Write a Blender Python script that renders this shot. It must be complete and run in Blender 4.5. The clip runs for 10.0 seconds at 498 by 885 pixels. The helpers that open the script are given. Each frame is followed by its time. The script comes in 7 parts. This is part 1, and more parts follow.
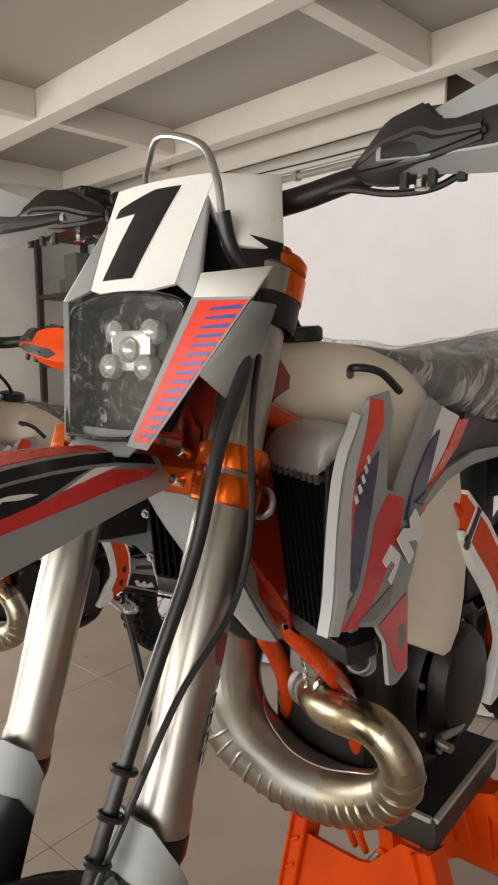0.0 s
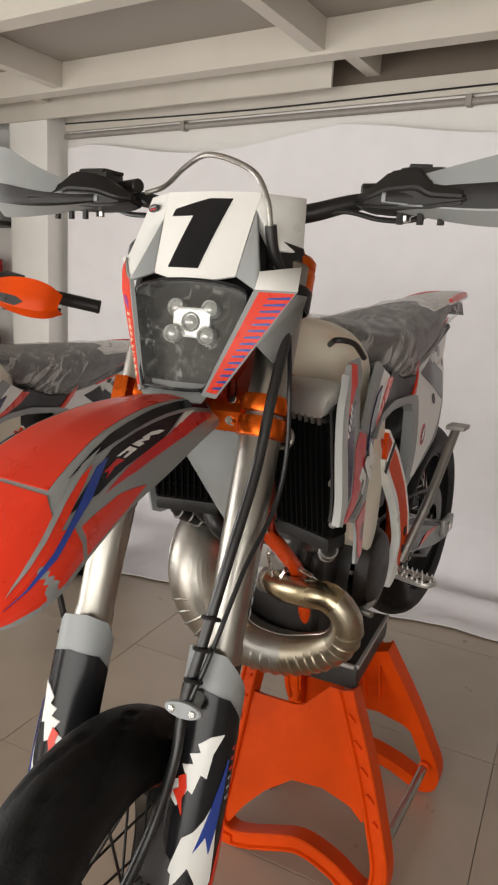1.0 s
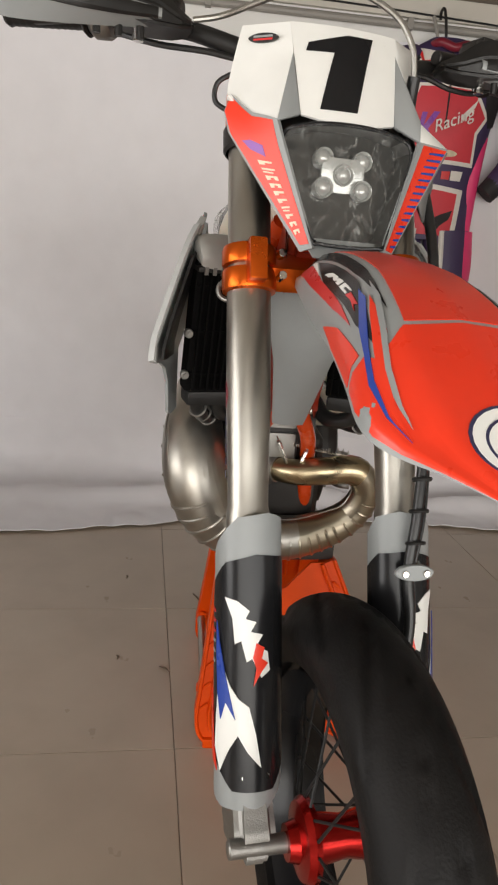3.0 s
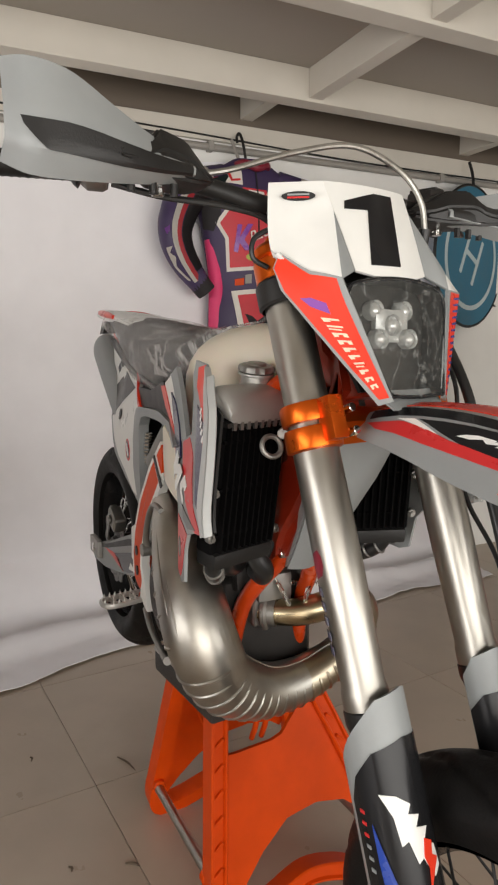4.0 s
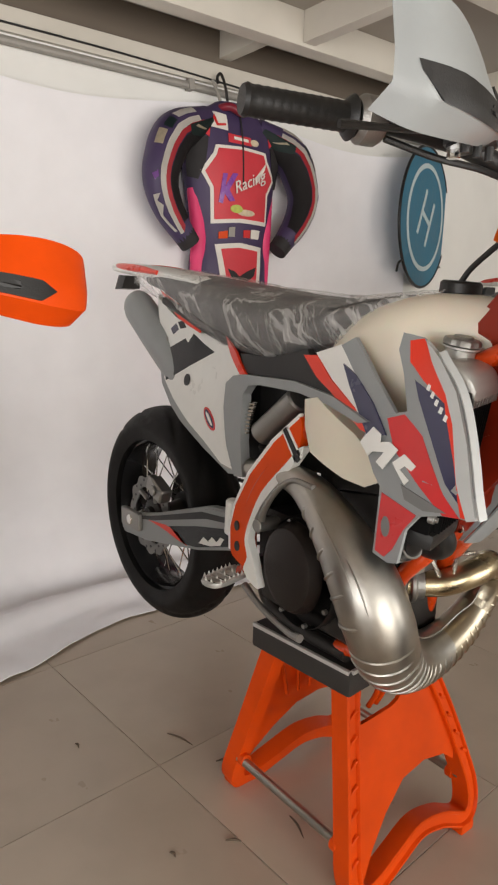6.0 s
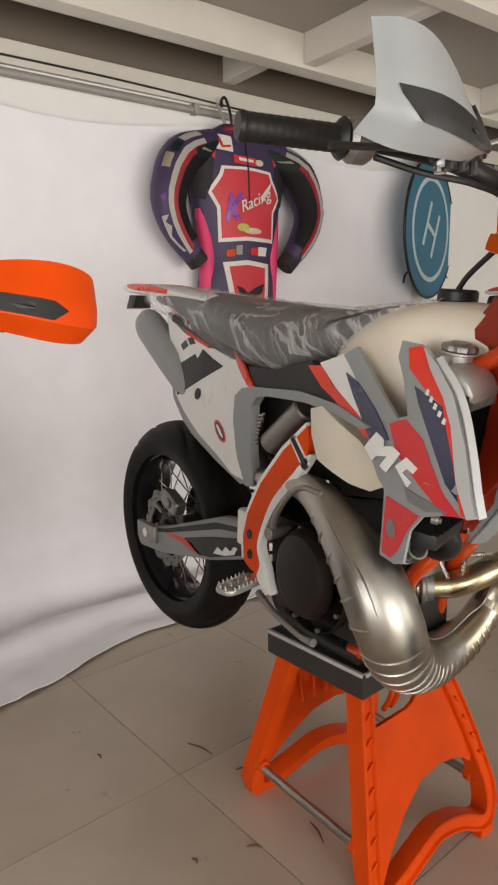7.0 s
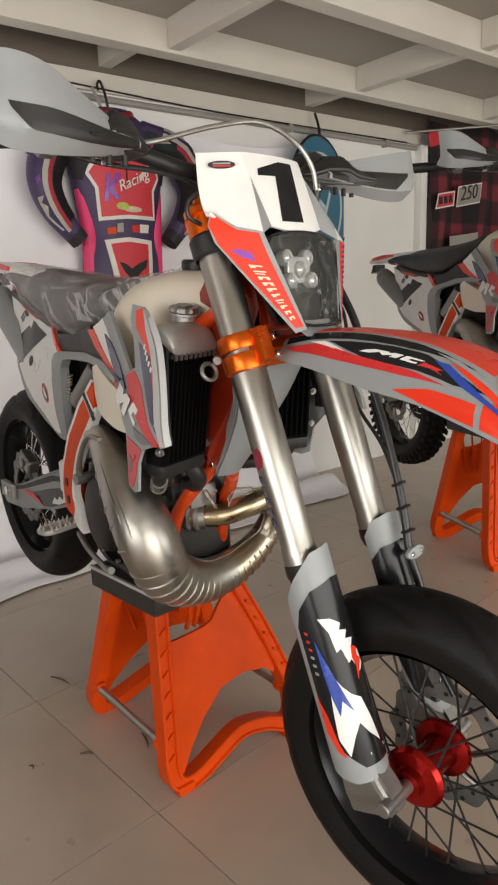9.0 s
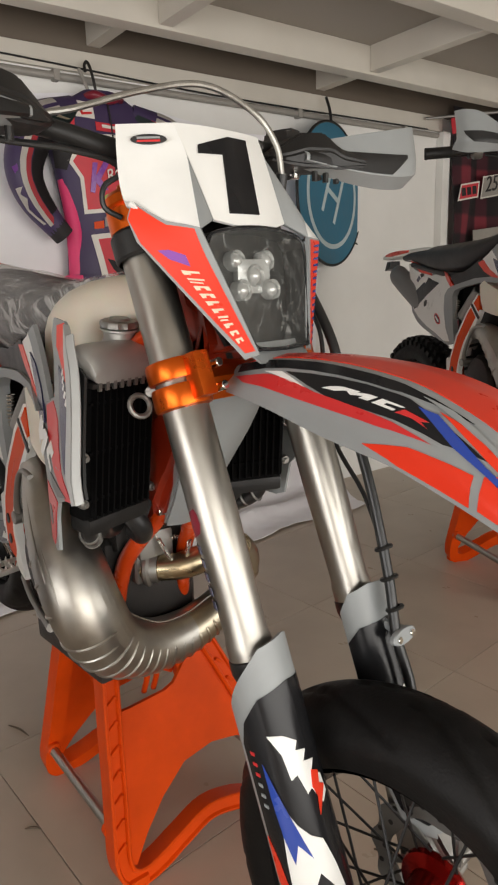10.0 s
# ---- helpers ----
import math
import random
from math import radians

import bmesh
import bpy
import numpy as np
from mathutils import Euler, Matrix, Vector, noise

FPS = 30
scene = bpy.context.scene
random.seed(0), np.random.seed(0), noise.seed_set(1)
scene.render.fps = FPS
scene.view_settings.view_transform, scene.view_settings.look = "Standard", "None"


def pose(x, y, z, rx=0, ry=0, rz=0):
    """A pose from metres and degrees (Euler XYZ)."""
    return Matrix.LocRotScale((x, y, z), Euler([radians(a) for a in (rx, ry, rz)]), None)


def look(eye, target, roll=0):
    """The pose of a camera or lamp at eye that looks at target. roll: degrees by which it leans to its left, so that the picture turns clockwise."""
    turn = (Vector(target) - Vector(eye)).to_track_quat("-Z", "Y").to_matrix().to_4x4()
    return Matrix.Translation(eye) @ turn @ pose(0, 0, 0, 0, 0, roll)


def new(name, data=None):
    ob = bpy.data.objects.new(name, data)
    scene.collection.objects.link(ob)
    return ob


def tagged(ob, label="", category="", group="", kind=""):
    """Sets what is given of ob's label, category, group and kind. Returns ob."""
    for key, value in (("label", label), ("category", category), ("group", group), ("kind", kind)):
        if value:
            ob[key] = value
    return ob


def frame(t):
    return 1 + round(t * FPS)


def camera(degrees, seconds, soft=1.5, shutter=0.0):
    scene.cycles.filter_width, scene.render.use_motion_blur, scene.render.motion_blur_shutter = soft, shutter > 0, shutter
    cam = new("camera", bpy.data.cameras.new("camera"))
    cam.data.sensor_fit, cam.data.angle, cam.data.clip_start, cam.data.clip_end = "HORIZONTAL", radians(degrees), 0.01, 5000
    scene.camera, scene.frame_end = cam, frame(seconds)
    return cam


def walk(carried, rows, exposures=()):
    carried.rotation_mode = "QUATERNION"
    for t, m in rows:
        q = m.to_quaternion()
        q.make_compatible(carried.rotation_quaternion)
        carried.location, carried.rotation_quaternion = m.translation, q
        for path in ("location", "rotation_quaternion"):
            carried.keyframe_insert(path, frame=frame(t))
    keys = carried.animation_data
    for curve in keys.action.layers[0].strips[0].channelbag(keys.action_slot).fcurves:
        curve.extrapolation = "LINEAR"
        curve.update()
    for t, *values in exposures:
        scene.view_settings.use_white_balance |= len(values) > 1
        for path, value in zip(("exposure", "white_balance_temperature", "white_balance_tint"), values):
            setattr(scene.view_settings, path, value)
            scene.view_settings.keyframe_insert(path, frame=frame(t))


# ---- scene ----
cam = camera(40.7, 10.0, 2.2)
PATH = [
    (0, (0.477, 0.618, 1.174), (-0.92, -0.787, 0.907), -0.3),
    (0.5, (0.605, 0.617, 1.198), (-0.961, -0.583, 0.869), 2.5),
    (1, (0.846, 0.582, 1.224), (-0.837, -0.405, 0.786), 3.3),
    (1.5, (0.965, 0.462, 1.227), (-0.843, -0.296, 0.83), 2.6),
    (2, (1.091, 0.256, 1.154), (-0.758, -0.136, 0.499), 2.1),
    (2.2, (1.112, 0.186, 1.122), (-0.732, -0.161, 0.428), 2.9),
    (3.3, (0.94, -0.32, 1.07), (-0.948, 0.132, 0.587), 2.5),
    (3.5, (0.924, -0.41, 1.134), (-0.927, 0.195, 0.681), 0.3),
    (4, (0.78, -0.551, 1.149), (-1.005, 0.305, 0.866), 0.1),
    (4.5, (0.577, -0.639, 1.152), (-1.124, 0.377, 0.88), 0.3),
    (5, (0.51, -0.803, 1.161), (-1.081, 0.365, 0.838), 0.4),
    (5.5, (0.455, -0.929, 1.172), (-1.081, 0.277, 0.739), 2.1),
    (7, (0.497, -0.973, 1.167), (-1.091, 0.185, 0.794), -0.3),
    (7.5, (0.586, -0.965, 1.171), (-0.995, 0.204, 0.807), -0.5),
    (8, (0.736, -0.918, 1.162), (-0.905, 0.159, 0.779), -0.4),
    (8.5, (0.905, -0.866, 1.154), (-0.678, 0.284, 0.74), -1.3),
    (9, (0.905, -0.781, 1.145), (-0.63, 0.423, 0.704), -1.9),
    (9.5, (0.786, -0.66, 1.168), (-0.749, 0.554, 0.756), 0.0),
    (10, (0.769, -0.531, 1.165), (-0.807, 0.614, 0.709), -1.8),
]
EXPOSURES = [(0.0, -0.1), (0.5, -0.12), (1.0, -0.26), (2.1, -0.45), (3.5, -0.30), (4.5, -0.25), (5.5, 0.03), (7.0, -0.05), (7.5, -0.01), (8.0, -0.12), (8.5, -0.19), (9.0, -0.18), (10.0, -0.31)]
walk(cam, [(t, look(eye, target, roll)) for t, eye, target, roll in PATH], EXPOSURES)

# ---------- light ----------
world = bpy.data.worlds.new("sky")
scene.world = world
world.use_nodes = True
sky = world.node_tree.nodes.new("ShaderNodeTexSky")
sky.sky_type, sky.sun_disc = "NISHITA", False
sky.sun_elevation, sky.sun_rotation = radians(40), radians(90)
world.node_tree.nodes["Background"].inputs[1].default_value = 0.06
world.node_tree.links.new(sky.outputs[0], world.node_tree.nodes["Background"].inputs[0])


def area_lamp(name, eye, target, w, h, watts, colour):
    data = bpy.data.lights.new(name, "AREA")
    data.shape, data.size, data.size_y, data.energy, data.color = "RECTANGLE", w, h, watts, colour
    data.spread = radians(145)
    ob = new(name, data)
    ob.matrix_world = look(eye, target)
    return ob


# daylight in the open garage door behind the camera
area_lamp("door_daylight", (3.28, 0.50, 0.93), (0.0, 0.50, 0.92), 5.8, 1.7, 126, (1.0, 0.96, 0.91))
# and in the open side door
area_lamp("side_daylight", (1.25, -3.58, 0.95), (0.9, 0.0, 0.95), 2.6, 1.6, 72, (1.0, 0.97, 0.95))

# ---------- materials ----------
MATS = {}


def mat(name, colour, rough=0.5, metal=0.0, vary=0.12, scale=30.0, bump=0.0, bump_scale=400.0, spec=0.5, coat=0.0,
        stretch=(1, 1, 1), dirt=None, dirt_scale=6.0, dirt_amount=0.3, aniso=0.0):
    """A principled surface with two scales of variation in colour, roughness and relief."""
    if name in MATS:
        return MATS[name]
    m = bpy.data.materials.new(name)
    m.use_nodes = True
    nt = m.node_tree
    p = nt.nodes["Principled BSDF"]
    tc = nt.nodes.new("ShaderNodeTexCoord")
    mp = nt.nodes.new("ShaderNodeMapping")
    mp.inputs["Scale"].default_value = stretch
    nt.links.new(tc.outputs["Object"], mp.inputs["Vector"])
    n1 = nt.nodes.new("ShaderNodeTexNoise")
    n1.inputs["Scale"].default_value, n1.inputs["Detail"].default_value = scale, 5
    n2 = nt.nodes.new("ShaderNodeTexNoise")
    n2.inputs["Scale"].default_value, n2.inputs["Detail"].default_value = scale * 0.13, 3
    nt.links.new(mp.outputs[0], n1.inputs["Vector"])
    nt.links.new(tc.outputs["Object"], n2.inputs["Vector"])
    add = nt.nodes.new("ShaderNodeMath")
    add.operation = "ADD"
    nt.links.new(n1.outputs[0], add.inputs[0])
    nt.links.new(n2.outputs[0], add.inputs[1])
    ramp = nt.nodes.new("ShaderNodeMapRange")
    ramp.inputs["From Min"].default_value, ramp.inputs["From Max"].default_value = 0.6, 1.4
    ramp.inputs["To Min"].default_value, ramp.inputs["To Max"].default_value = 1 - vary, 1 + vary
    nt.links.new(add.outputs[0], ramp.inputs["Value"])
    mul = nt.nodes.new("ShaderNodeVectorMath")
    mul.operation = "SCALE"
    mul.inputs[0].default_value = colour[:3]
    nt.links.new(ramp.outputs[0], mul.inputs["Scale"])
    out = mul.outputs[0]
    if dirt:
        n3 = nt.nodes.new("ShaderNodeTexNoise")
        n3.inputs["Scale"].default_value, n3.inputs["Detail"].default_value = dirt_scale, 6
        nt.links.new(tc.outputs["Object"], n3.inputs["Vector"])
        r3 = nt.nodes.new("ShaderNodeMapRange")
        r3.inputs["From Min"].default_value, r3.inputs["From Max"].default_value = 0.42, 0.80
        r3.inputs["To Min"].default_value, r3.inputs["To Max"].default_value = 0, dirt_amount
        nt.links.new(n3.outputs[0], r3.inputs["Value"])
        mx = nt.nodes.new("ShaderNodeMix")
        mx.data_type = "RGBA"
        mx.inputs["B"].default_value = (*dirt[:3], 1)
        mx.inputs[7].default_value = (*dirt[:3], 1)
        nt.links.new(r3.outputs[0], mx.inputs[0])
        nt.links.new(out, mx.inputs[6])
        out = mx.outputs[2]
    nt.links.new(out, p.inputs["Base Color"])
    rr = nt.nodes.new("ShaderNodeMapRange")
    rr.inputs["From Min"].default_value, rr.inputs["From Max"].default_value = 0.6, 1.4
    rr.inputs["To Min"].default_value, rr.inputs["To Max"].default_value = max(0.02, rough * 0.8), min(1, rough * 1.2)
    nt.links.new(add.outputs[0], rr.inputs["Value"])
    nt.links.new(rr.outputs[0], p.inputs["Roughness"])
    p.inputs["Metallic"].default_value = metal
    p.inputs["Specular IOR Level"].default_value = spec
    p.inputs["Coat Weight"].default_value = coat
    p.inputs["Coat Roughness"].default_value = 0.12
    p.inputs["Anisotropic"].default_value = aniso
    if bump:
        nb = nt.nodes.new("ShaderNodeTexNoise")
        nb.inputs["Scale"].default_value, nb.inputs["Detail"].default_value = bump_scale, 4
        nt.links.new(mp.outputs[0], nb.inputs["Vector"])
        b = nt.nodes.new("ShaderNodeBump")
        b.inputs["Strength"].default_value, b.inputs["Distance"].default_value = bump, 0.002
        nt.links.new(nb.outputs[0], b.inputs["Height"])
        nt.links.new(b.outputs[0], p.inputs["Normal"])
    MATS[name] = m
    return m


def film_mat(name, base, haze, streak, rough=0.2, scale=26.0, turn=(0.0, 0.4, 0.15), stretch=(4.5, 1.0, 1.0), sharp=1.0):
    """Thin wrinkled plastic film: clear with a milky haze, whiter along its fine creases."""
    m = bpy.data.materials.new(name)
    m.use_nodes = True
    nt = m.node_tree
    p = nt.nodes["Principled BSDF"]
    p.inputs["Base Color"].default_value = (*base, 1)
    p.inputs["Roughness"].default_value = rough
    tc = nt.nodes.new("ShaderNodeTexCoord")
    total, height = None, None
    for k, (sc, part_, width) in enumerate(((1.0, 0.6, 0.05 * sharp), (2.7, 0.4, 0.06 * sharp))):
        mp = nt.nodes.new("ShaderNodeMapping")
        mp.vector_type = "TEXTURE"
        mp.inputs["Scale"].default_value = stretch
        mp.inputs["Rotation"].default_value = (turn[0], turn[1] + 0.45 * k, turn[2])
        n = nt.nodes.new("ShaderNodeTexNoise")
        n.inputs["Scale"].default_value, n.inputs["Detail"].default_value, n.inputs["Distortion"].default_value = scale * sc, 3.0, 0.5
        nt.links.new(tc.outputs["Object"], mp.inputs["Vector"])
        nt.links.new(mp.outputs[0], n.inputs["Vector"])
        d = nt.nodes.new("ShaderNodeMath")
        d.operation = "SUBTRACT"
        d.inputs[1].default_value = 0.5
        nt.links.new(n.outputs[0], d.inputs[0])
        e = nt.nodes.new("ShaderNodeMath")
        e.operation = "ABSOLUTE"
        nt.links.new(d.outputs[0], e.inputs[0])
        r = nt.nodes.new("ShaderNodeMapRange")
        r.interpolation_type = "SMOOTHSTEP"
        r.inputs["From Min"].default_value, r.inputs["From Max"].default_value = 0.0, width
        r.inputs["To Min"].default_value, r.inputs["To Max"].default_value = part_ * streak, 0.0
        nt.links.new(e.outputs[0], r.inputs["Value"])
        if total is None:
            total, height = r.outputs[0], n.outputs[0]
        else:
            a = nt.nodes.new("ShaderNodeMath")
            nt.links.new(total, a.inputs[0])
            nt.links.new(r.outputs[0], a.inputs[1])
            total = a.outputs[0]
    a = nt.nodes.new("ShaderNodeMath")
    a.inputs[1].default_value = haze
    nt.links.new(total, a.inputs[0])
    b = nt.nodes.new("ShaderNodeBump")
    b.inputs["Strength"].default_value, b.inputs["Distance"].default_value = 0.8, 0.01
    nt.links.new(height, b.inputs["Height"])
    nt.links.new(b.outputs[0], p.inputs["Normal"])
    tr = nt.nodes.new("ShaderNodeBsdfTransparent")
    mx = nt.nodes.new("ShaderNodeMixShader")
    nt.links.new(a.outputs[0], mx.inputs[0])
    nt.links.new(tr.outputs[0], mx.inputs[1])
    nt.links.new(p.outputs[0], mx.inputs[2])
    nt.links.new(mx.outputs[0], nt.nodes["Material Output"].inputs["Surface"])
    MATS[name] = m
    return m


WHITE = mat("white_plastic", (0.80, 0.80, 0.765), 0.32, vary=0.04, bump=0.05, dirt=(0.5, 0.48, 0.44), dirt_scale=3, dirt_amount=0.06)
GREY = mat("light_grey_plastic", (0.27, 0.285, 0.285), 0.42, vary=0.06, bump=0.08, dirt=(0.25, 0.24, 0.22), dirt_amount=0.2)
PALEGREY = mat("pale_grey_plastic", (0.46, 0.47, 0.46), 0.4, vary=0.06, bump=0.08)
DKGREY = mat("mid_grey_plastic", (0.17, 0.17, 0.165), 0.48, vary=0.08, bump=0.1)
BLACK = mat("black_plastic", (0.014, 0.0135, 0.013), 0.42, vary=0.2, bump=0.15, dirt=(0.03, 0.027, 0.025), dirt_amount=0.25, spec=0.35)
RADBLACK = mat("radiator_black", (0.004, 0.0038, 0.0038), 0.8, vary=0.2, spec=0.06)
GLOSSBLACK = mat("black_sticker", (0.012, 0.012, 0.013), 0.22, vary=0.1, spec=0.28)
RED = mat("red_sticker", (0.74, 0.040, 0.014), 0.3, vary=0.05, coat=0.08, spec=0.35)
EMBLEM = mat("dark_red_emblem", (0.20, 0.014, 0.028), 0.35, vary=0.1)
DEEPRED = mat("deep_red_sticker", (0.58, 0.03, 0.03), 0.3, vary=0.06, coat=0.08, spec=0.35)
BLUE = mat("blue_sticker", (0.02, 0.055, 0.32), 0.25, vary=0.08, coat=0.3)
NAVY = mat("dark_blue_sticker", (0.03, 0.03, 0.075), 0.25, vary=0.1, coat=0.3)
PURPLE = mat("purple_sticker", (0.22, 0.05, 0.35), 0.3, vary=0.08)
ORANGE = mat("orange_plastic", (0.70, 0.066, 0.002), 0.42, vary=0.08, bump=0.10, dirt=(0.36, 0.035, 0.003), dirt_amount=0.45, spec=0.16)
ORANGE_FRAME = mat("orange_frame_paint", (0.56, 0.050, 0.004), 0.28, vary=0.07, coat=0.3)
# the frame's orange, darkened: shade at the head is put into the colour
HEAD_SHADED = mat("steering_head_shaded_orange", (0.235, 0.017, 0.004), 0.35, vary=0.12, coat=0.15)
ORANGE_ANO = mat("orange_anodised_metal", (0.68, 0.115, 0.008), 0.30, metal=0.85, vary=0.08, bump=0.05)
RED_ANO = mat("red_anodised_metal", (0.36, 0.009, 0.006), 0.22, metal=0.8, vary=0.1)
ALU = mat("brushed_aluminium", (0.38, 0.36, 0.32), 0.35, metal=1.0, vary=0.10, scale=60, stretch=(1, 1, 0.05), bump=0.05, bump_scale=300, aniso=0.3)
CASTALU = mat("cast_aluminium", (0.31, 0.30, 0.28), 0.45, metal=0.9, vary=0.12, bump=0.3, bump_scale=500)
STEEL = mat("raw_steel_pipe", (0.40, 0.385, 0.350), 0.36, metal=1.0, vary=0.20, scale=26, bump=0.30, bump_scale=38, dirt=(0.33, 0.25, 0.15), dirt_scale=9, dirt_amount=0.35)
GOLDSTEEL = mat("heat_tinted_steel", (0.46, 0.385, 0.25), 0.26, metal=1.0, vary=0.2, scale=12, dirt=(0.30, 0.17, 0.07), dirt_scale=14, dirt_amount=0.5)
STRAWSTEEL = mat("straw_tinted_steel", (0.45, 0.405, 0.315), 0.34, metal=1.0, vary=0.18, scale=16, bump=0.1, bump_scale=60, dirt=(0.30, 0.20, 0.10), dirt_scale=11, dirt_amount=0.4)
BRAID = mat("braided_hose", (0.40, 0.39, 0.36), 0.35, metal=0.9, vary=0.25, scale=500)
CHROME = mat("chrome", (0.78, 0.77, 0.74), 0.1, metal=1.0, vary=0.05)
DARKCAST = mat("dull_cast_alloy", (0.20, 0.195, 0.185), 0.5, metal=0.6, vary=0.2, bump=0.2, bump_scale=400)
PALECAST = mat("pale_cast_aluminium", (0.50, 0.49, 0.46), 0.42, metal=0.55, vary=0.1, bump=0.2, bump_scale=500)
DARKMETAL = mat("dark_engine_metal", (0.034, 0.031, 0.029), 0.42, metal=0.5, vary=0.25, bump=0.25, bump_scale=500)
BROWNCASE = mat("bronze_black_case", (0.017, 0.012, 0.010), 0.4, metal=0.4, vary=0.2, bump=0.3, bump_scale=600)
RUBBER = mat("tyre_rubber", (0.0065, 0.006, 0.0058), 0.55, vary=0.3, scale=45, bump=0.3, bump_scale=250, dirt=(0.014, 0.012, 0.011), dirt_amount=0.4, spec=0.2)
HOSE = mat("black_hose", (0.014, 0.014, 0.014), 0.35, vary=0.2)
TANK = mat("milky_fuel_tank", (0.74, 0.67, 0.55), 0.38, vary=0.06, scale=10, bump=0.1)
TANK.node_tree.nodes["Principled BSDF"].inputs["Subsurface Weight"].default_value = 0.15
SEAT = mat("seat_vinyl", (0.024, 0.023, 0.023), 0.5, vary=0.2, bump=0.05, bump_scale=900)
FILM = film_mat("seat_film", (0.82, 0.80, 0.78), 0.16, 0.46, 0.16, 13.0, turn=(0.0, 0.75, 0.2), stretch=(6.0, 1.0, 1.0), sharp=0.8)
LAMPFILM = film_mat("lamp_film", (0.85, 0.87, 0.84), 0.012, 0.22, 0.08, 30, stretch=(1.0, 1.0, 5.0), sharp=0.13)
LED = mat("led_reflector", (0.40, 0.41, 0.39), 0.18, metal=0.35, vary=0.08, coat=0.6)
BOWL = mat("lamp_bowl", (0.045, 0.044, 0.040), 0.3, metal=0.3, vary=0.15, coat=0.5)
PAINT = mat("cream_ceiling_paint", (0.61, 0.572, 0.502), 0.55, vary=0.05, scale=8, bump=0.12, bump_scale=60, dirt=(0.45, 0.40, 0.33), dirt_scale=2.5, dirt_amount=0.25)
# dark brown that paints in the shade above the wall batten
WALLSHADE = mat("wall_top_shade", (0.12, 0.095, 0.072), 0.65, vary=0.15, scale=8, stretch=(1, 0.1, 1), bump=0.15, bump_scale=40)
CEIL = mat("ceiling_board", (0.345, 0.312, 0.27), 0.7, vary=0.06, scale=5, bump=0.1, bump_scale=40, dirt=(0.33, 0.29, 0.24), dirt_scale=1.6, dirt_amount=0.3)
WALLP = mat("white_wall_paint", (0.82, 0.81, 0.775), 0.6, vary=0.04, scale=6, bump=0.15, bump_scale=50, dirt=(0.55, 0.52, 0.47), dirt_scale=1.8, dirt_amount=0.25)
SHEET = mat("white_cloth_sheet", (0.86, 0.845, 0.865), 0.85, vary=0.04, scale=9, bump=0.35, bump_scale=9, spec=0.2)
TILE = mat("floor_tile", (0.475, 0.395, 0.308), 0.30, vary=0.05, scale=3, bump=0.03, bump_scale=7, dirt=(0.27, 0.215, 0.165), dirt_scale=4.5, dirt_amount=0.35)
GROUT = mat("tile_grout", (0.31, 0.26, 0.215), 0.8, vary=0.15, scale=12)
PIPEGREY = mat("grey_conduit", (0.30, 0.28, 0.25), 0.5, vary=0.1)
STANDBLACK = mat("stand_rubber_top", (0.025, 0.022, 0.02), 0.5, vary=0.2, bump=0.25)
SUITPALE = mat("cream_lettering", (0.72, 0.62, 0.45), 0.4, vary=0.08)
STANDWHITE = mat("stand_edge_line", (0.42, 0.40, 0.38), 0.5, vary=0.06)

# ---------- mesh helpers ----------


def mesh_object(name, bm, material, parent=None, label="", smooth=True, angle=35):
    me = bpy.data.meshes.new(name)
    bmesh.ops.recalc_face_normals(bm, faces=bm.faces)
    bm.to_mesh(me)
    bm.free()
    for m in (material if isinstance(material, (list, tuple)) else [material]):
        me.materials.append(m)
    if smooth:
        me.polygons.foreach_set("use_smooth", [True] * len(me.polygons))
        me.set_sharp_from_angle(angle=radians(angle))
    ob = new(name, me)
    if parent is not None:
        ob.parent = parent
    if label:
        ob["label"] = label
    return ob


def part(name, bm, material, parent, label="", smooth=True, angle=35):
    """One mesh object under a thing or under a part."""
    return mesh_object(name, bm, material, parent, label, smooth, angle)


def thing(name, label, category, group="", kind="", m=None):
    ob = new(name)
    ob.empty_display_size = 0.05
    if m is not None:
        ob.matrix_world = m
    return tagged(ob, label, category, group, kind)


def joined(*bms):
    out = bmesh.new()
    for b in bms:
        me = bpy.data.meshes.new("tmp")
        b.to_mesh(me)
        out.from_mesh(me)
        bpy.data.meshes.remove(me)
        b.free()
    return out


def moved(bm, m):
    bmesh.ops.transform(bm, matrix=m, verts=bm.verts)
    return bm


def box(x0, x1, y0, y1, z0, z1, bevel=0.0, seg=2):
    bm = bmesh.new()
    bmesh.ops.create_cube(bm, size=1)
    bmesh.ops.transform(bm, matrix=Matrix.Translation(((x0 + x1) / 2, (y0 + y1) / 2, (z0 + z1) / 2)) @ Matrix.Diagonal((abs(x1 - x0), abs(y1 - y0), abs(z1 - z0), 1)), verts=bm.verts)
    if bevel:
        bmesh.ops.bevel(bm, geom=bm.edges[:], offset=bevel, segments=seg, profile=0.7, affect="EDGES")
    return bm


def smooth_path(pts, n=8):
    """A Catmull-Rom curve through points of any dimension."""
    p = np.array(pts, float)
    p = np.vstack([2 * p[0] - p[1], p, 2 * p[-1] - p[-2]])
    out = []
    for i in range(1, len(p) - 2):
        for k in range(n):
            t = k / n
            a, b, c, d = p[i - 1], p[i], p[i + 1], p[i + 2]
            out.append(0.5 * (2 * b + (c - a) * t + (2 * a - 5 * b + 4 * c - d) * t * t + (3 * b - a - 3 * c + d) * t ** 3))
    out.append(p[-2])
    return np.array(out)


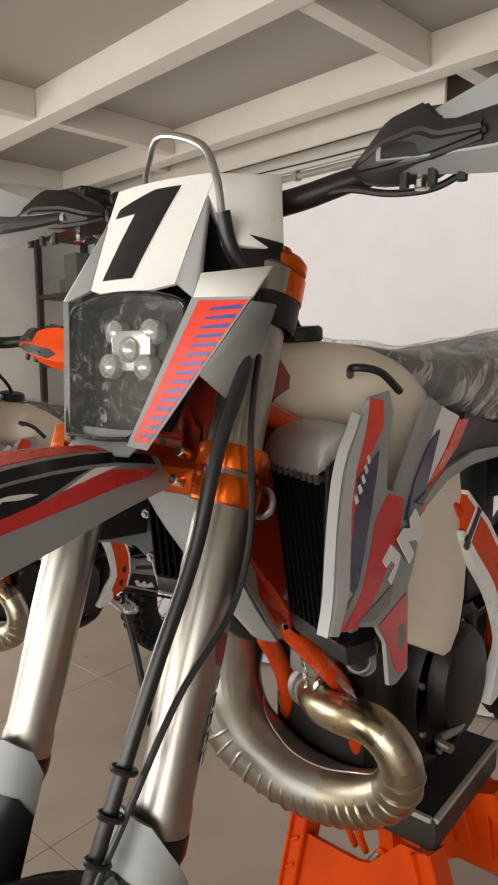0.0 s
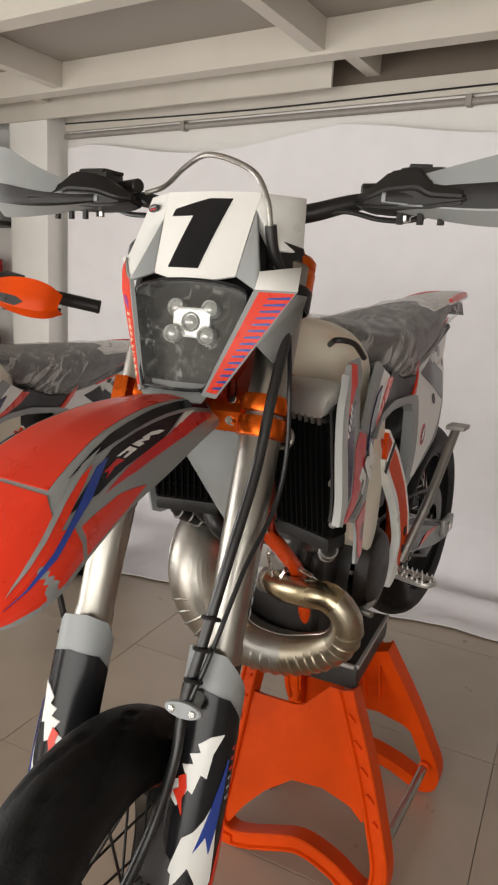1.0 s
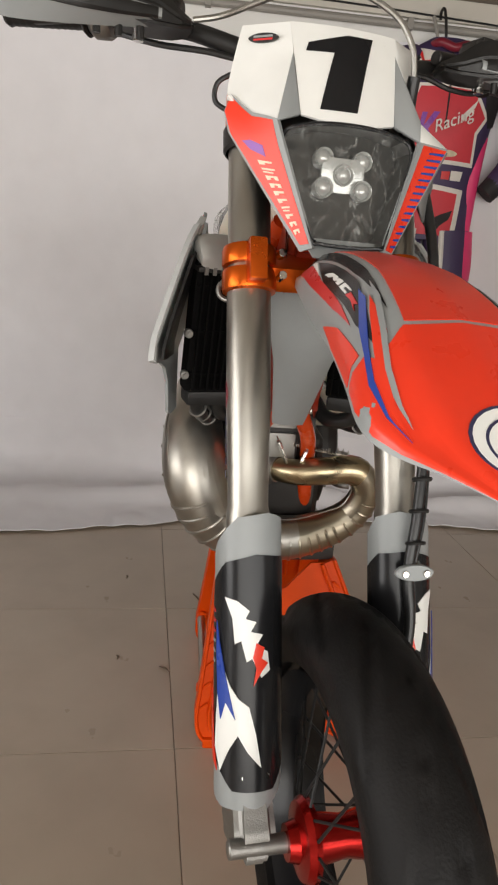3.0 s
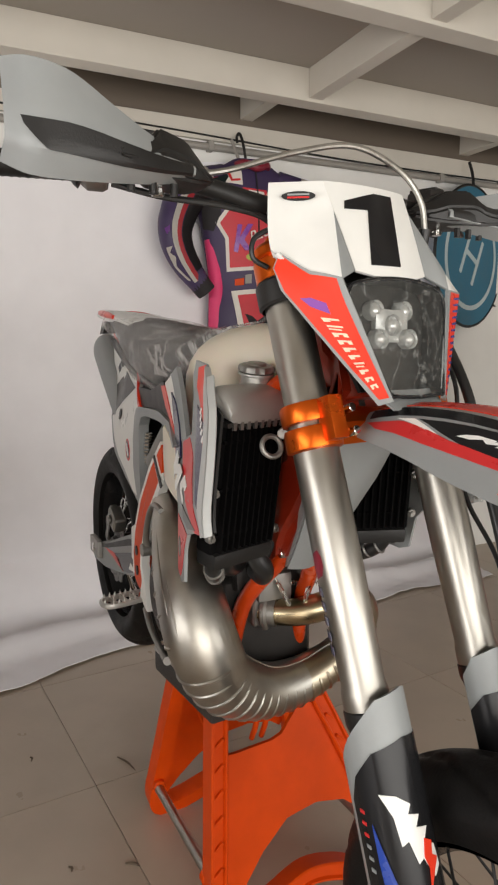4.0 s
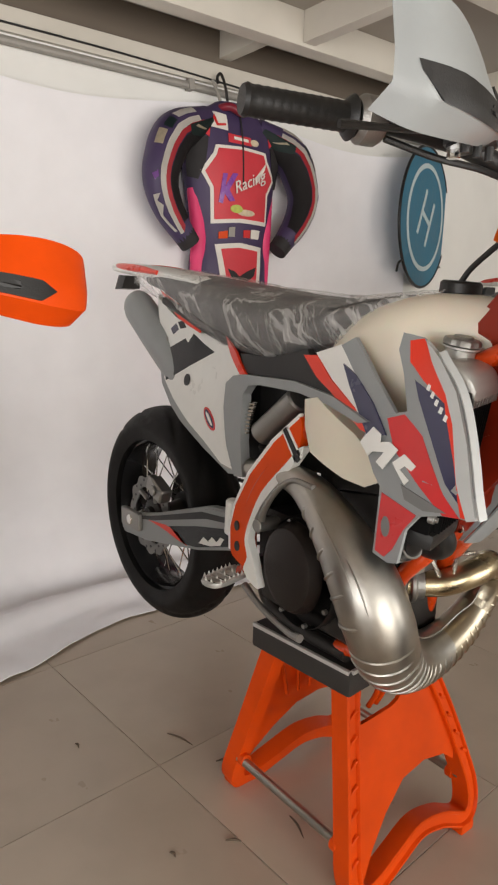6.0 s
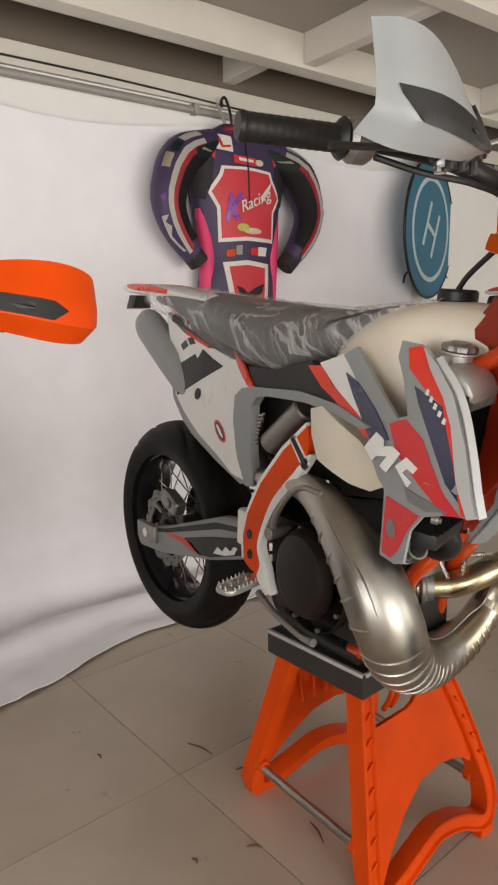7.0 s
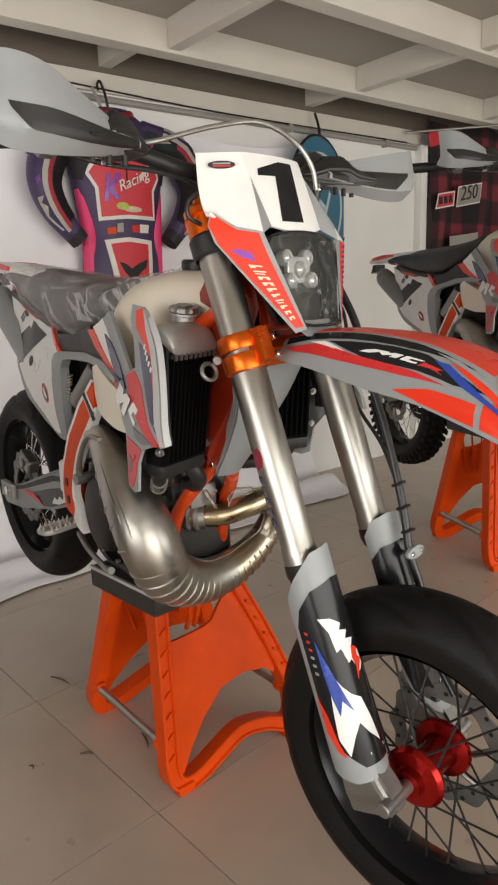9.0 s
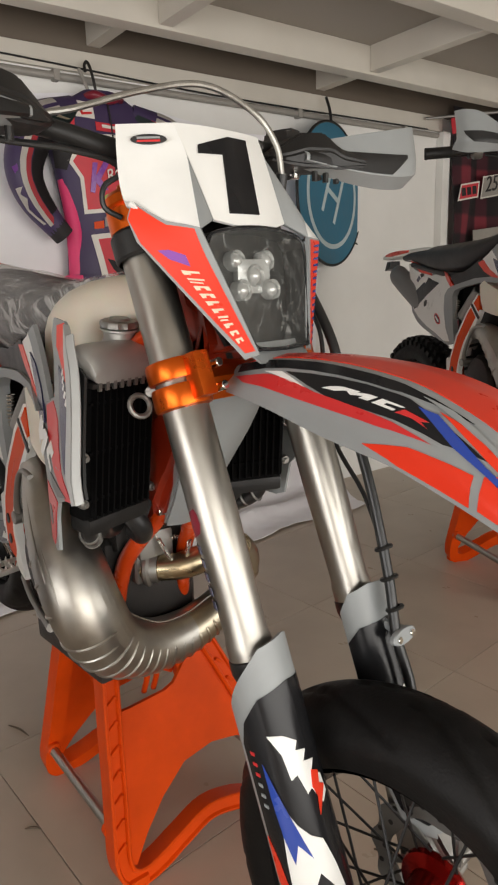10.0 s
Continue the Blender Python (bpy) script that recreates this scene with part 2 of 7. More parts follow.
def tube(pts, radius, seg=12, n=8, caps=True, flat=1.0):
    """A round bar swept along a smooth path; radius may be a list, one for each point."""
    rad = radius if isinstance(radius, (list, tuple)) else [radius] * len(pts)
    full = np.hstack([np.array(pts, float), np.array(rad, float)[:, None]])
    c = smooth_path(full, n) if n > 1 else full
    bm = bmesh.new()
    up = Vector((0, 0, 1))
    rings, last = [], None
    for i in range(len(c)):
        a, b = c[max(i - 1, 0)], c[min(i + 1, len(c) - 1)]
        d = Vector(b[:3] - a[:3]).normalized()
        if last is None:
            u = d.cross(up) if abs(d.dot(up)) < 0.95 else d.cross(Vector((1, 0, 0)))
        else:
            u = last - d * last.dot(d)
        u.normalize()
        last = u.copy()
        v = d.cross(u)
        o, r = Vector(c[i][:3]), float(c[i][3])
        rings.append([bm.verts.new(o + r * (math.cos(k * 2 * math.pi / seg) * u + flat * math.sin(k * 2 * math.pi / seg) * v)) for k in range(seg)])
    for a, b in zip(rings, rings[1:]):
        for k in range(seg):
            bm.faces.new((a[k], a[(k + 1) % seg], b[(k + 1) % seg], b[k]))
    if caps:
        bm.faces.new(rings[0][::-1])
        bm.faces.new(rings[-1])
    return bm


def lathe(profile, seg=32, closed=False):
    """Turns (radius, height) pairs about z."""
    bm = bmesh.new()
    rings = []
    for r, z in profile:
        if r < 1e-6:
            rings.append([bm.verts.new((0, 0, z))])
        else:
            rings.append([bm.verts.new((r * math.cos(k * 2 * math.pi / seg), r * math.sin(k * 2 * math.pi / seg), z)) for k in range(seg)])
    pairs = list(zip(rings, rings[1:])) + ([(rings[-1], rings[0])] if closed else [])
    for a, b in pairs:
        for k in range(seg):
            j = (k + 1) % seg
            if len(a) == 1 and len(b) == 1:
                continue
            if len(a) == 1:
                bm.faces.new((a[0], b[j], b[k]))
            elif len(b) == 1:
                bm.faces.new((a[k], a[j], b[0]))
            else:
                bm.faces.new((a[k], a[j], b[j], b[k]))
    return bm


def axis_matrix(a, b):
    """Takes z onto the line from a to b, with its origin at a."""
    a, b = Vector(a), Vector(b)
    return Matrix.Translation(a) @ (b - a).to_track_quat("Z", "X").to_matrix().to_4x4()


def rod(a, b, r, seg=12, bevel=0.0):
    length = (Vector(b) - Vector(a)).length
    prof = [(0, 0), (r - bevel, 0), (r, bevel), (r, length - bevel), (r - bevel, length), (0, length)] if bevel else [(0, 0), (r, 0), (r, length), (0, length)]
    return moved(lathe(prof, seg), axis_matrix(a, b))


def grid(fn, nu, nv, thick=0.0):
    """A sheet fn(u, v), u and v from 0 to 1, with a given thickness along its normal."""
    bm = bmesh.new()
    vs = [[bm.verts.new(fn(i / nu, j / nv)) for j in range(nv + 1)] for i in range(nu + 1)]
    for i in range(nu):
        for j in range(nv):
            bm.faces.new((vs[i][j], vs[i + 1][j], vs[i + 1][j + 1], vs[i][j + 1]))
    if thick:
        bm.normal_update()
        bmesh.ops.solidify(bm, geom=bm.faces[:], thickness=thick)
    return bm


def fine_poly(poly, cell):
    """A flat polygon cut up into small triangles and quads, in x and y."""
    bm = bmesh.new()
    f = bm.faces.new([bm.verts.new((x, y, 0)) for x, y in poly])
    f.normal_update()
    xs, ys = [p[0] for p in poly], [p[1] for p in poly]
    for lo, hi, no in ((min(xs), max(xs), (1, 0, 0)), (min(ys), max(ys), (0, 1, 0))):
        c = (math.floor(lo / cell) + 1) * cell
        while c < hi - 1e-6:
            bmesh.ops.bisect_plane(bm, geom=bm.verts[:] + bm.edges[:] + bm.faces[:], dist=1e-6, plane_co=Vector(no) * c, plane_no=no)
            c += cell
    bmesh.ops.triangulate(bm, faces=[f for f in bm.faces if len(f.verts) > 4])
    return bm


def skin(poly, fn, thick=0.003, lift=0.0, cell=0.03, away=None):
    """A plate of polygon outline laid on the surface fn(a, b), raised by lift along the normal and thick behind its face; away: a point, or a function of a and b, that its face turns its back on."""
    bm = fine_poly(poly, cell)
    e = 1e-3
    pts = []
    for v in bm.verts:
        a, b = v.co.x, v.co.y
        p = Vector(fn(a, b))
        n = (Vector(fn(a + e, b)) - p).cross(Vector(fn(a, b + e)) - p).normalized()
        if away is not None and n.dot(p - (away(a, b) if callable(away) else Vector(away))) < 0:
            n = -n
        pts.append((p + n * lift, p + n * (lift - thick)))
    back = {}
    for v, (front, rear) in zip(bm.verts[:], pts):
        v.co = front
        back[v] = rear
    faces = bm.faces[:]
    rim = [ed for ed in bm.edges if len(ed.link_faces) == 1]
    twin = {v: bm.verts.new(back[v]) for v in list(back)}
    for f in faces:
        bm.faces.new([twin[v] for v in reversed(f.verts)])
    for ed in rim:
        a, b = ed.verts
        bm.faces.new((a, b, twin[b], twin[a]))
    return bm


def wire_ring(r, tube_r, seg=32, side=8):
    return lathe([(r + tube_r * math.cos(k * 2 * math.pi / side), tube_r * math.sin(k * 2 * math.pi / side)) for k in range(side)], seg, closed=True)


def lettering(body, size, depth, m, material, name, parent):
    """Raised letters in the built-in font, lying in x and y and then placed by m."""
    cu = bpy.data.curves.new("t", "FONT")
    cu.body, cu.size, cu.extrude, cu.align_x, cu.align_y = body, size, depth, "CENTER", "CENTER"
    ob = bpy.data.objects.new("t", cu)
    scene.collection.objects.link(ob)
    me = bpy.data.meshes.new_from_object(ob.evaluated_get(bpy.context.evaluated_depsgraph_get()))
    bpy.data.objects.remove(ob)
    bm = bmesh.new()
    bm.from_mesh(me)
    bpy.data.meshes.remove(me)
    return part(name, moved(bm, m), material, parent, smooth=False)

# ---------- motorcycle ----------
RAKE = Vector((0.329, 0, -0.944))
SIDE_X = (-1.5, -1.3, -1.1, -0.9, -0.7, -0.5, -0.36, -0.2, -0.1, 0.02)
SIDE_Y = (0.03, 0.055, 0.11, 0.128, 0.13, 0.14, 0.16, 0.205, 0.225, 0.236)


def body_side(x):
    return float(np.interp(x, SIDE_X, SIDE_Y))


def shroud_lean(x, z):
    """How far the shroud leans in towards the tank."""
    return 0.25 * max(0.0, z - 0.93) * float(np.interp(x, (-0.34, -0.14), (0, 1)))


def tail_lean(x, z):
    """How far the rear side panels lean in towards the seat."""
    return 0.20 * min(0.20, max(0.0, z - 0.88)) * float(np.interp(x, (-0.80, -0.66), (1, 0)))


def both_sides(name, poly, yfun, material, parent, thick=0.003, lift=0.0, label="", cell=0.04, lean=False):
    """A body plate of outline poly in x and z on the right side, and its twin on the left."""
    def at(x, z, s):
        k = shroud_lean(x, z) if lean else 0.0
        if not lean:
            return (x, s * (yfun(x) - tail_lean(x, z)), z)
        return (x - 0.35 * k, s * (yfun(x) - k), z)
    r = part(name, skin(poly, lambda a, b: at(a, b, -1), thick, lift, cell), material, parent, label, angle=50)
    l = part(name, skin([(-x, z) for x, z in poly], lambda a, b: at(-a, b, 1), thick, lift, cell), material, parent, label, angle=50)
    return r, l


def oval(cx, cz, rx, rz, n=20, turn=0.0):
    c, s = math.cos(turn), math.sin(turn)
    return [(cx + c * rx * math.cos(k * 2 * math.pi / n) - s * rz * math.sin(k * 2 * math.pi / n), cz + s * rx * math.cos(k * 2 * math.pi / n) + c * rz * math.sin(k * 2 * math.pi / n)) for k in range(n)]


def rounded(poly, n=4):
    """A closed outline drawn smoothly through its corners."""
    k = len(poly)
    p = smooth_path([poly[-1]] + list(poly) + list(poly[:2]), n)
    return [tuple(q) for q in p[n:n * (k + 1)]]


def loft(sections, cap=True):
    bm = bmesh.new()
    rows = [[bm.verts.new(p) for p in s] for s in sections]
    for a, b in zip(rows, rows[1:]):
        for k in range(len(a) - 1):
            bm.faces.new((a[k], a[k + 1], b[k + 1], b[k]))
        bm.faces.new((a[-1], a[0], b[0], b[-1]))
    if cap:
        bm.faces.new(rows[0])
        bm.faces.new(rows[-1][::-1])
    return bm


def body_loft(stations, n=18, power=2.6, steps=6):
    """A rounded body along x; each station: x, half width, bottom, top."""
    rows = []
    for x, w, z0, z1 in smooth_path(stations, steps):
        ring = []
        for k in range(n):
            a = k * 2 * math.pi / n
            c, s = math.cos(a), math.sin(a)
            ring.append((x, w * math.copysign(abs(c) ** (2 / power), c), (z0 + z1) / 2 + (z1 - z0) / 2 * math.copysign(abs(s) ** (2 / power), s)))
        rows.append(ring)
    return loft(rows)


def tyre_bm(R, width, rim_r, knobby, seg=176):
    """A tyre that turns about y. Road tyres have curved sipes cut in; knobby ones carry blocks."""
    n = 30
    half = width / 2
    bm = bmesh.new()
    rings = []
    for k in range(seg):
        a = k * 2 * math.pi / seg
        ring = []
        for j in range(n + 1):
            s = -1 + 2 * j / n
            ang = s * math.radians(128)
            y = half * math.sin(max(-math.pi / 2, min(math.pi / 2, ang * 0.82))) * (1 - 0.16 * max(0, abs(s) - 0.72) / 0.28)
            depth = (R - rim_r)
            r = R - depth * (1 - math.cos(ang * 0.70)) / (1 - math.cos(math.radians(128) * 0.70))
            if not knobby and 0.04 < abs(s) < 0.56:
                f = (a * 11 / (2 * math.pi) + 1.9 * abs(s) ** 0.7 + (0.5 if s > 0 else 0)) % 1
                if f < 0.15:
                    r -= 0.006
            ring.append(bm.verts.new((r * math.cos(a), y, r * math.sin(a))))
        rings.append(ring)
    for k in range(seg):
        p, q = rings[k], rings[(k + 1) % seg]
        for j in range(n):
            bm.faces.new((p[j], p[j + 1], q[j + 1], q[j]))
        bm.faces.new((p[n], p[0], q[0], q[n]))
    if knobby:
        rows = 46
        for k in range(rows):
            a = k * 2 * math.pi / rows
            for y, w, lift in ((0, 0.26, 0.010), (-0.5, 0.22, 0.006), (0.5, 0.22, 0.006), (-0.86, 0.16, -0.012), (0.86, 0.16, -0.012)):
                aa = a + (0 if abs(y) in (0, 0.86) else math.pi / rows)
                b = box(-0.011, 0.011, (y - w / 2) * half, (y + w / 2) * half, R - 0.012 + lift - 0.006, R + 0.004 + lift, 0.0)
                moved(b, Matrix.Rotation(-aa + math.pi / 2, 4, "Y"))
                me = bpy.data.meshes.new("k")
                b.to_mesh(me)
                b.free()
                bm.from_mesh(me)
                bpy.data.meshes.remove(me)
    return bm


def turned_y(profile, seg=40):
    """Turns (radius, y) pairs about the y axis."""
    return moved(lathe(profile, seg), Matrix.Rotation(-math.pi / 2, 4, "X"))


def wheel(bike, name, centre, R, width, hub_mat, knobby, m, disc_side, rim_w):
    """Tyre, rim, hub, spokes and brake disc; one part with sub-parts."""
    at = m @ Matrix.Translation(centre)
    rim_r = 0.216 if not knobby else R - 0.09
    tyre = part(name, moved(tyre_bm(R, width, rim_r, knobby), at), RUBBER, bike, "black knobby off-road tyre" if knobby else "black grooved road tyre", angle=50)
    h = rim_w / 2
    part("rim", moved(turned_y([(rim_r + 0.006, -h), (rim_r + 0.006, -h + 0.006), (rim_r - 0.012, -h + 0.012), (rim_r - 0.022, 0), (rim_r - 0.012, h - 0.012), (rim_r + 0.006, h - 0.006), (rim_r + 0.006, h), (rim_r - 0.010, h), (rim_r - 0.028, 0.008), (rim_r - 0.028, -0.008), (rim_r - 0.010, -h)], 72), at), GLOSSBLACK, tyre)
    part("hub", moved(turned_y([(0, -0.075), (0.022, -0.075), (0.026, -0.062), (0.046, -0.058), (0.052, -0.050), (0.050, -0.042), (0.032, -0.036), (0.026, 0), (0.032, 0.036), (0.050, 0.042), (0.052, 0.050), (0.046, 0.058), (0.026, 0.062), (0.022, 0.075), (0, 0.075)], 36), at), hub_mat, tyre, "red anodised hub" if hub_mat is RED_ANO else "")
    spoke = bpy.data.meshes.new("spoke")
    b = rod((0, 0, 0), (0, 0, 1), 0.0021, 6)
    b.to_mesh(spoke)
    b.free()
    spoke.materials.append(BLACK if hub_mat is RED_ANO else CHROME)
    for k in range(32):
        a = k * 2 * math.pi / 32
        side = 1 if k % 2 else -1
        lean = (0.42 if k % 4 < 2 else -0.42)
        p = Vector((0.052 * math.cos(a + lean), side * 0.048, 0.052 * math.sin(a + lean)))
        q = Vector(((rim_r - 0.02) * math.cos(a), 0, (rim_r - 0.02) * math.sin(a)))
        ob = new("spoke", spoke)
        ob.parent = tyre
        ob.matrix_local = at @ axis_matrix(p, q) @ Matrix.Diagonal((1, 1, (q - p).length, 1))
    disc = bmesh.new()
    loops = []
    for y in (-0.002, 0.002):
        for inner in (True, False):
            loops.append([disc.verts.new(((0.080 + 0.004 * math.cos(k * math.pi / 8) if inner else 0.112 + 0.005 * math.cos(k * math.pi / 4)) * math.cos(k * math.pi / 48), disc_side * 0.066 + y, (0.080 + 0.004 * math.cos(k * math.pi / 8) if inner else 0.112 + 0.005 * math.cos(k * math.pi / 4)) * math.sin(k * math.pi / 48))) for k in range(96)])
    for p, q in ((0, 1), (1, 3), (3, 2), (2, 0)):
        for k in range(96):
            disc.faces.new((loops[p][k], loops[p][(k + 1) % 96], loops[q][(k + 1) % 96], loops[q][k]))
    for k in range(6):
        a = k * math.pi / 3
        part("disc_carrier", moved(rod((0.048 * math.cos(a), disc_side * 0.062, 0.048 * math.sin(a)), (0.083 * math.cos(a + 0.25), disc_side * 0.066, 0.083 * math.sin(a + 0.25)), 0.006, 8), at), CASTALU, tyre)
    for k in range(24):
        a = k * math.pi / 12 + 0.06
        r = 0.092 + 0.010 * (k % 2)
        part("disc_hole", moved(rod((r * math.cos(a), disc_side * 0.066 - 0.0026, r * math.sin(a)), (r * math.cos(a), disc_side * 0.066 + 0.0026, r * math.sin(a)), 0.0042, 8), at), BLACK, tyre)
    part("brake_disc", moved(disc, at), DARKCAST, tyre, "wavy steel brake disc")
    return tyre


def motorcycle(name, m, label, group, guard_mat, knobby, film, steer, hub_mat, raised=True):
    bike = thing(name, label, "motorcycle", group, m=m)
    FM = Matrix.Rotation(radians(steer), 4, "Z") @ Matrix.Translation((0.024, 0, 0))

    def P(n, bm, material, lab="", parent=None, **k):
        return part(n, bm, material, parent or bike, lab, **k)

    def FP(n, bm, material, lab="", parent=None, **k):
        return part(n, moved(bm, FM), material, parent or bike, lab, **k)

    # --- wheels ---
    rear_z = 0.515 if knobby and raised else 0.56
    if knobby:
        wheel(bike, "front_wheel", (0.287, 0, 0.370), 0.335, 0.085, hub_mat, True, FM, 1, 0.045)
        wheel(bike, "rear_wheel", (-1.16, 0, rear_z), 0.325, 0.13, DARKMETAL, True, Matrix(), -1, 0.06)
    else:
        wheel(bike, "front_wheel", (0.287, 0.006, 0.360), 0.306, 0.128, hub_mat, False, FM, 1, 0.090)
        wheel(bike, "rear_wheel", (-1.16, 0, 0.56), 0.308, 0.158, DARKMETAL, False, Matrix(), -1, 0.110)
    FP("axle", rod((0.287, -0.144, 0.360), (0.287, 0.144, 0.360), 0.012, 16, 0.002), CASTALU)
    P("axle", rod((-1.16, -0.135, rear_z), (-1.16, 0.135, rear_z), 0.014, 16, 0.002), CHROME)

    # --- forks ---
    for s in (-1, 1):
        y = 0.108 * s
        c = Vector((0, y, 1.029))

        def along(d, off=0.0):
            return c + RAKE * d + Vector((0.944, 0, 0.329)) * off

        am = axis_matrix(along(-0.25), along(0.335))
        L = 0.585
        FP("fork_tube", moved(lathe([(0, 0), (0.026, 0), (0.0295, 0.004), (0.0295, 0.245), (0.0305, 0.25), (0.0305, 0.42), (0.0285, 0.50), (0.0275, L - 0.03), (0.0295, L - 0.02), (0.0295, L), (0, L)], 36), am), ALU, "brushed silver fork tube")
        FP("fork_seal", moved(lathe([(0.0285, 0), (0.031, 0.002), (0.031, 0.018), (0.027, 0.032), (0, 0.032)], 28), axis_matrix(along(0.335), along(0.40))), BLACK)
        FP("fork_slider", rod(along(0.36), along(0.66), 0.024, 24), CHROME)
        cap = FP("fork_cap", moved(lathe([(0.0, 0.062), (0.012, 0.062), (0.016, 0.052), (0.028, 0.050), (0.033, 0.044), (0.033, 0.034), (0.030, 0.031), (0.034, 0.027), (0.034, 0.0), (0, 0)], 32), axis_matrix(along(-0.217, -0.014 if s > 0 else 0.0), along(-0.33, -0.014 if s > 0 else 0.0))), ORANGE_ANO, "orange anodised fork cap")
        FP("upper_clamp_band", moved(lathe([(0.034, 0), (0.037, 0.004), (0.037, 0.032), (0.034, 0.036)], 32), axis_matrix(along(-0.180, -0.006 if s > 0 else 0.0), along(-0.3, -0.006 if s > 0 else 0.0))), BLACK)
        low = joined(moved(lathe([(0.0305, 0), (0.0365, 0.002), (0.0375, 0.005), (0.0375, 0.026), (0.0365, 0.030), (0.0305, 0.031)], 36), axis_matrix(along(0.015), along(-0.1))), moved(lathe([(0.0305, 0.036), (0.0365, 0.037), (0.0375, 0.040), (0.0375, 0.058), (0.036, 0.062), (0.0305, 0.063)], 36), axis_matrix(along(0.015), along(-0.1))))
        lug = box(0.030, 0.056, -0.012, 0.012, 0.006, 0.062, 0.004)
        moved(lug, axis_matrix(along(0.015), along(-0.1)) @ Matrix.Rotation(math.radians(0 if s < 0 else 180), 4, "Z"))
        clamp = FP("lower_clamp_band", joined(low, lug), ORANGE_ANO, "orange anodised fork clamp")
        for d in (-0.001, -0.031):
            FP("clamp_bolt", rod(along(d, 0.030) + Vector((0, -s * 0.035, 0)), along(d, 0.047) + Vector((0, -s * 0.035, 0)), 0.006, 10, 0.001), CHROME, parent=clamp)
        # foot that carries the axle
        foot = loft([[tuple(along(d, o) + Vector((0, w, 0))) for o, w in ((-r, -r), (-r, r), (f, r * 0.9), (f, -r * 0.9))] for d, r, f in ((0.60, 0.026, 0.028), (0.655, 0.028, 0.034), (0.695, 0.029, 0.054), (0.725, 0.030, 0.064), (0.752, 0.024, 0.056))])
        bmesh.ops.bevel(foot, geom=foot.edges[:], offset=0.011, segments=3, affect="EDGES")
        FP("fork_foot", foot, CASTALU, "cast aluminium axle clamp")
        FP("axle_clamp_bolt", rod(along(0.645, 0.030) + Vector((0, s * 0.012, 0)), along(0.645, 0.046) + Vector((0, s * 0.012, 0)), 0.006, 8, 0.001), CHROME)
        FP("axle_clamp_bolt", rod(along(0.645, 0.030) + Vector((0, -s * 0.014, 0)), along(0.645, 0.046) + Vector((0, -s * 0.014, 0)), 0.006, 8, 0.001), CHROME)

        # guard wrapped round the slider: a is the angle from straight ahead towards the outside, b the way down the leg
        def wrap(a, b, c=c, s=s):
            ang = math.radians(a)
            r = 0.044 + 0.004 * math.cos(ang)
            out = Vector((0.944, 0, 0.329)) * math.cos(ang) + Vector((0, s, 0)) * math.sin(ang)
            return c + RAKE * b + out * r

        def patch(n, poly, material, lift, thick=0.0012, lab="", parent=None):
            if s < 0:
                poly, fn = [(-a, b) for a, b in poly], lambda a, b: wrap(-a * 100, b)
            else:
                fn = lambda a, b: wrap(a * 100, b)
            return FP(n, skin([(a / 100, b) for a, b in poly], fn, thick, lift, 0.12, lambda a, b: c + RAKE * b), material, lab, parent, angle=60)

        guard = patch("fork_guard", [(-85, 0.345), (-60, 0.320), (-20, 0.312), (30, 0.318), (75, 0.352), (115, 0.385), (140, 0.410), (150, 0.50), (150, 0.635), (120, 0.67), (60, 0.685), (-20, 0.685), (-70, 0.655), (-85, 0.595)], GREY, 0.0, 0.004, "light grey fork guard with sponsor graphics")
        patch("black_panel", [(-83, 0.390), (-55, 0.370), (0, 0.365), (50, 0.376), (82, 0.402), (98, 0.43), (98, 0.56), (80, 0.625), (36, 0.662), (-30, 0.662), (-68, 0.632), (-83, 0.575)], GLOSSBLACK, 0.0012, parent=guard)
        patch("white_flash", [(50, 0.420), (28, 0.424), (10, 0.436), (16, 0.446), (0, 0.450), (8, 0.462), (-10, 0.466), (0, 0.480), (-18, 0.488), (-22, 0.512), (-8, 0.520), (6, 0.496), (14, 0.500), (22, 0.474), (32, 0.478), (36, 0.446)], WHITE, 0.0024, parent=guard)
        patch("blue_flash", [(66, 0.452), (58, 0.480), (46, 0.520), (30, 0.572), (46, 0.552), (56, 0.575), (63, 0.540), (66, 0.495)], BLUE, 0.0042, parent=guard)
        patch("white_star", [(57, 0.500), (40, 0.530), (26, 0.546), (10, 0.556), (0, 0.590), (-8, 0.632), (12, 0.612), (26, 0.592), (40, 0.610), (58, 0.640), (72, 0.612), (68, 0.570), (62, 0.530)], WHITE, 0.0030, parent=guard)
        patch("red_flash", [(0, 0.476), (-12, 0.482), (-8, 0.496), (-18, 0.502), (-8, 0.512), (4, 0.530), (0, 0.508), (5, 0.495)], RED, 0.0036, parent=guard)
        patch("red_edge", [(97, 0.545), (84, 0.575), (76, 0.615), (66, 0.642), (80, 0.632), (97, 0.600)], RED, 0.0030, parent=guard)
        for k in range(6):
            patch("lettering_bar", [(84, 0.437 + 0.013 * k), (77, 0.439 + 0.013 * k), (77, 0.443 + 0.013 * k), (84, 0.441 + 0.013 * k)], DEEPRED if k < 3 else GREY, 0.0024, parent=guard)
        # tube graphic low on the outer tube
        def tubewrap(a, b, c=c, s=s):
            ang = math.radians(a)
            out = Vector((0.944, 0, 0.329)) * math.cos(ang) + Vector((0, s, 0)) * math.sin(ang)
            return c + RAKE * b + out * 0.0302
        q = [(82, 0.146), (90, 0.138), (114, 0.142), (120, 0.160), (112, 0.174), (88, 0.170), (80, 0.158)]
        fn2 = (lambda a, b: tubewrap(-a * 100, b)) if s < 0 else (lambda a, b: tubewrap(a * 100, b))
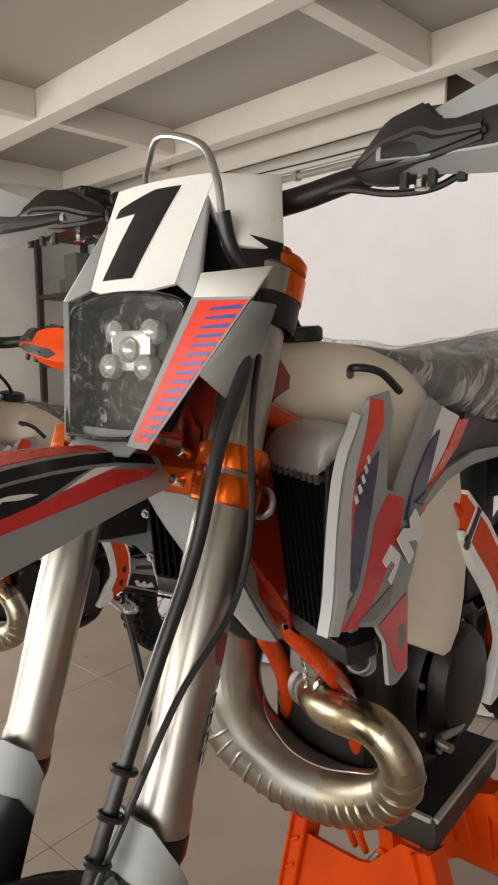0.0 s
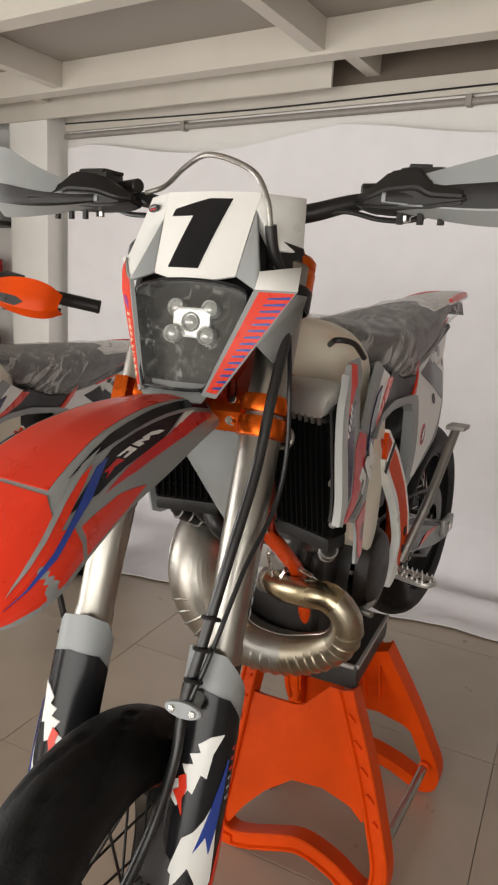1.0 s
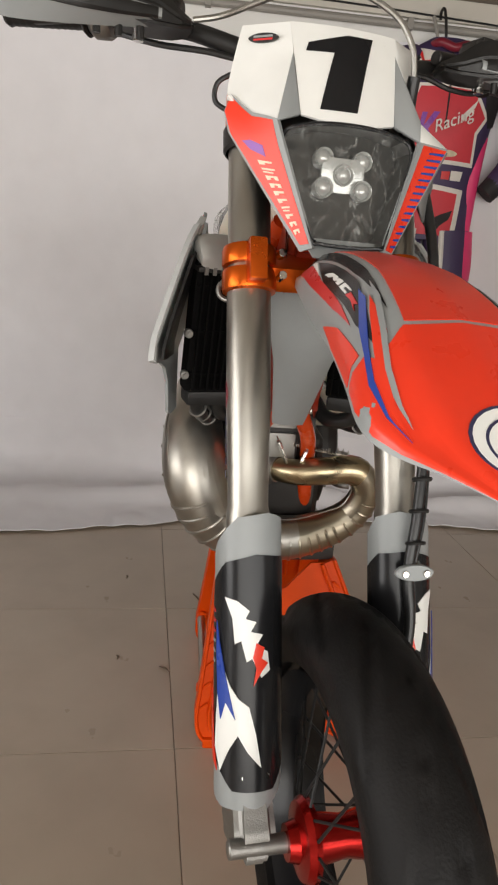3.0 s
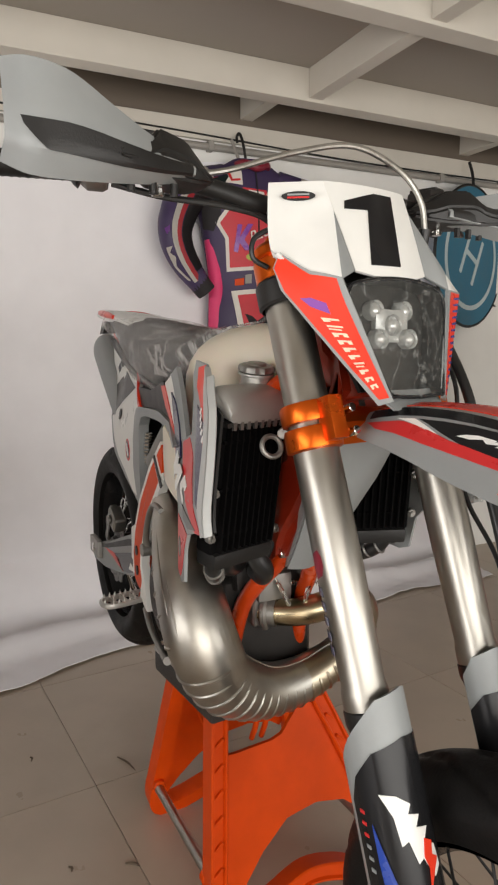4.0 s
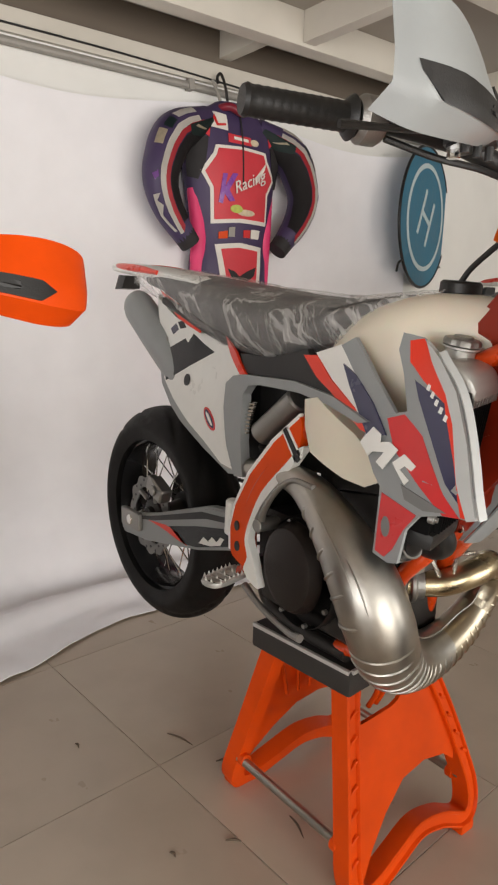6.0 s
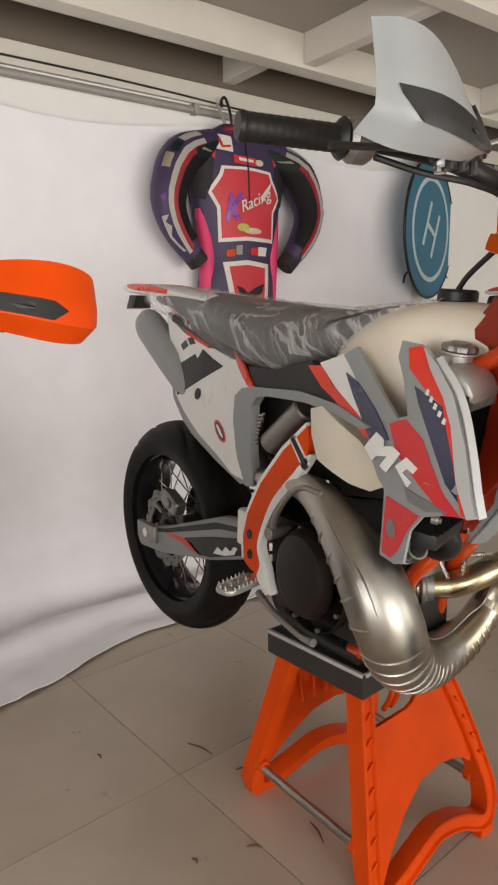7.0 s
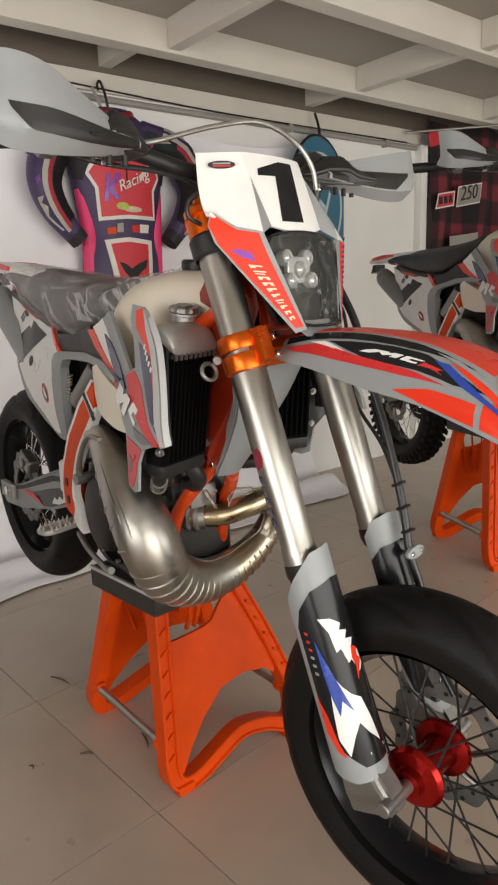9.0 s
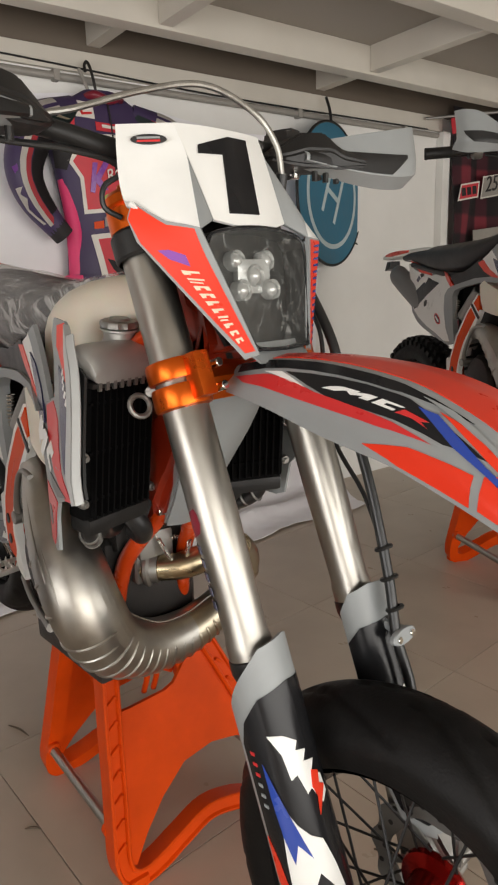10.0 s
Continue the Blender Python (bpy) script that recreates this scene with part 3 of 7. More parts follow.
        FP("tube_sticker", skin([(-a / 100 if s < 0 else a / 100, b) for a, b in q], fn2, 0.001, 0.0008, 0.12, lambda a, b: c + RAKE * b), EMBLEM)
        for k in range(5):
            q = [(103, 0.185 + 0.018 * k), (128, 0.182 + 0.018 * k), (128, 0.193 + 0.018 * k), (103, 0.196 + 0.018 * k)]
            FP("tube_sticker", skin([(-a / 100 if s < 0 else a / 100, b) for a, b in q], fn2, 0.001, 0.0008, 0.12, lambda a, b: c + RAKE * b), NAVY)

    # clamps between the legs
    def ax(z, off=0.0):
        return Vector(((1.029 - z) * 0.348 + off, 0, z))

    bridge = box(-0.045, 0.030, -0.085, 0.085, -0.014, 0.022, 0.008)
    moved(bridge, Matrix.Translation((-0.016, 0, 1.042)) @ Matrix.Rotation(math.radians(19), 4, "Y"))
    FP("lower_clamp", bridge, ORANGE_ANO, "orange anodised lower triple clamp")
    top = box(-0.050, 0.030, -0.095, 0.095, -0.010, 0.016, 0.008)
    moved(top, Matrix.Translation((-0.100, 0, 1.250)) @ Matrix.Rotation(math.radians(19), 4, "Y"))
    FP("upper_clamp", top, ORANGE_ANO)
    FP("steering_stem", rod(ax(1.03, -0.024), ax(1.27, -0.024), 0.016, 16), DARKMETAL)

    # --- handlebar ---
    half = [(-0.120, 0.0, 1.338), (-0.122, 0.055, 1.338), (-0.132, 0.115, 1.346), (-0.165, 0.19, 1.368), (-0.215, 0.30, 1.380), (-0.285, 0.437, 1.386)]
    bar_pts = [(x, -y, z) for x, y, z in half[:0:-1]] + half
    FP("handlebar", tube(bar_pts, [0.011, 0.011, 0.0125, 0.014, 0.014, 0.014, 0.014, 0.014, 0.0125, 0.011, 0.011], 16, 6), BLACK, "black tapered handlebar")
    for s in (-1, 1):
        FP("bar_clamp", box(-0.150, -0.095, s * 0.045 - 0.014, s * 0.045 + 0.014, 1.262, 1.362, 0.006), ORANGE_ANO)
        g0, g1 = Vector((-0.228, s * 0.325, 1.3815)), Vector((-0.289, s * 0.445, 1.3865))
        prof = [(0, 0), (0.022, 0), (0.026, 0.003), (0.022, 0.008), (0.0175, 0.011)]
        for k in range(11):
            prof += [(0.0175, 0.012 + k * 0.0108), (0.0168, 0.0155 + k * 0.0108), (0.0168, 0.0195 + k * 0.0108)]
        prof += [(0.0185, 0.133), (0.016, 0.138), (0, 0.138)]
        FP("grip", moved(lathe(prof, 20), axis_matrix(g0, g1)), BLACK, "black rubber grip")
        # perch with reservoir and lever
        if s < 0:
            FP("brake_master", joined(box(-0.190, -0.135, s * 0.285 - 0.030, s * 0.285 + 0.030, 1.372, 1.418, 0.010), rod((-0.175, s * 0.25, 1.39), (-0.150, s * 0.20, 1.39), 0.012, 12, 0.002)), DARKMETAL, "black front brake master cylinder")
            FP("throttle_housing", moved(lathe([(0, 0), (0.024, 0), (0.028, 0.006), (0.028, 0.026), (0.022, 0.034), (0, 0.034)], 20), axis_matrix((-0.212, s * 0.292, 1.380), (-0.229, s * 0.326, 1.382))), CASTALU)
            FP("throttle_cable", tube([(-0.205, s * 0.29, 1.362), (-0.170, s * 0.23, 1.346), (-0.140, s * 0.15, 1.338), (-0.120, s * 0.09, 1.318), (-0.11, s * 0.05, 1.25)], 0.0045, 8), HOSE)
        else:
            FP("clutch_master", joined(box(-0.185, -0.130, s * 0.280 - 0.034, s * 0.280 + 0.034, 1.372, 1.412, 0.010), rod((-0.17, s * 0.25, 1.385), (-0.145, s * 0.19, 1.380), 0.011, 12, 0.002)), DARKMETAL, "black clutch master cylinder")
            FP("cable", tube([(-0.150, 0.30, 1.352), (-0.150, 0.265, 1.340), (-0.145, 0.22, 1.340), (-0.140, 0.17, 1.350), (-0.135, 0.12, 1.345)], 0.004, 8), HOSE)
        FP("lever", tube([(-0.150, s * 0.245, 1.370), (-0.125, s * 0.275, 1.362), (-0.150, s * 0.34, 1.356), (-0.190, s * 0.40, 1.356)], [0.008, 0.009, 0.007, 0.008], 10, flat=0.6), DARKMETAL)
        # hand guard: a shell ahead of the grip, closed and swept back at its outer end
        if guard_mat is ORANGE:
            cols = smooth_path([(0.235, -0.078, 1.345, 1.378), (0.29, -0.058, 1.334, 1.396), (0.345, -0.046, 1.328, 1.410), (0.395, -0.048, 1.327, 1.416), (0.435, -0.060, 1.334, 1.412), (0.458, -0.088, 1.352, 1.396)], 5)
        elif s < 0:
            cols = smooth_path([(0.235, -0.078, 1.350, 1.378), (0.29, -0.058, 1.338, 1.388), (0.345, -0.046, 1.330, 1.408), (0.395, -0.048, 1.327, 1.434), (0.435, -0.060, 1.330, 1.443), (0.458, -0.088, 1.346, 1.446)], 5)
        else:
            cols = smooth_path([(0.235, -0.078, 1.350, 1.382), (0.30, -0.062, 1.336, 1.395), (0.365, -0.048, 1.326, 1.408), (0.43, -0.038, 1.323, 1.420), (0.49, -0.040, 1.330, 1.432), (0.525, -0.060, 1.345, 1.438)], 5)

        def shell(u, v, cols=cols, s=s):
            f = u * (len(cols) - 1)
            i = min(int(f), len(cols) - 2)
            y, x, z0, z1 = cols[i] + (cols[i + 1] - cols[i]) * (f - i)
            lean = np.interp(v, (0, 0.22, 0.45, 1), (-0.026, 0.0, 0.0, -0.020 + 0.012 * u))
            zz = z0 + (z1 - z0) * np.interp(v, (0, 0.22, 0.45, 1), (0, 0.20, 0.48, 1))
            return Vector((float(x + lean), float(s * y), float(zz)))

        gd = FP("hand_guard", grid(shell, 24, 14, 0.003 * s), guard_mat, "orange plastic hand guard" if guard_mat is ORANGE else "light grey plastic hand guard", angle=40)
        ins = [(0.02, 0.24), (0.10, 0.46), (0.50, 0.44), (0.58, 0.36), (0.50, 0.24)] if guard_mat is ORANGE else [(0.02, 0.20), (0.02, 0.50), (0.10, 0.48), (0.62, 0.44), (0.88, 0.42), (0.86, 0.36), (0.74, 0.22), (0.40, 0.20)]
        if s > 0 and guard_mat is not ORANGE:
            ins = [(0.02, 0.24), (0.02, 0.62), (0.30, 0.60), (0.70, 0.52), (0.70, 0.46), (0.56, 0.24)]
        FP("guard_insert", skin(ins if s < 0 else [(1 - a, b) for a, b in ins], shell if s < 0 else (lambda a, b: shell(1 - a, b)), 0.002, 0.0015, 0.08, (-0.4, s * 0.35, 1.37)), BLACK, parent=gd)
        cover = loft([[(xb, s * y, z0), (xf, s * y, z0 + 0.004), (xf + 0.003, s * y, (z0 + z1) / 2), (xf - 0.012, s * y, z1), (xb, s * y, z1 - 0.006)] for y, xf, xb, z0, z1 in ((0.188, -0.112, -0.150, 1.354, 1.370), (0.210, -0.096, -0.150, 1.347, 1.380), (0.240, -0.082, -0.146, 1.344, 1.400), (0.283, -0.066, -0.132, 1.343, 1.403), (0.302, -0.056, -0.108, 1.342, 1.382), (0.350, -0.042, -0.072, 1.346, 1.370))])
        bmesh.ops.bevel(cover, geom=cover.edges[:], offset=0.004, segments=2, affect="EDGES")
        FP("guard_mount", cover, BLACK, "black angular guard mount", parent=gd, angle=18)
        FP("reservoir_cap", moved(box(-0.024, 0.024, -0.016, 0.016, 0, 0.006, 0.002), Matrix.Translation((-0.160, s * 0.270, 1.410)) @ Matrix.Rotation(radians(14 * s), 4, "Z")), BLACK)
        FP("pivot_bolt", rod((-0.128, s * 0.262, 1.345), (-0.128, s * 0.262, 1.335), 0.008, 10, 0.001), CHROME)
        for k in range(3):
            FP("mount_screw", rod((-0.085, s * (0.262 + 0.028 * k), 1.342), (-0.085, s * (0.262 + 0.028 * k), 1.327), 0.005, 8), BLACK, parent=gd)

    # --- number plate and headlight ---
    def facet(n, pts, material, lab="", thick=0.004, parent=None):
        bm = bmesh.new()
        vs = [bm.verts.new(p) for p in pts]
        f = bm.faces.new(vs)
        f.normal_update()
        if f.normal.x < 0:
            bmesh.ops.reverse_faces(bm, faces=[f])
            f.normal_update()
        d = f.normal * thick
        r = bmesh.ops.extrude_face_region(bm, geom=[f])
        bmesh.ops.translate(bm, verts=[v for v in r["geom"] if isinstance(v, bmesh.types.BMVert)], vec=-d)
        bmesh.ops.bevel(bm, geom=bm.edges[:], offset=0.0012, segments=1, affect="EDGES")
        return FP(n, bm, material, lab, parent, angle=50)

    def plate(u, v):
        """The number panel: u across from -1 to 1, v down from 0 to 1."""
        x = -0.022 + 0.056 * v - 0.010 * u * u + 0.004 * v * (1 - v)
        return Vector((x, u * (0.074 - 0.010 * v), 1.3615 - 0.118 * v))

    mask = FP("number_plate", skin([(-1, 0), (-1, 1), (-0.6, 1.045), (0, 1.06), (0.6, 1.045), (1, 1), (1, 0)], lambda a, b: plate(a, b), 0.004, 0, 0.2, (-1, 0, 1.0)), WHITE, "white front number plate with a black number one")

    def panel(n, poly, material, lift, thick=0.001):
        return FP(n, skin(poly, lambda a, b: plate(a, b), thick, lift, 0.2, (-1, 0, 1.0)), material, "", mask)

    panel("number", [(-0.78, 0.31), (-0.72, 0.22), (0.02, 0.09), (0.50, 0.09), (0.14, 0.93), (-0.62, 0.93), (-0.26, 0.30)], GLOSSBLACK, 0.0012)
    for s in (-1, 1):
        a1, a2 = Vector((-0.0318, s * 0.0738, 1.3612)), Vector((-0.076, s * 0.128, 1.360))
        rb = Vector((0.0245, s * 0.0640, 1.244))
        if s < 0:
            # one smooth white flank with a thin grey wedge beside the plate
            rt, lc, side0 = Vector((-0.0118, -0.0715, 1.322)), Vector((0.036, -0.098, 1.233)), Vector((-0.056, -0.143, 1.300))
            wing, tip, inner, bulge = Vector((-0.028, -0.146, 1.266)), Vector((0.067, -0.061, 1.076)), Vector((0.081, -0.049, 1.082)), Vector((-0.016, -0.022, -0.002))

            def flank(u, v, a1=a1, a2=a2, rt=rt, side0=side0, lc=lc, wing=wing):
                """The white panel beside the plate: u from the plate outwards, v down."""
                k = 0.34
                inner = a1.lerp(rt, v / k) if v < k else rt.lerp(lc, (v - k) / (1 - k))
                outer = a2 * ((v - k) * (v - 1) / k) + side0 * (v * (v - 1) / (k * (k - 1))) + wing * (v * (v - k) / (1 - k))
                return inner.lerp(outer, u) + Vector((-0.003, 0.001, -0.008)) * (v ** 4 * 4 * u * (1 - u))
            FP("plate_wing", grid(flank, 12, 15, 0.005), WHITE, parent=mask, angle=60)
            facet("plate_ridge", [rt + Vector((0.001, 0, 0)), rb, lc + Vector((0.001, 0, -0.002))], GREY, "", 0.006, mask)
        else:
            rt, lc = Vector((-0.0205, 0.0722, 1.338)), Vector((0.038, 0.0985, 1.227))
            wing, tip, inner, bulge = Vector((0.012, 0.1525, 1.227)), Vector((0.069, 0.0630, 1.077)), Vector((0.081, 0.0470, 1.082)), Vector((0, 0, 0))
            facet("plate_wing", [a1, a2, Vector((-0.084, 0.126, 1.282)), Vector((-0.018, 0.108, 1.283)), rt], WHITE, "", 0.02, mask)
            facet("plate_ridge", [rt, rb, lc, Vector((0.028, 0.100, 1.253))], GREY, "", 0.006, mask)
            facet("mask_side", [wing + Vector((0.001, 0.001, -0.004)), wing + Vector((-0.040, 0.002, -0.006)), Vector((-0.010, 0.150, 1.180)), Vector((0.022, 0.128, 1.128)), Vector((0.040, 0.108, 1.152))], DKGREY, "", 0.004, mask)
            facet("gap_backing", [Vector((-0.035, 0.100, 1.300)), Vector((-0.080, 0.128, 1.290)), Vector((-0.070, 0.132, 1.255)), Vector((-0.02, 0.104, 1.255))], BLACK, "", 0.02, mask)
            facet("plate_wing", [Vector((0.027, 0.100, 1.252)), Vector((-0.046, 0.137, 1.263)), wing + Vector((-0.0006, 0, 0)), lc + Vector((-0.0006, 0, 0))], WHITE, "", 0.005, mask)

        def strip(u, v, lc=lc, wing=wing, tip=tip, inner=inner, bulge=bulge):
            """The long panel beside the lamp: u from its inner edge to its outer one, v down."""
            a, b = lc.lerp(wing, u), inner.lerp(tip, u)
            return a.lerp(b, v) + bulge * (u * float(np.interp(v, (0, 0.10, 0.24, 0.5, 1), (0, 0.72, 1.0, 0.66, 0))))

        def sticker(n, poly, material, lift, thick=0.0008, lab="", parent=mask, strip=strip, s=s):
            f3 = strip if s > 0 else (lambda a, b: strip(1 - a, b))
            return FP(n, skin([(a if s > 0 else 1 - a, b) for a, b in poly], lambda a, b: f3(a, b), thick, lift, 0.12, (-0.4, 0, 1.15)), material, lab, parent, angle=60)
        lo = sticker("side_strip", [(0, 0), (0.5, 0.045 if s < 0 else 0.0), (1, 0), (1, 0.1), (1, 0.24), (1, 0.5), (1, 0.75), (1, 1), (0, 1)], GREY, 0.0, 0.006, "grey headlight side panel with red sticker")
        if s > 0:
            sticker("red_sticker", [(0.14, 0.02), (0.97, 0.02), (0.93, 0.50), (0.84, 0.96), (0.16, 0.96)], RED, 0.0008, parent=lo)
            for k in range(15):
                v = 0.05 + 0.060 * k
                w = 0.95 - 0.10 * v
                sticker("blue_stripe", [(0.42, v + 0.02), (w, v), (w, v + 0.026), (0.42, v + 0.036)], BLUE, 0.0014, parent=lo)
        else:
            sticker("red_sticker", [(0.10, 0.03), (0.5, 0.07), (0.985, 0.01), (0.985, 0.10), (0.95, 0.24), (0.92, 0.50), (0.86, 0.75), (0.72, 0.965), (0.14, 0.965)], RED, 0.0008, parent=lo)
            for k in range(10):
                v = 0.375 + 0.053 * k
                w0, w1 = 0.36, 0.66
                # slanted glyph blocks of three plain kinds, too small to spell
                kinds = ([[(w0, v), (w1, v + 0.014), (w1, v + 0.027), (w0, v + 0.013)], [(w0 + 0.06, v + 0.028), (w1, v + 0.036), (w1, v + 0.046), (w0 + 0.06, v + 0.038)]],
                         [[(w0, v), (w1, v + 0.014), (w1, v + 0.044), (w0 + 0.17, v + 0.036), (w0 + 0.17, v + 0.024), (w0, v + 0.014)]],
                         [[(w0, v), (w1, v + 0.014), (w1, v + 0.046), (w0 + 0.2, v + 0.037), (w0 + 0.19, v + 0.022), (w0 + 0.1, v + 0.018), (w0 + 0.09, v + 0.033), (w0, v + 0.030)]])
                for poly in kinds[(1, 0, 2, 2, 1, 1, 0, 1, 2, 2)[k]]:
                    sticker("lettering_bar", poly, SUITPALE, 0.0016, parent=lo)
            sticker("emblem", [(0.40, 0.26), (0.60, 0.245), (0.78, 0.27), (0.70, 0.32), (0.44, 0.345)], PURPLE, 0.0016, parent=lo)
    slot = oval(0, 0, 0.022, 0.0058, 20)
    sm = Matrix.Translation((-0.0425, -0.1045, 1.340)) @ Matrix.Rotation(math.radians(-42), 4, "Z") @ Matrix.Rotation(math.radians(90), 4, "Y") @ Matrix.Rotation(math.radians(90), 4, "Z")
    b = fine_poly(slot, 1)
    r = bmesh.ops.extrude_face_region(b, geom=b.faces[:])
    bmesh.ops.translate(b, verts=[v for v in r["geom"] if isinstance(v, bmesh.types.BMVert)], vec=(0, 0, 0.003))
    badge = FP("plate_badge", moved(b, sm), BLACK, "small dark oval badge", mask)
    for y0, y1, mm in ((0.0005, 0.0028, GREY), (-0.0030, -0.0008, DEEPRED)):
        FP("badge_bar", moved(box(-0.014, 0.014, y0, y1, 0.002, 0.0036), sm), mm, parent=badge, smooth=False)

    FP("mask_back", skin([(-0.105, 1.345), (0.105, 1.345), (0.102, 1.25), (0.044, 1.09), (-0.044, 1.09), (-0.102, 1.25)], lambda a, b: (-0.026 + (1.236 - b) * 0.30 - 0.55 * max(0.0, abs(a) - 0.05), a, b), 0.006, 0, 0.05, (-1, 0, 1.2)), BLACK, "black plastic backing", mask)
    lamp_out = [(-0.078, 1.226), (-0.040, 1.234), (0, 1.236), (0.040, 1.234), (0.078, 1.226), (0.088, 1.212), (0.083, 1.185), (0.052, 1.096), (0.040, 1.088), (0, 1.086), (-0.040, 1.088), (-0.052, 1.096), (-0.083, 1.185), (-0.088, 1.212)]

    def lens(a, b, back=0.0):
        return Vector((0.041 + (1.236 - b) * 0.28 - 1.0 * a * a - back, a, b))

    lampframe = FP("headlight", skin(lamp_out, lambda a, b: lens(a * 0.98, b, 0.040), 0.004, 0, 0.02, (-1, 0, 1.15)), BOWL, "headlight with five round led lamps under film")
    def ring(back, k):
        return [lens(a * k, 1.161 + (b - 1.161) * k, back) for a, b in lamp_out]
    bowl = bmesh.new()
    rows = [[bowl.verts.new(p) for p in ring(bk, k)] for bk, k in ((0.003, 0.995), (0.020, 0.985), (0.039, 0.93), (0.042, 0.99), (0.022, 1.0), (0.003, 1.005))]
    for p, q in zip(rows, rows[1:]):
        for k in range(len(p)):
            j = (k + 1) % len(p)
            bowl.faces.new((p[k], p[j], q[j], q[k]))
    FP("bowl_wall", bowl, BOWL, parent=lampframe)
    rim = tube([lens(a, b, 0.004) for a, b in lamp_out + lamp_out[:2]], 0.0026, 8, 3, caps=False)
    FP("lens_rim", rim, GLOSSBLACK, parent=lampframe)
    pane = FP("lens", skin(lamp_out, lambda a, b: lens(a, b), 0.0015, 0.0, 0.02, (-1, 0, 1.15)), LAMPFILM, "clear lens wrapped in wrinkled film", lampframe)
    pane.visible_shadow = False
    for a, b, r in ((0, 1.176, 0.014), (-0.027, 1.195, 0.0135), (0.027, 1.195, 0.0135), (-0.027, 1.158, 0.0135), (0.027, 1.158, 0.0135)):
        c0 = lens(a, b, 0.040)
        FP("led", moved(lathe([(0, 0.0175), (r * 0.35, 0.0165), (r * 0.62, 0.0135), (r * 0.78, 0.0095), (r * 0.84, 0.013), (r * 0.95, 0.0145), (r, 0.013), (r, 0), (0, 0)], 24), axis_matrix(c0, c0 + Vector((0.98, 0, 0.1)))), LED, parent=lampframe)
    plate_led = box(-0.004, 0.006, -0.030, 0.030, -0.022, 0.022, 0.004)
    FP("led_plate", moved(plate_led, Matrix.Translation(lens(0, 1.176, 0.036))), LED, parent=lampframe)
    chin = grid(lambda u, v: Vector((0.060 + 0.028 * v - 0.5 * (u - 0.5) ** 2 * 0.08, (u - 0.5) * (0.112 - 0.02 * v), 1.092 - 0.022 * v)), 10, 4, 0.003)
    FP("lamp_chin", chin, GREY, parent=lampframe)
    FP("hose_loop", tube([(-0.06, -0.135, 1.30), (-0.065, -0.158, 1.285), (-0.065, -0.160, 1.262), (-0.06, -0.14, 1.25)], 0.0035, 8), HOSE)

    # --- front fender ---
    fst = smooth_path([(0.015, 1.066, 0.024, 0.046, 1.030), (0.10, 1.080, 0.032, 0.060, 1.020), (0.20, 1.081, 0.040, 0.070, 1.000), (0.30, 1.068, 0.047, 0.081, 0.985), (0.38, 1.044, 0.054, 0.090, 0.968), (0.44, 1.010, 0.056, 0.098, 0.954), (0.475, 0.985, 0.052, 0.088, 0.946), (0.51, 0.957, 0.042, 0.062, 0.942), (0.534, 0.938, 0.024, 0.033, 0.931), (0.552, 0.921, 0.004, 0.006, 0.920)], 6)

    def fender(u, v):
        """u along from the clamp to the tip, v across from -1 to 1."""
        x = float(np.interp(u, [k / 7 for k in range(8)], (0.015, 0.10, 0.20, 0.30, 0.38, 0.46, 0.515, 0.552)))
        zt, wt, w, zb = (float(np.interp(x, fst[:, 0], fst[:, k])) for k in range(1, 5))
        a = abs(v)
        fold = min(1.0, (zt - zb) / 0.030)
        y = np.interp(a, (0, 0.40, 0.55, 0.85, 1), (0, wt, wt + (w - wt) * 0.45, w, w * 1.01))
        z = np.interp(a, (0, 0.40, 0.55, 0.85, 1), (zt, zt - 0.004 * fold, zt - 0.016 * fold, zb + (zt - zb) * 0.30, zb))
        return Vector((float(x), math.copysign(float(y), v) + float(np.interp(x, (0, 0.2, 0.46, 0.552), (0, -0.007, -0.013, -0.006))), float(z) - 0.014 * min(1.0, max(0.0, (x - 0.30) / 0.2))))

    def fender_ring(u):
        top = [fender(u, -1 + k / 18) for k in range(37)]
        mid = fender(u, 0)
        low = [Vector((p.x, mid.y + (p.y - mid.y) * 0.965, p.z - (0.0025 if abs(k - 18) < 17 else 0.0))) for k, p in enumerate(top)]
        return top + low[::-1]
    fd = FP("front_fender", loft([fender_ring(k / 42) for k in range(43)]), GREY, "grey front fender with red and black graphics", angle=60)

    def deco(n, poly, material, lift=0.0012, mirror=True):
        for s in ((-1, 1) if mirror else (1,)):
            FP(n, skin([(u, s * v) for u, v in poly] , lambda a, b: fender(a, b), 0.0010, lift, 0.06, (0.28, 0, 0.7)), material, "", fd, angle=60)
    deco("red_centre", [(0.03, -0.30), (0.45, -0.36), (0.60, -0.38), (0.60, 0.38), (0.45, 0.36), (0.03, 0.30)], RED, mirror=False)
    deco("red_nose", [(0.602, -0.72), (0.602, -0.95), (0.90, -0.93), (0.975, -0.88), (0.975, 0.88), (0.90, 0.93), (0.602, 0.95), (0.602, 0.72), (0.64, 0.60), (0.61, 0.40), (0.608, 0.0), (0.61, -0.40), (0.64, -0.60)], RED, mirror=False)
    deco("red_lower", [(0.37, 0.93), (0.46, 0.83), (0.585, 0.76), (0.585, 0.965), (0.44, 0.975)], RED)
    deco("silver_line", [(0.46, 0.47), (0.52, 0.455), (0.74, 0.585), (0.76, 0.62), (0.70, 0.60)], GREY, 0.0024)
    deco("black_stripe", [(0.02, 0.40), (0.40, 0.43), (0.56, 0.45), (0.40, 0.52), (0.02, 0.52)], GLOSSBLACK)
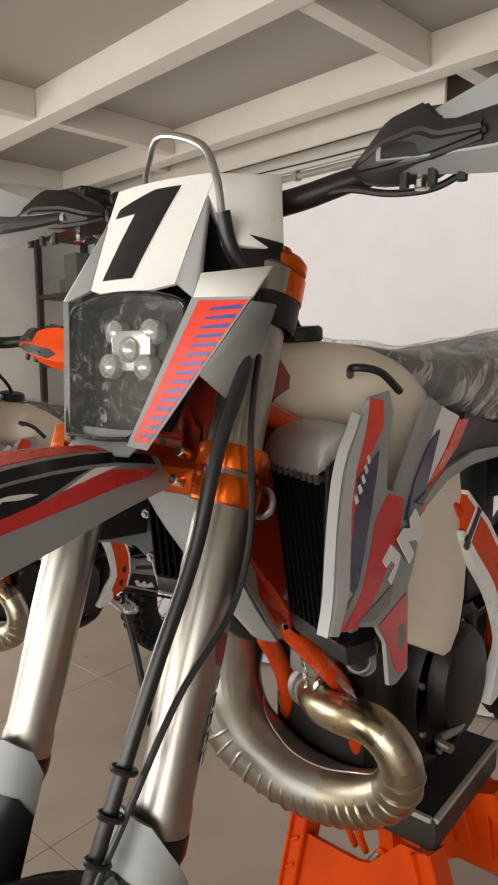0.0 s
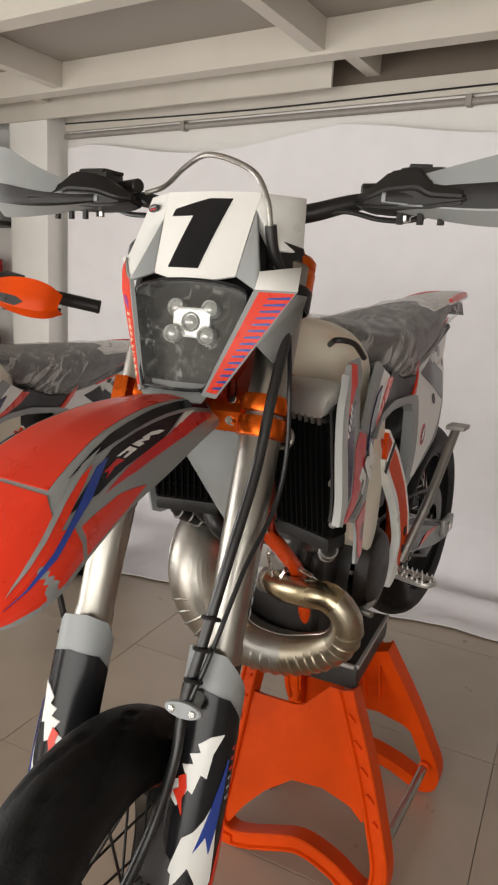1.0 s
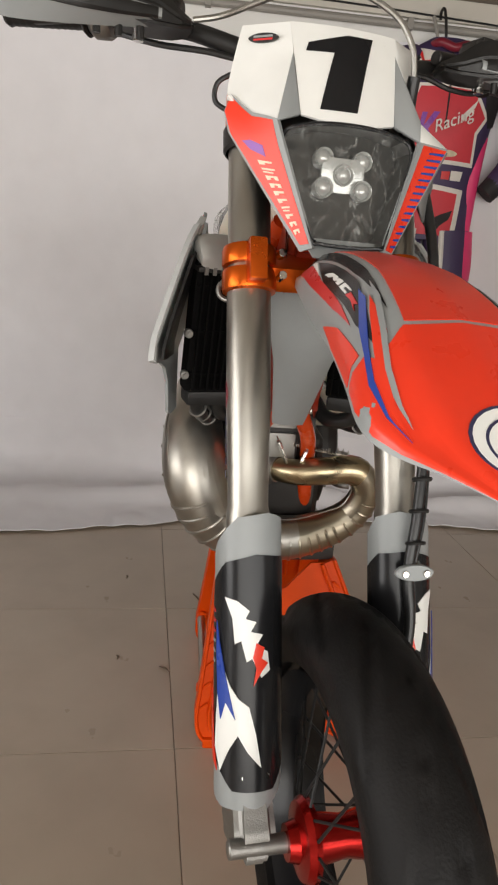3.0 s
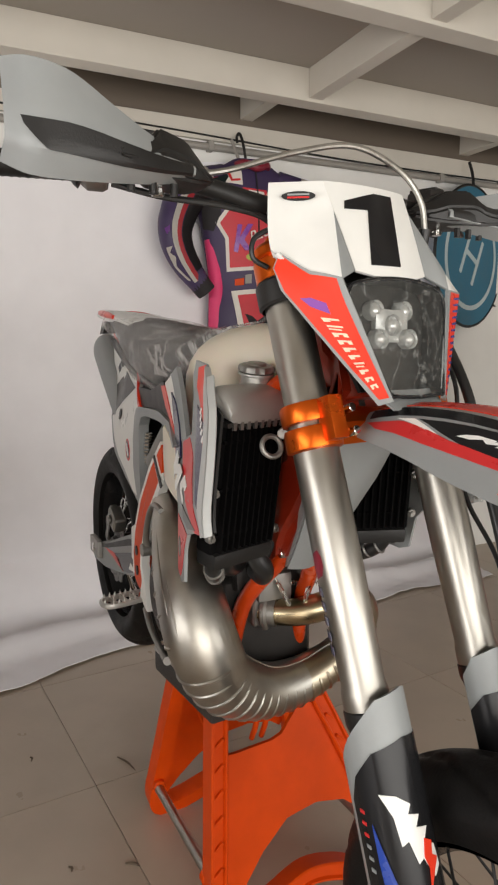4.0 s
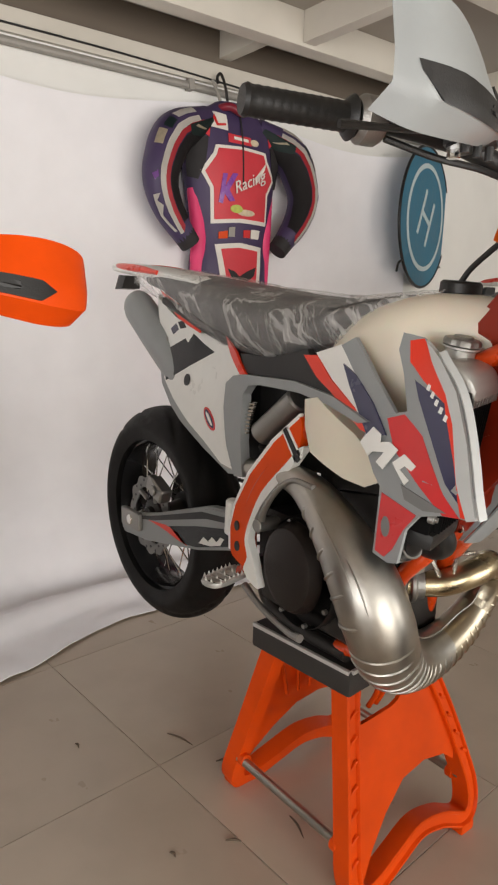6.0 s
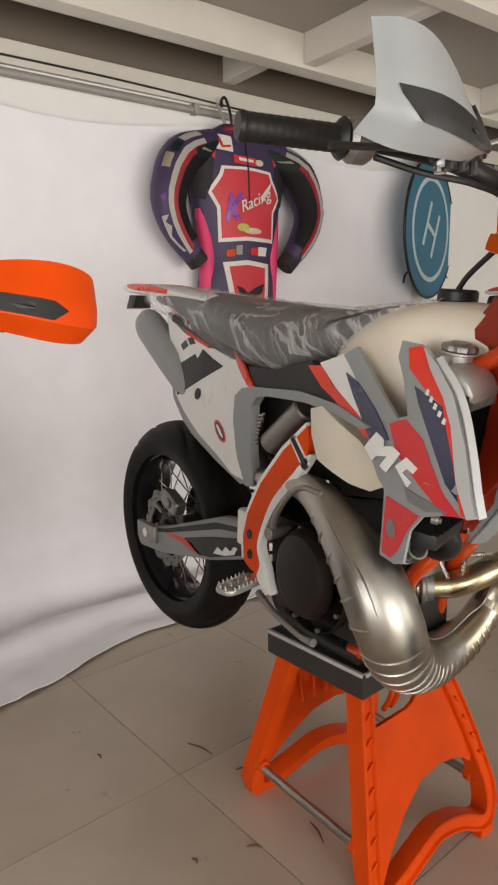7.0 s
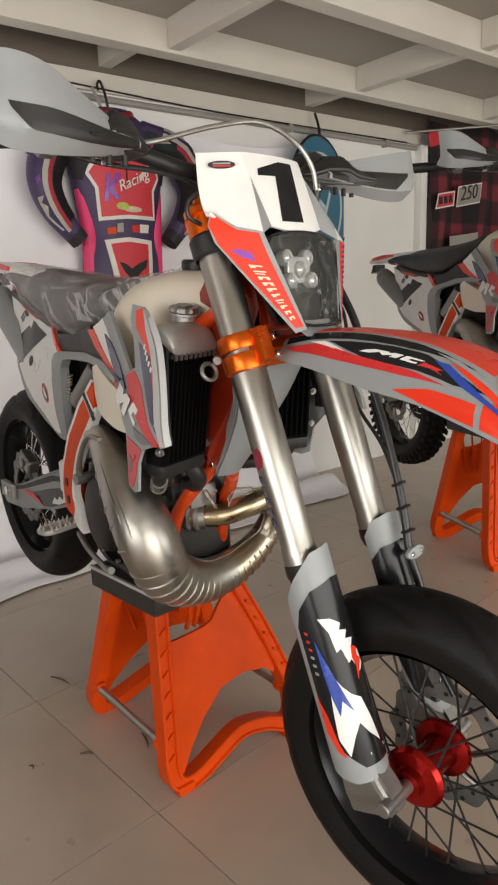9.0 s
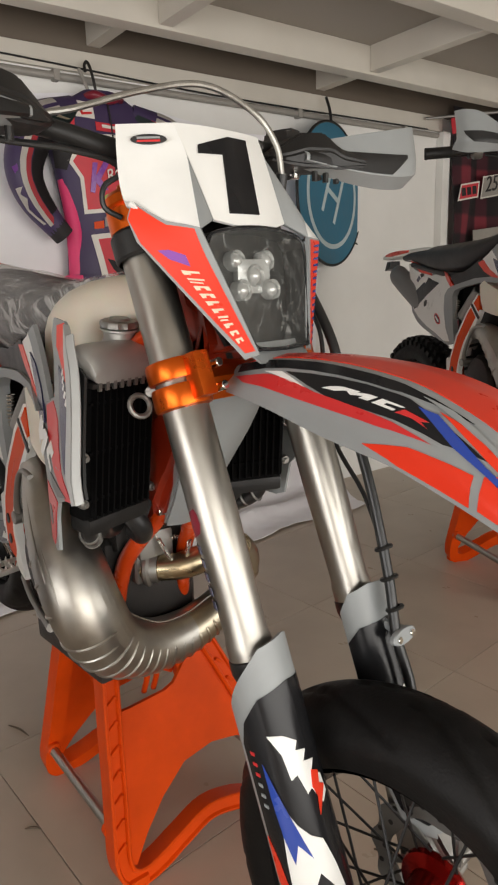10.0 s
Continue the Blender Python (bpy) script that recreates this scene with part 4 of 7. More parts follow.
    deco("red_side", [(0.02, 0.62), (0.14, 0.60), (0.26, 0.70), (0.50, 0.74), (0.40, 0.79), (0.20, 0.80), (0.06, 0.76)], DEEPRED)
    deco("black_side", [(0.18, 0.56), (0.44, 0.54), (0.60, 0.62), (0.52, 0.70), (0.30, 0.72), (0.24, 0.66)], GLOSSBLACK)
    deco("white_wedge", [(0.12, 0.56), (0.17, 0.56), (0.24, 0.69), (0.20, 0.66)], WHITE)
    deco("blue_wedge", [(0.46, 0.56), (0.50, 0.55), (0.60, 0.66), (0.78, 0.74), (0.66, 0.74), (0.54, 0.68)], BLUE, 0.0022)
    deco("red_flank", [(0.50, 0.52), (0.60, 0.50), (0.70, 0.60), (0.78, 0.72), (0.60, 0.62)], RED, 0.0018)
    def small(poly):
        return [(0.385 + (u - 0.39) * 0.86, 0.650 + (v - 0.650) * 0.64) for u, v in poly]
    deco("lettering_bar", small([(0.28, 0.61), (0.31, 0.58), (0.35, 0.58), (0.345, 0.60), (0.37, 0.58), (0.39, 0.58), (0.37, 0.65), (0.35, 0.65), (0.36, 0.615), (0.33, 0.645), (0.32, 0.61), (0.29, 0.65), (0.26, 0.65)]), WHITE, 0.0022)
    deco("lettering_bar", small([(0.40, 0.58), (0.45, 0.58), (0.44, 0.60), (0.41, 0.605), (0.405, 0.63), (0.43, 0.635), (0.425, 0.66), (0.38, 0.655)]), WHITE, 0.0022)
    deco("lettering_bar", small([(0.45, 0.60), (0.51, 0.60), (0.49, 0.64), (0.51, 0.67), (0.47, 0.65), (0.43, 0.67)]), DEEPRED, 0.0022)
    circ = [(0.834 + 0.080 * math.cos(k * math.pi / 14), 0.34 * math.sin(k * math.pi / 14)) for k in range(28)]
    for sc, mm, lf in ((1.0, NAVY, 0.0022), (0.93, WHITE, 0.0028), (0.70, NAVY, 0.0034), (0.64, WHITE, 0.0040)):
        deco("round_emblem", [(0.834 + (u - 0.834) * sc, v * sc) for u, v in circ], mm, lf, False)
    deco("round_emblem", [(0.815, -0.02), (0.808, 0.13), (0.832, 0.04), (0.862, 0.13), (0.846, 0.0), (0.850, -0.06), (0.832, -0.03)], PURPLE, 0.0046, False)
    deco("round_emblem", [(0.838, -0.17), (0.806, -0.02), (0.822, -0.02), (0.845, -0.10)], NAVY, 0.0050, False)

    # --- front brake hose: braided loop over the plate, then down the left leg ---
    FP("brake_hose", tube([(-0.150, -0.185, 1.378), (-0.140, -0.142, 1.388), (-0.085, -0.075, 1.408), (-0.040, -0.012, 1.415), (-0.024, 0.060, 1.390), (-0.012, 0.090, 1.352), (-0.010, 0.099, 1.312)], 0.0042, 10), BRAID, "silver braided brake hose")
    FP("brake_hose_sleeve", tube([(-0.010, 0.099, 1.315), (-0.020, 0.102, 1.28), (-0.038, 0.116, 1.24), (-0.010, 0.134, 1.18), (0.046, 0.137, 1.085), (0.080, 0.133, 0.987), (0.126, 0.122, 0.883), (0.170, 0.106, 0.762), (0.192, 0.094, 0.685), (0.215, 0.095, 0.62), (0.245, 0.080, 0.53), (0.30, 0.065, 0.46)], [0.0085, 0.0085] + [0.0075] * 10, 12), HOSE, "black rubber brake hose")
    FP("sensor_cable", tube([(-0.030, 0.130, 1.17), (0.012, 0.150, 1.10), (0.020, 0.155, 1.00), (0.045, 0.150, 0.925), (0.110, 0.136, 0.855), (0.165, 0.118, 0.755), (0.195, 0.098, 0.680)], 0.0035, 8), HOSE)
    for t in (0.80, 0.76, 0.72):
        FP("hose_clip", moved(wire_ring(0.011, 0.003, 14, 6), Matrix.Translation((0.157 + (0.80 - t) * 0.33, 0.112 - (0.8 - t) * 0.12, t)) @ Matrix.Rotation(math.radians(-25), 4, "Y")), BLACK)
    plate_c = moved(lathe([(0, 0.004), (0.9, 0.004), (1.0, 0.002), (1.0, -0.004), (0, -0.004)], 24), Matrix.Rotation(radians(90), 4, "Y") @ Matrix.Diagonal((0.011, 0.027, 1, 1)))
    FP("hose_clamp", moved(plate_c, Matrix.Translation((0.2005, 0.098, 0.686)) @ Matrix.Rotation(math.radians(-15), 4, "Y")), GREY, "small grey hose clamp with two screws")
    for y in (0.083, 0.113):
        FP("clamp_screw", rod((0.203, y, 0.686), (0.2075, y, 0.687), 0.005, 10, 0.001), CHROME)
    FP("hose_clamp_arm", rod((0.155, 0.105, 0.69), (0.197, 0.108, 0.686), 0.008, 10), GREY)
    cal = joined(box(-0.045, 0.045, 0.068, 0.112, -0.024, 0.024, 0.008), rod((-0.02, 0.112, 0), (-0.02, 0.118, 0), 0.014, 14), rod((0.02, 0.112, 0), (0.02, 0.118, 0), 0.014, 14))
    FP("front_caliper", moved(cal, Matrix.Translation((0.215, 0, 0.485)) @ Matrix.Rotation(math.radians(60), 4, "Y")), DARKMETAL)

    # --- frame ---
    def bx(z, off=0.0):
        return Vector(((1.03 - z) * 0.348 + off, 0, z))
    # head and gusset carry painted shade; the rails keep the plain orange
    P("head_tube", rod(bx(1.07), bx(1.235), 0.034, 28, 0.003), HEAD_SHADED, "orange painted steering head, its shade put into the colour")
    gus = [(-0.035, 1.215), (0.010, 1.075), (-0.045, 0.96), (-0.120, 0.86), (-0.165, 0.795), (-0.195, 0.80), (-0.175, 0.98), (-0.20, 1.12), (-0.13, 1.20)]
    gb = fine_poly(gus, 5)
    r = bmesh.ops.extrude_face_region(gb, geom=gb.faces[:])
    bmesh.ops.translate(gb, verts=[v for v in r["geom"] if isinstance(v, bmesh.types.BMVert)], vec=(0, 0, 0.102))
    moved(gb, Matrix.Translation((0, 0.051, 0)) @ Matrix.Rotation(math.pi / 2, 4, "X"))
    bmesh.ops.bevel(gb, geom=gb.edges[:], offset=0.014, segments=4, affect="EDGES")
    P("frame_gusset", gb, HEAD_SHADED, "orange frame gusset, its shade put into the colour")
    for s in (-1, 1):
        P("frame_rail", tube([(-0.165, s * 0.012, 0.83), (-0.188, s * 0.030, 0.790), (-0.222, s * 0.050, 0.745), (-0.258, s * 0.060, 0.700), (-0.282, s * 0.064, 0.650), (-0.298, s * 0.070, 0.590), (-0.33, s * 0.076, 0.530), (-0.39, s * 0.075, 0.504)], 0.0150, 16), ORANGE_FRAME)
        P("frame_bolt", rod((-0.165, s * 0.030, 0.81), (-0.165, s * 0.042, 0.81), 0.008, 10, 0.001), CHROME)
        P("cradle_rail", tube([(-0.36, s * 0.078, 0.502), (-0.48, s * 0.078, 0.498), (-0.60, s * 0.080, 0.52), (-0.63, s * 0.09, 0.62)], 0.0155, 12), DARKMETAL)
        P("frame_spar", tube([(-0.08, s * 0.045, 1.12), (-0.25, s * 0.085, 1.03), (-0.42, s * 0.125, 0.95), (-0.53, s * 0.130, 0.86), (-0.61, s * 0.130, 0.74), (-0.62, s * 0.125, 0.60)], 0.021, 14, flat=0.7), ORANGE_FRAME)
        P("subframe_rail", tube([(-0.45, s * 0.09, 1.03), (-0.75, s * 0.10, 1.08), (-1.05, s * 0.08, 1.16)], 0.011, 10), DARKMETAL)
        ring = P("lock_stop_ring", moved(wire_ring(0.0145, 0.0038, 24, 8), Matrix.Translation((-0.030, s * 0.128, 1.013)) @ Matrix.Rotation(math.radians(70), 4, "Y")), CASTALU)
        P("ring_bolt", rod((-0.045, s * 0.10, 1.03), (-0.028, s * 0.112, 1.03), 0.008, 10, 0.001), CASTALU)

    # --- radiators ---
    for s in (-1, 1):
        RM = Matrix.Translation((-0.160, s * 0.061, 0.838)) @ Matrix.Rotation(radians(-18 * s), 4, "Z") @ Matrix.Diagonal((1, 0.94 * s, 1, 1)) @ Matrix.Rotation(radians(8), 4, "Y")

        def R(n, bm, material, lab="", parent=None, RM=RM, **k):
            return P(n, moved(bm, RM), material, lab, parent, **k)
        rad = R("radiator", box(-0.034, 0.0, 0.0, 0.138, 0.0, 0.214, 0.005), RADBLACK, "black radiator behind a slatted grille")
        for k in range(10):
            R("grille_slat", box(0.003, 0.013, 0.0105 + 0.0128 * k, 0.0135 + 0.0128 * k, 0.006, 0.205), RADBLACK, parent=rad, smooth=False)
        for k in range(3):
            R("grille_bar", box(0.002, 0.006, 0.004, 0.134, 0.03 + 0.072 * k, 0.034 + 0.072 * k), RADBLACK, parent=rad, smooth=False)
        tk = body_loft([(-0.062, 0.034, 0.214, 0.232), (-0.045, 0.060, 0.210, 0.250), (-0.018, 0.067, 0.208, 0.254), (0.006, 0.068, 0.206, 0.246), (0.018, 0.066, 0.206, 0.226)], 24, 4.0, 4)
        R("radiator_tank", moved(tk, Matrix.Translation((0, 0.071, 0))), PALECAST, "cast aluminium radiator tank", rad)
        R("tank_seam", box(-0.036, 0.016, 0.0, 0.140, 0.200, 0.208, 0.003), DARKMETAL, parent=rad)
        for k in range(9):
            R("seam_tab", box(0.015, 0.0185, 0.008 + 0.0145 * k, 0.014 + 0.0145 * k, 0.197, 0.209), CASTALU, parent=rad, smooth=False)
        R("tank_outlet", tube([(-0.015, 0.010, 0.232), (-0.018, -0.008, 0.232), (-0.040, -0.022, 0.220), (-0.075, -0.028, 0.18)], 0.0135, 14), HOSE, parent=rad)
        R("hose_band", moved(wire_ring(0.014, 0.003, 20, 6), axis_matrix((-0.016, 0.002, 0.232), (-0.017, -0.010, 0.232))), CASTALU, parent=rad)
        R("radiator_bottom_tank", box(-0.036, 0.008, 0.004, 0.134, -0.024, 0.002, 0.008), BLACK, parent=rad)
        for y, z in ((-0.006, 0.178), (0.142, 0.10), (0.142, 0.03), (-0.006, 0.02)):
            R("radiator_bolt", joined(rod((-0.004, y, z), (0.006, y, z), 0.0075, 12, 0.001), rod((0.006, y, z), (0.010, y, z), 0.0042, 8)), CASTALU, parent=rad)
        P("coolant_hose", tube([(-0.175, s * 0.13, 0.825), (-0.20, s * 0.12, 0.79), (-0.235, s * 0.085, 0.78), (-0.27, s * 0.06, 0.81)], 0.015, 12), HOSE)
        P("hose_joint", tube([(-0.150, s * 0.165, 0.835), (-0.165, s * 0.160, 0.80), (-0.205, s * 0.140, 0.775), (-0.26, s * 0.11, 0.77)], 0.013, 12), HOSE)
        for k in range(3):
            P("hose_band", moved(wire_ring(0.0145, 0.0022, 18, 6), axis_matrix((-0.165 - 0.020 * k, s * (0.160 - 0.010 * k), 0.80 - 0.012 * k), (-0.18 - 0.020 * k, s * (0.152 - 0.010 * k), 0.79 - 0.012 * k))), CASTALU)
    P("lower_hose", tube([(-0.168, -0.092, 0.850), (-0.166, -0.086, 0.815), (-0.168, -0.070, 0.788), (-0.195, -0.058, 0.766), (-0.25, -0.045, 0.755)], [0.015, 0.0165, 0.017, 0.0165, 0.015], 18), HOSE, "fat black rubber coolant hose")
    NM = Matrix.Translation((-0.164, -0.088, 1.087)) @ Matrix.Rotation(radians(10), 4, "Y")
    neck = P("radiator_neck", moved(lathe([(0.031, -0.012), (0.026, 0.002), (0.023, 0.008), (0.023, 0.018), (0.028, 0.020), (0.028, 0.023), (0, 0.023)], 26), NM), PALECAST, "aluminium filler neck with cap")
    cap_prof = [(0, 0.013), (0.014, 0.013), (0.016, 0.010), (0.024, 0.009), (0.026, 0.006), (0.026, 0.0), (0, 0.0)]
    cap_bm = lathe(cap_prof, 48)
    for v in cap_bm.verts:
        rr = math.hypot(v.co.x, v.co.y)
        if rr > 0.0235:
            f = 1 + 0.10 * (0.5 + 0.5 * math.cos(12 * math.atan2(v.co.y, v.co.x)))
            v.co.x, v.co.y = v.co.x * f, v.co.y * f
    P("radiator_cap", moved(cap_bm, NM @ Matrix.Translation((0, 0, 0.025))), CASTALU, "knurled aluminium radiator cap", parent=neck)
    P("overflow_hose", tube([(-0.185, -0.080, 1.098), (-0.205, -0.060, 1.098), (-0.22, -0.07, 1.06), (-0.215, -0.08, 0.98)], 0.004, 8), HOSE, parent=neck)

    # --- tank ---
    P("fuel_tank", body_loft([(-0.445, 0.085, 1.03, 1.10), (-0.40, 0.115, 0.99, 1.145), (-0.32, 0.142, 0.95, 1.180), (-0.25, 0.125, 0.97, 1.189), (-0.205, 0.080, 1.02, 1.187), (-0.165, 0.054, 1.06, 1.180), (-0.125, 0.040, 1.09, 1.165), (-0.10, 0.026, 1.11, 1.145)], 28, 2.8, 6), TANK, "milky translucent fuel tank")
    lobe = [(-0.436, 0.996), (-0.393, 1.006), (-0.297, 0.957), (-0.235, 0.898), (-0.251, 0.883), (-0.273, 0.872), (-0.318, 0.878), (-0.409, 0.905), (-0.432, 0.949)]
    P("tank_lobe", skin(lobe, lambda a, b: (a, -(0.165 - 1.6 * (a + 0.34) ** 2), b), 0.06, 0, 0.02), TANK, "milky translucent lower tank lobe", angle=50)
    lobe_l = [(-0.33, 1.07), (-0.43, 1.007), (-0.485, 0.85), (-0.478, 0.79), (-0.445, 0.722), (-0.40, 0.722), (-0.305, 0.773), (-0.275, 0.89), (-0.29, 1.01)]
    P("tank_lobe", skin([(-x, z) for x, z in lobe_l], lambda a, b: (-a, 0.147 - 1.2 * (a - 0.38) ** 2, b), 0.06, 0, 0.02), TANK, "milky translucent lower tank lobe", angle=50)
    P("tank_cap", moved(lathe([(0, 0.022), (0.030, 0.022), (0.034, 0.018), (0.034, 0.004), (0.030, 0), (0, 0)], 28), Matrix.Translation((-0.235, 0.0, 1.186)) @ Matrix.Rotation(math.radians(5), 4, "Y")), BLACK, "black fuel cap")
    P("breather_hose", tube([(-0.235, 0, 1.206), (-0.215, 0.0, 1.23), (-0.17, 0, 1.265), (-0.125, 0, 1.30)], 0.005, 8), HOSE)
    P("fuel_hose", tube([(-0.20, 0.115, 1.145), (-0.175, 0.138, 1.155), (-0.20, 0.158, 1.150), (-0.235, 0.165, 1.125)], 0.005, 8), HOSE)

    # --- seat ---
    st = [(-1.205, 0.050, 1.195, 1.240), (-1.10, 0.070, 1.172, 1.236), (-0.95, 0.096, 1.122, 1.222), (-0.80, 0.120, 1.080, 1.205), (-0.62, 0.136, 1.050, 1.186), (-0.52, 0.134, 1.062, 1.178), (-0.42, 0.122, 1.095, 1.176), (-0.32, 0.098, 1.135, 1.184), (-0.235, 0.050, 1.170, 1.190)]
    seat = P("seat", body_loft(st, 26, 2.5, 6), SEAT, "black vinyl seat wrapped in clear film" if film else "black vinyl seat")
    if film:
        rows = []
        pth = smooth_path([(-1.235, 0.070, 1.180, 1.247)] + [(x, w + 0.007, z0 - 0.024, z1 + 0.005) for x, w, z0, z1 in st[1:]], 9)
        for i, (x, w, z0, z1) in enumerate(pth):
            ring = []
            for k in range(41):
                a = math.radians(-62 + 304 * k / 40)
                c, s_ = math.cos(a), math.sin(a)
                puff = 0.003 * noise.noise(Vector((x * 34 + a * 6, a * 3.0, 1.0))) + 0.006 * noise.noise(Vector((x * 9 + a * 2, a * 1.2, 5.0)))
                ring.append(Vector((x, (w + puff) * math.copysign(abs(c) ** 0.8, c), (z0 + z1) / 2 + (z1 - z0 + 2 * puff) / 2 * math.copysign(abs(s_) ** 0.8, s_))))
            rows.append(ring)
        bm = bmesh.new()
        vs = [[bm.verts.new(p) for p in r_] for r_ in rows]
        for a_, b_ in zip(vs, vs[1:]):
            for k in range(40):
                bm.faces.new((a_[k], a_[k + 1], b_[k + 1], b_[k]))
        fm = P("seat_film", bm, FILM, "clear wrinkled plastic film", seat)
        fm.visible_shadow = False

    # --- rear body ---
    tail = body_loft([(-0.90, 0.078, 1.185, 1.215), (-1.10, 0.066, 1.205, 1.240), (-1.28, 0.052, 1.222, 1.256), (-1.42, 0.040, 1.236, 1.264), (-1.458, 0.026, 1.244, 1.258)], 18, 3, 6)
    P("rear_fender", tail, WHITE, "white rear fender with red edges")
    for s in (-1, 1):
        P("fender_stripe", tube([(-1.442, s * 0.026, 1.256), (-1.36, s * 0.042, 1.252), (-1.24, s * 0.054, 1.243), (-1.12, s * 0.064, 1.230)], [0.004, 0.009, 0.010, 0.006], 10), RED)
    P("tail_light", moved(loft([[(x, -w, z0), (x, w, z0), (x, w * 0.8, z1), (x, -w * 0.8, z1)] for x, w, z0, z1 in ((-0.030, 0.020, -0.032, -0.004), (-0.012, 0.030, -0.030, 0.014), (0.030, 0.030, -0.012, 0.026))]), Matrix.Translation((-1.415, 0, 1.212)) @ Matrix.Rotation(math.radians(20), 4, "Y")), BLACK, "black tail light")
    white = [(-1.113, 1.17), (-1.008, 1.123), (-0.88, 1.089), (-0.803, 1.089), (-0.759, 1.086), (-0.711, 1.049), (-0.655, 1.017), (-0.695, 1.01), (-0.717, 0.989), (-0.717, 0.94), (-0.694, 0.857), (-0.67, 0.808), (-0.726, 0.813), (-0.794, 0.85), (-0.957, 0.926), (-1.021, 0.965), (-1.063, 1.03), (-1.097, 1.106)]
    sp = both_sides("side_panel", white, body_side, WHITE, bike, 0.012, 0.0, "white side number panel with a black number one")
    upper = [(-1.40, 1.251), (-1.307, 1.256), (-0.902, 1.205), (-0.80, 1.09), (-0.875, 1.095), (-0.96, 1.135), (-1.089, 1.185), (-1.277, 1.215)]
    both_sides("tail_side", upper, lambda x: body_side(x) - 0.004, WHITE, bike, 0.01, 0.0)
    grey_edge = [(-1.12, 1.175), (-1.097, 1.106), (-1.063, 1.03), (-1.021, 0.965), (-0.957, 0.926), (-0.794, 0.85), (-0.67, 0.800), (-0.70, 0.795), (-0.80, 0.832), (-0.97, 0.908), (-1.04, 0.955), (-1.085, 1.03), (-1.12, 1.106)]
    both_sides("panel_edge", grey_edge, lambda x: body_side(x) - 0.003, GREY, bike, 0.014, 0.0)
    for i, o in enumerate(sp):
        sgn = -1 if i == 0 else 1
        fn = (lambda a, b: (a, -body_side(a) + tail_lean(a, b), b)) if i == 0 else (lambda a, b: (-a, body_side(-a) - tail_lean(-a, b), b))

        def dec(n, poly, material, lift=0.0012, o=o, fn=fn, sgn=sgn):
            part(n, skin([(x if sgn < 0 else -x, z) for x, z in poly], fn, 0.001, lift, 0.06), material, o)
        dec("number", [(-1.052, 1.034), (-0.945, 1.072), (-0.928, 1.062), (-0.906, 1.086), (-0.862, 1.068), (-0.806, 1.050), (-1.012, 0.964)], GLOSSBLACK)
        dec("panel_plug", oval(-0.90, 0.978, 0.014, 0.014, 16), BLACK, 0.002)
        dec("round_sticker", oval(-0.779, 0.904, 0.034, 0.014, 22, math.radians(-38)), DEEPRED)
        dec("round_sticker", oval(-0.779, 0.904, 0.028, 0.009, 22, math.radians(-38)), NAVY, 0.0018)
        dec("lettering_bar", oval(-0.779, 0.904, 0.022, 0.004, 12, math.radians(-38)), WHITE, 0.0024)
        dec("small_sticker", [(-1.03, 1.092), (-1.00, 1.106), (-0.985, 1.092), (-1.015, 1.078)], NAVY)
        dec("small_sticker", [(-0.99, 1.110), (-0.96, 1.114), (-0.945, 1.098), (-0.975, 1.094)], BLACK)
        dec("panel_bolt", oval(-1.045, 1.062, 0.010, 0.010, 14), CASTALU, 0.003)
    stripe_a = [(-1.089, 1.185), (-0.959, 1.145), (-0.873, 1.106), (-0.874, 1.089), (-0.986, 1.119)]
    both_sides("red_stripe", stripe_a, body_side, RED, bike, 0.003, 0.0025)
    stripe_b = [(-0.746, 1.089), (-0.678, 1.06), (-0.633, 1.019), (-0.655, 1.017), (-0.708, 1.052)]
    both_sides("red_stripe", stripe_b, body_side, RED, bike, 0.006, 0.0025)
    bracket = [(-0.72, 0.992), (-0.687, 1.011), (-0.638, 1.019), (-0.472, 1.025), (-0.345, 1.013), (-0.241, 0.99), (-0.267, 0.983), (-0.367, 0.997), (-0.45, 1.005), (-0.58, 1.004), (-0.622, 0.998), (-0.641, 0.978), (-0.646, 0.878), (-0.636, 0.802), (-0.668, 0.798), (-0.699, 0.856), (-0.721, 0.94)]
    both_sides("airbox_frame", bracket, lambda x: body_side(x) + 0.004, GREY, bike, 0.022, 0.0, "light grey airbox frame")
    blackside = [(-0.640, 1.021), (-0.660, 1.060), (-0.558, 1.060), (-0.439, 1.085), (-0.397, 1.039), (-0.345, 1.013), (-0.472, 1.025)]
    both_sides("side_cover", blackside, lambda x: body_side(x) - 0.002, BLACK, bike, 0.012, 0.0)
    P("airbox", box(-0.655, -0.40, -0.085, 0.085, 0.84, 1.04, 0.02), BLACK)
    P("inner_fender", box(-0.90, -0.62, -0.075, 0.075, 0.90, 1.06, 0.03), BLACK)
    P("inner_fender", box(-0.72, -0.62, -0.07, 0.07, 0.72, 0.93, 0.02), BLACK)
    # --- shrouds ---
    sh = [(-0.191, 1.128), (-0.151, 1.123), (-0.11, 1.098), (-0.071, 1.057), (-0.040, 0.993), (-0.010, 0.903), (-0.022, 0.898), (-0.037, 0.897), (-0.068, 0.892), (-0.109, 0.879), (-0.135, 0.85), (-0.148, 0.794), (-0.168, 0.787), (-0.206, 0.79), (-0.201, 0.86), (-0.199, 0.899), (-0.218, 0.914), (-0.256, 0.963), (-0.222, 1.002), (-0.161, 1.017), (-0.179, 1.069), (-0.196, 1.103)]
    srd = both_sides("shroud", sh, body_side, GREY, bike, 0.005, 0.0, "grey and red radiator shroud with graphics", 0.03, True)
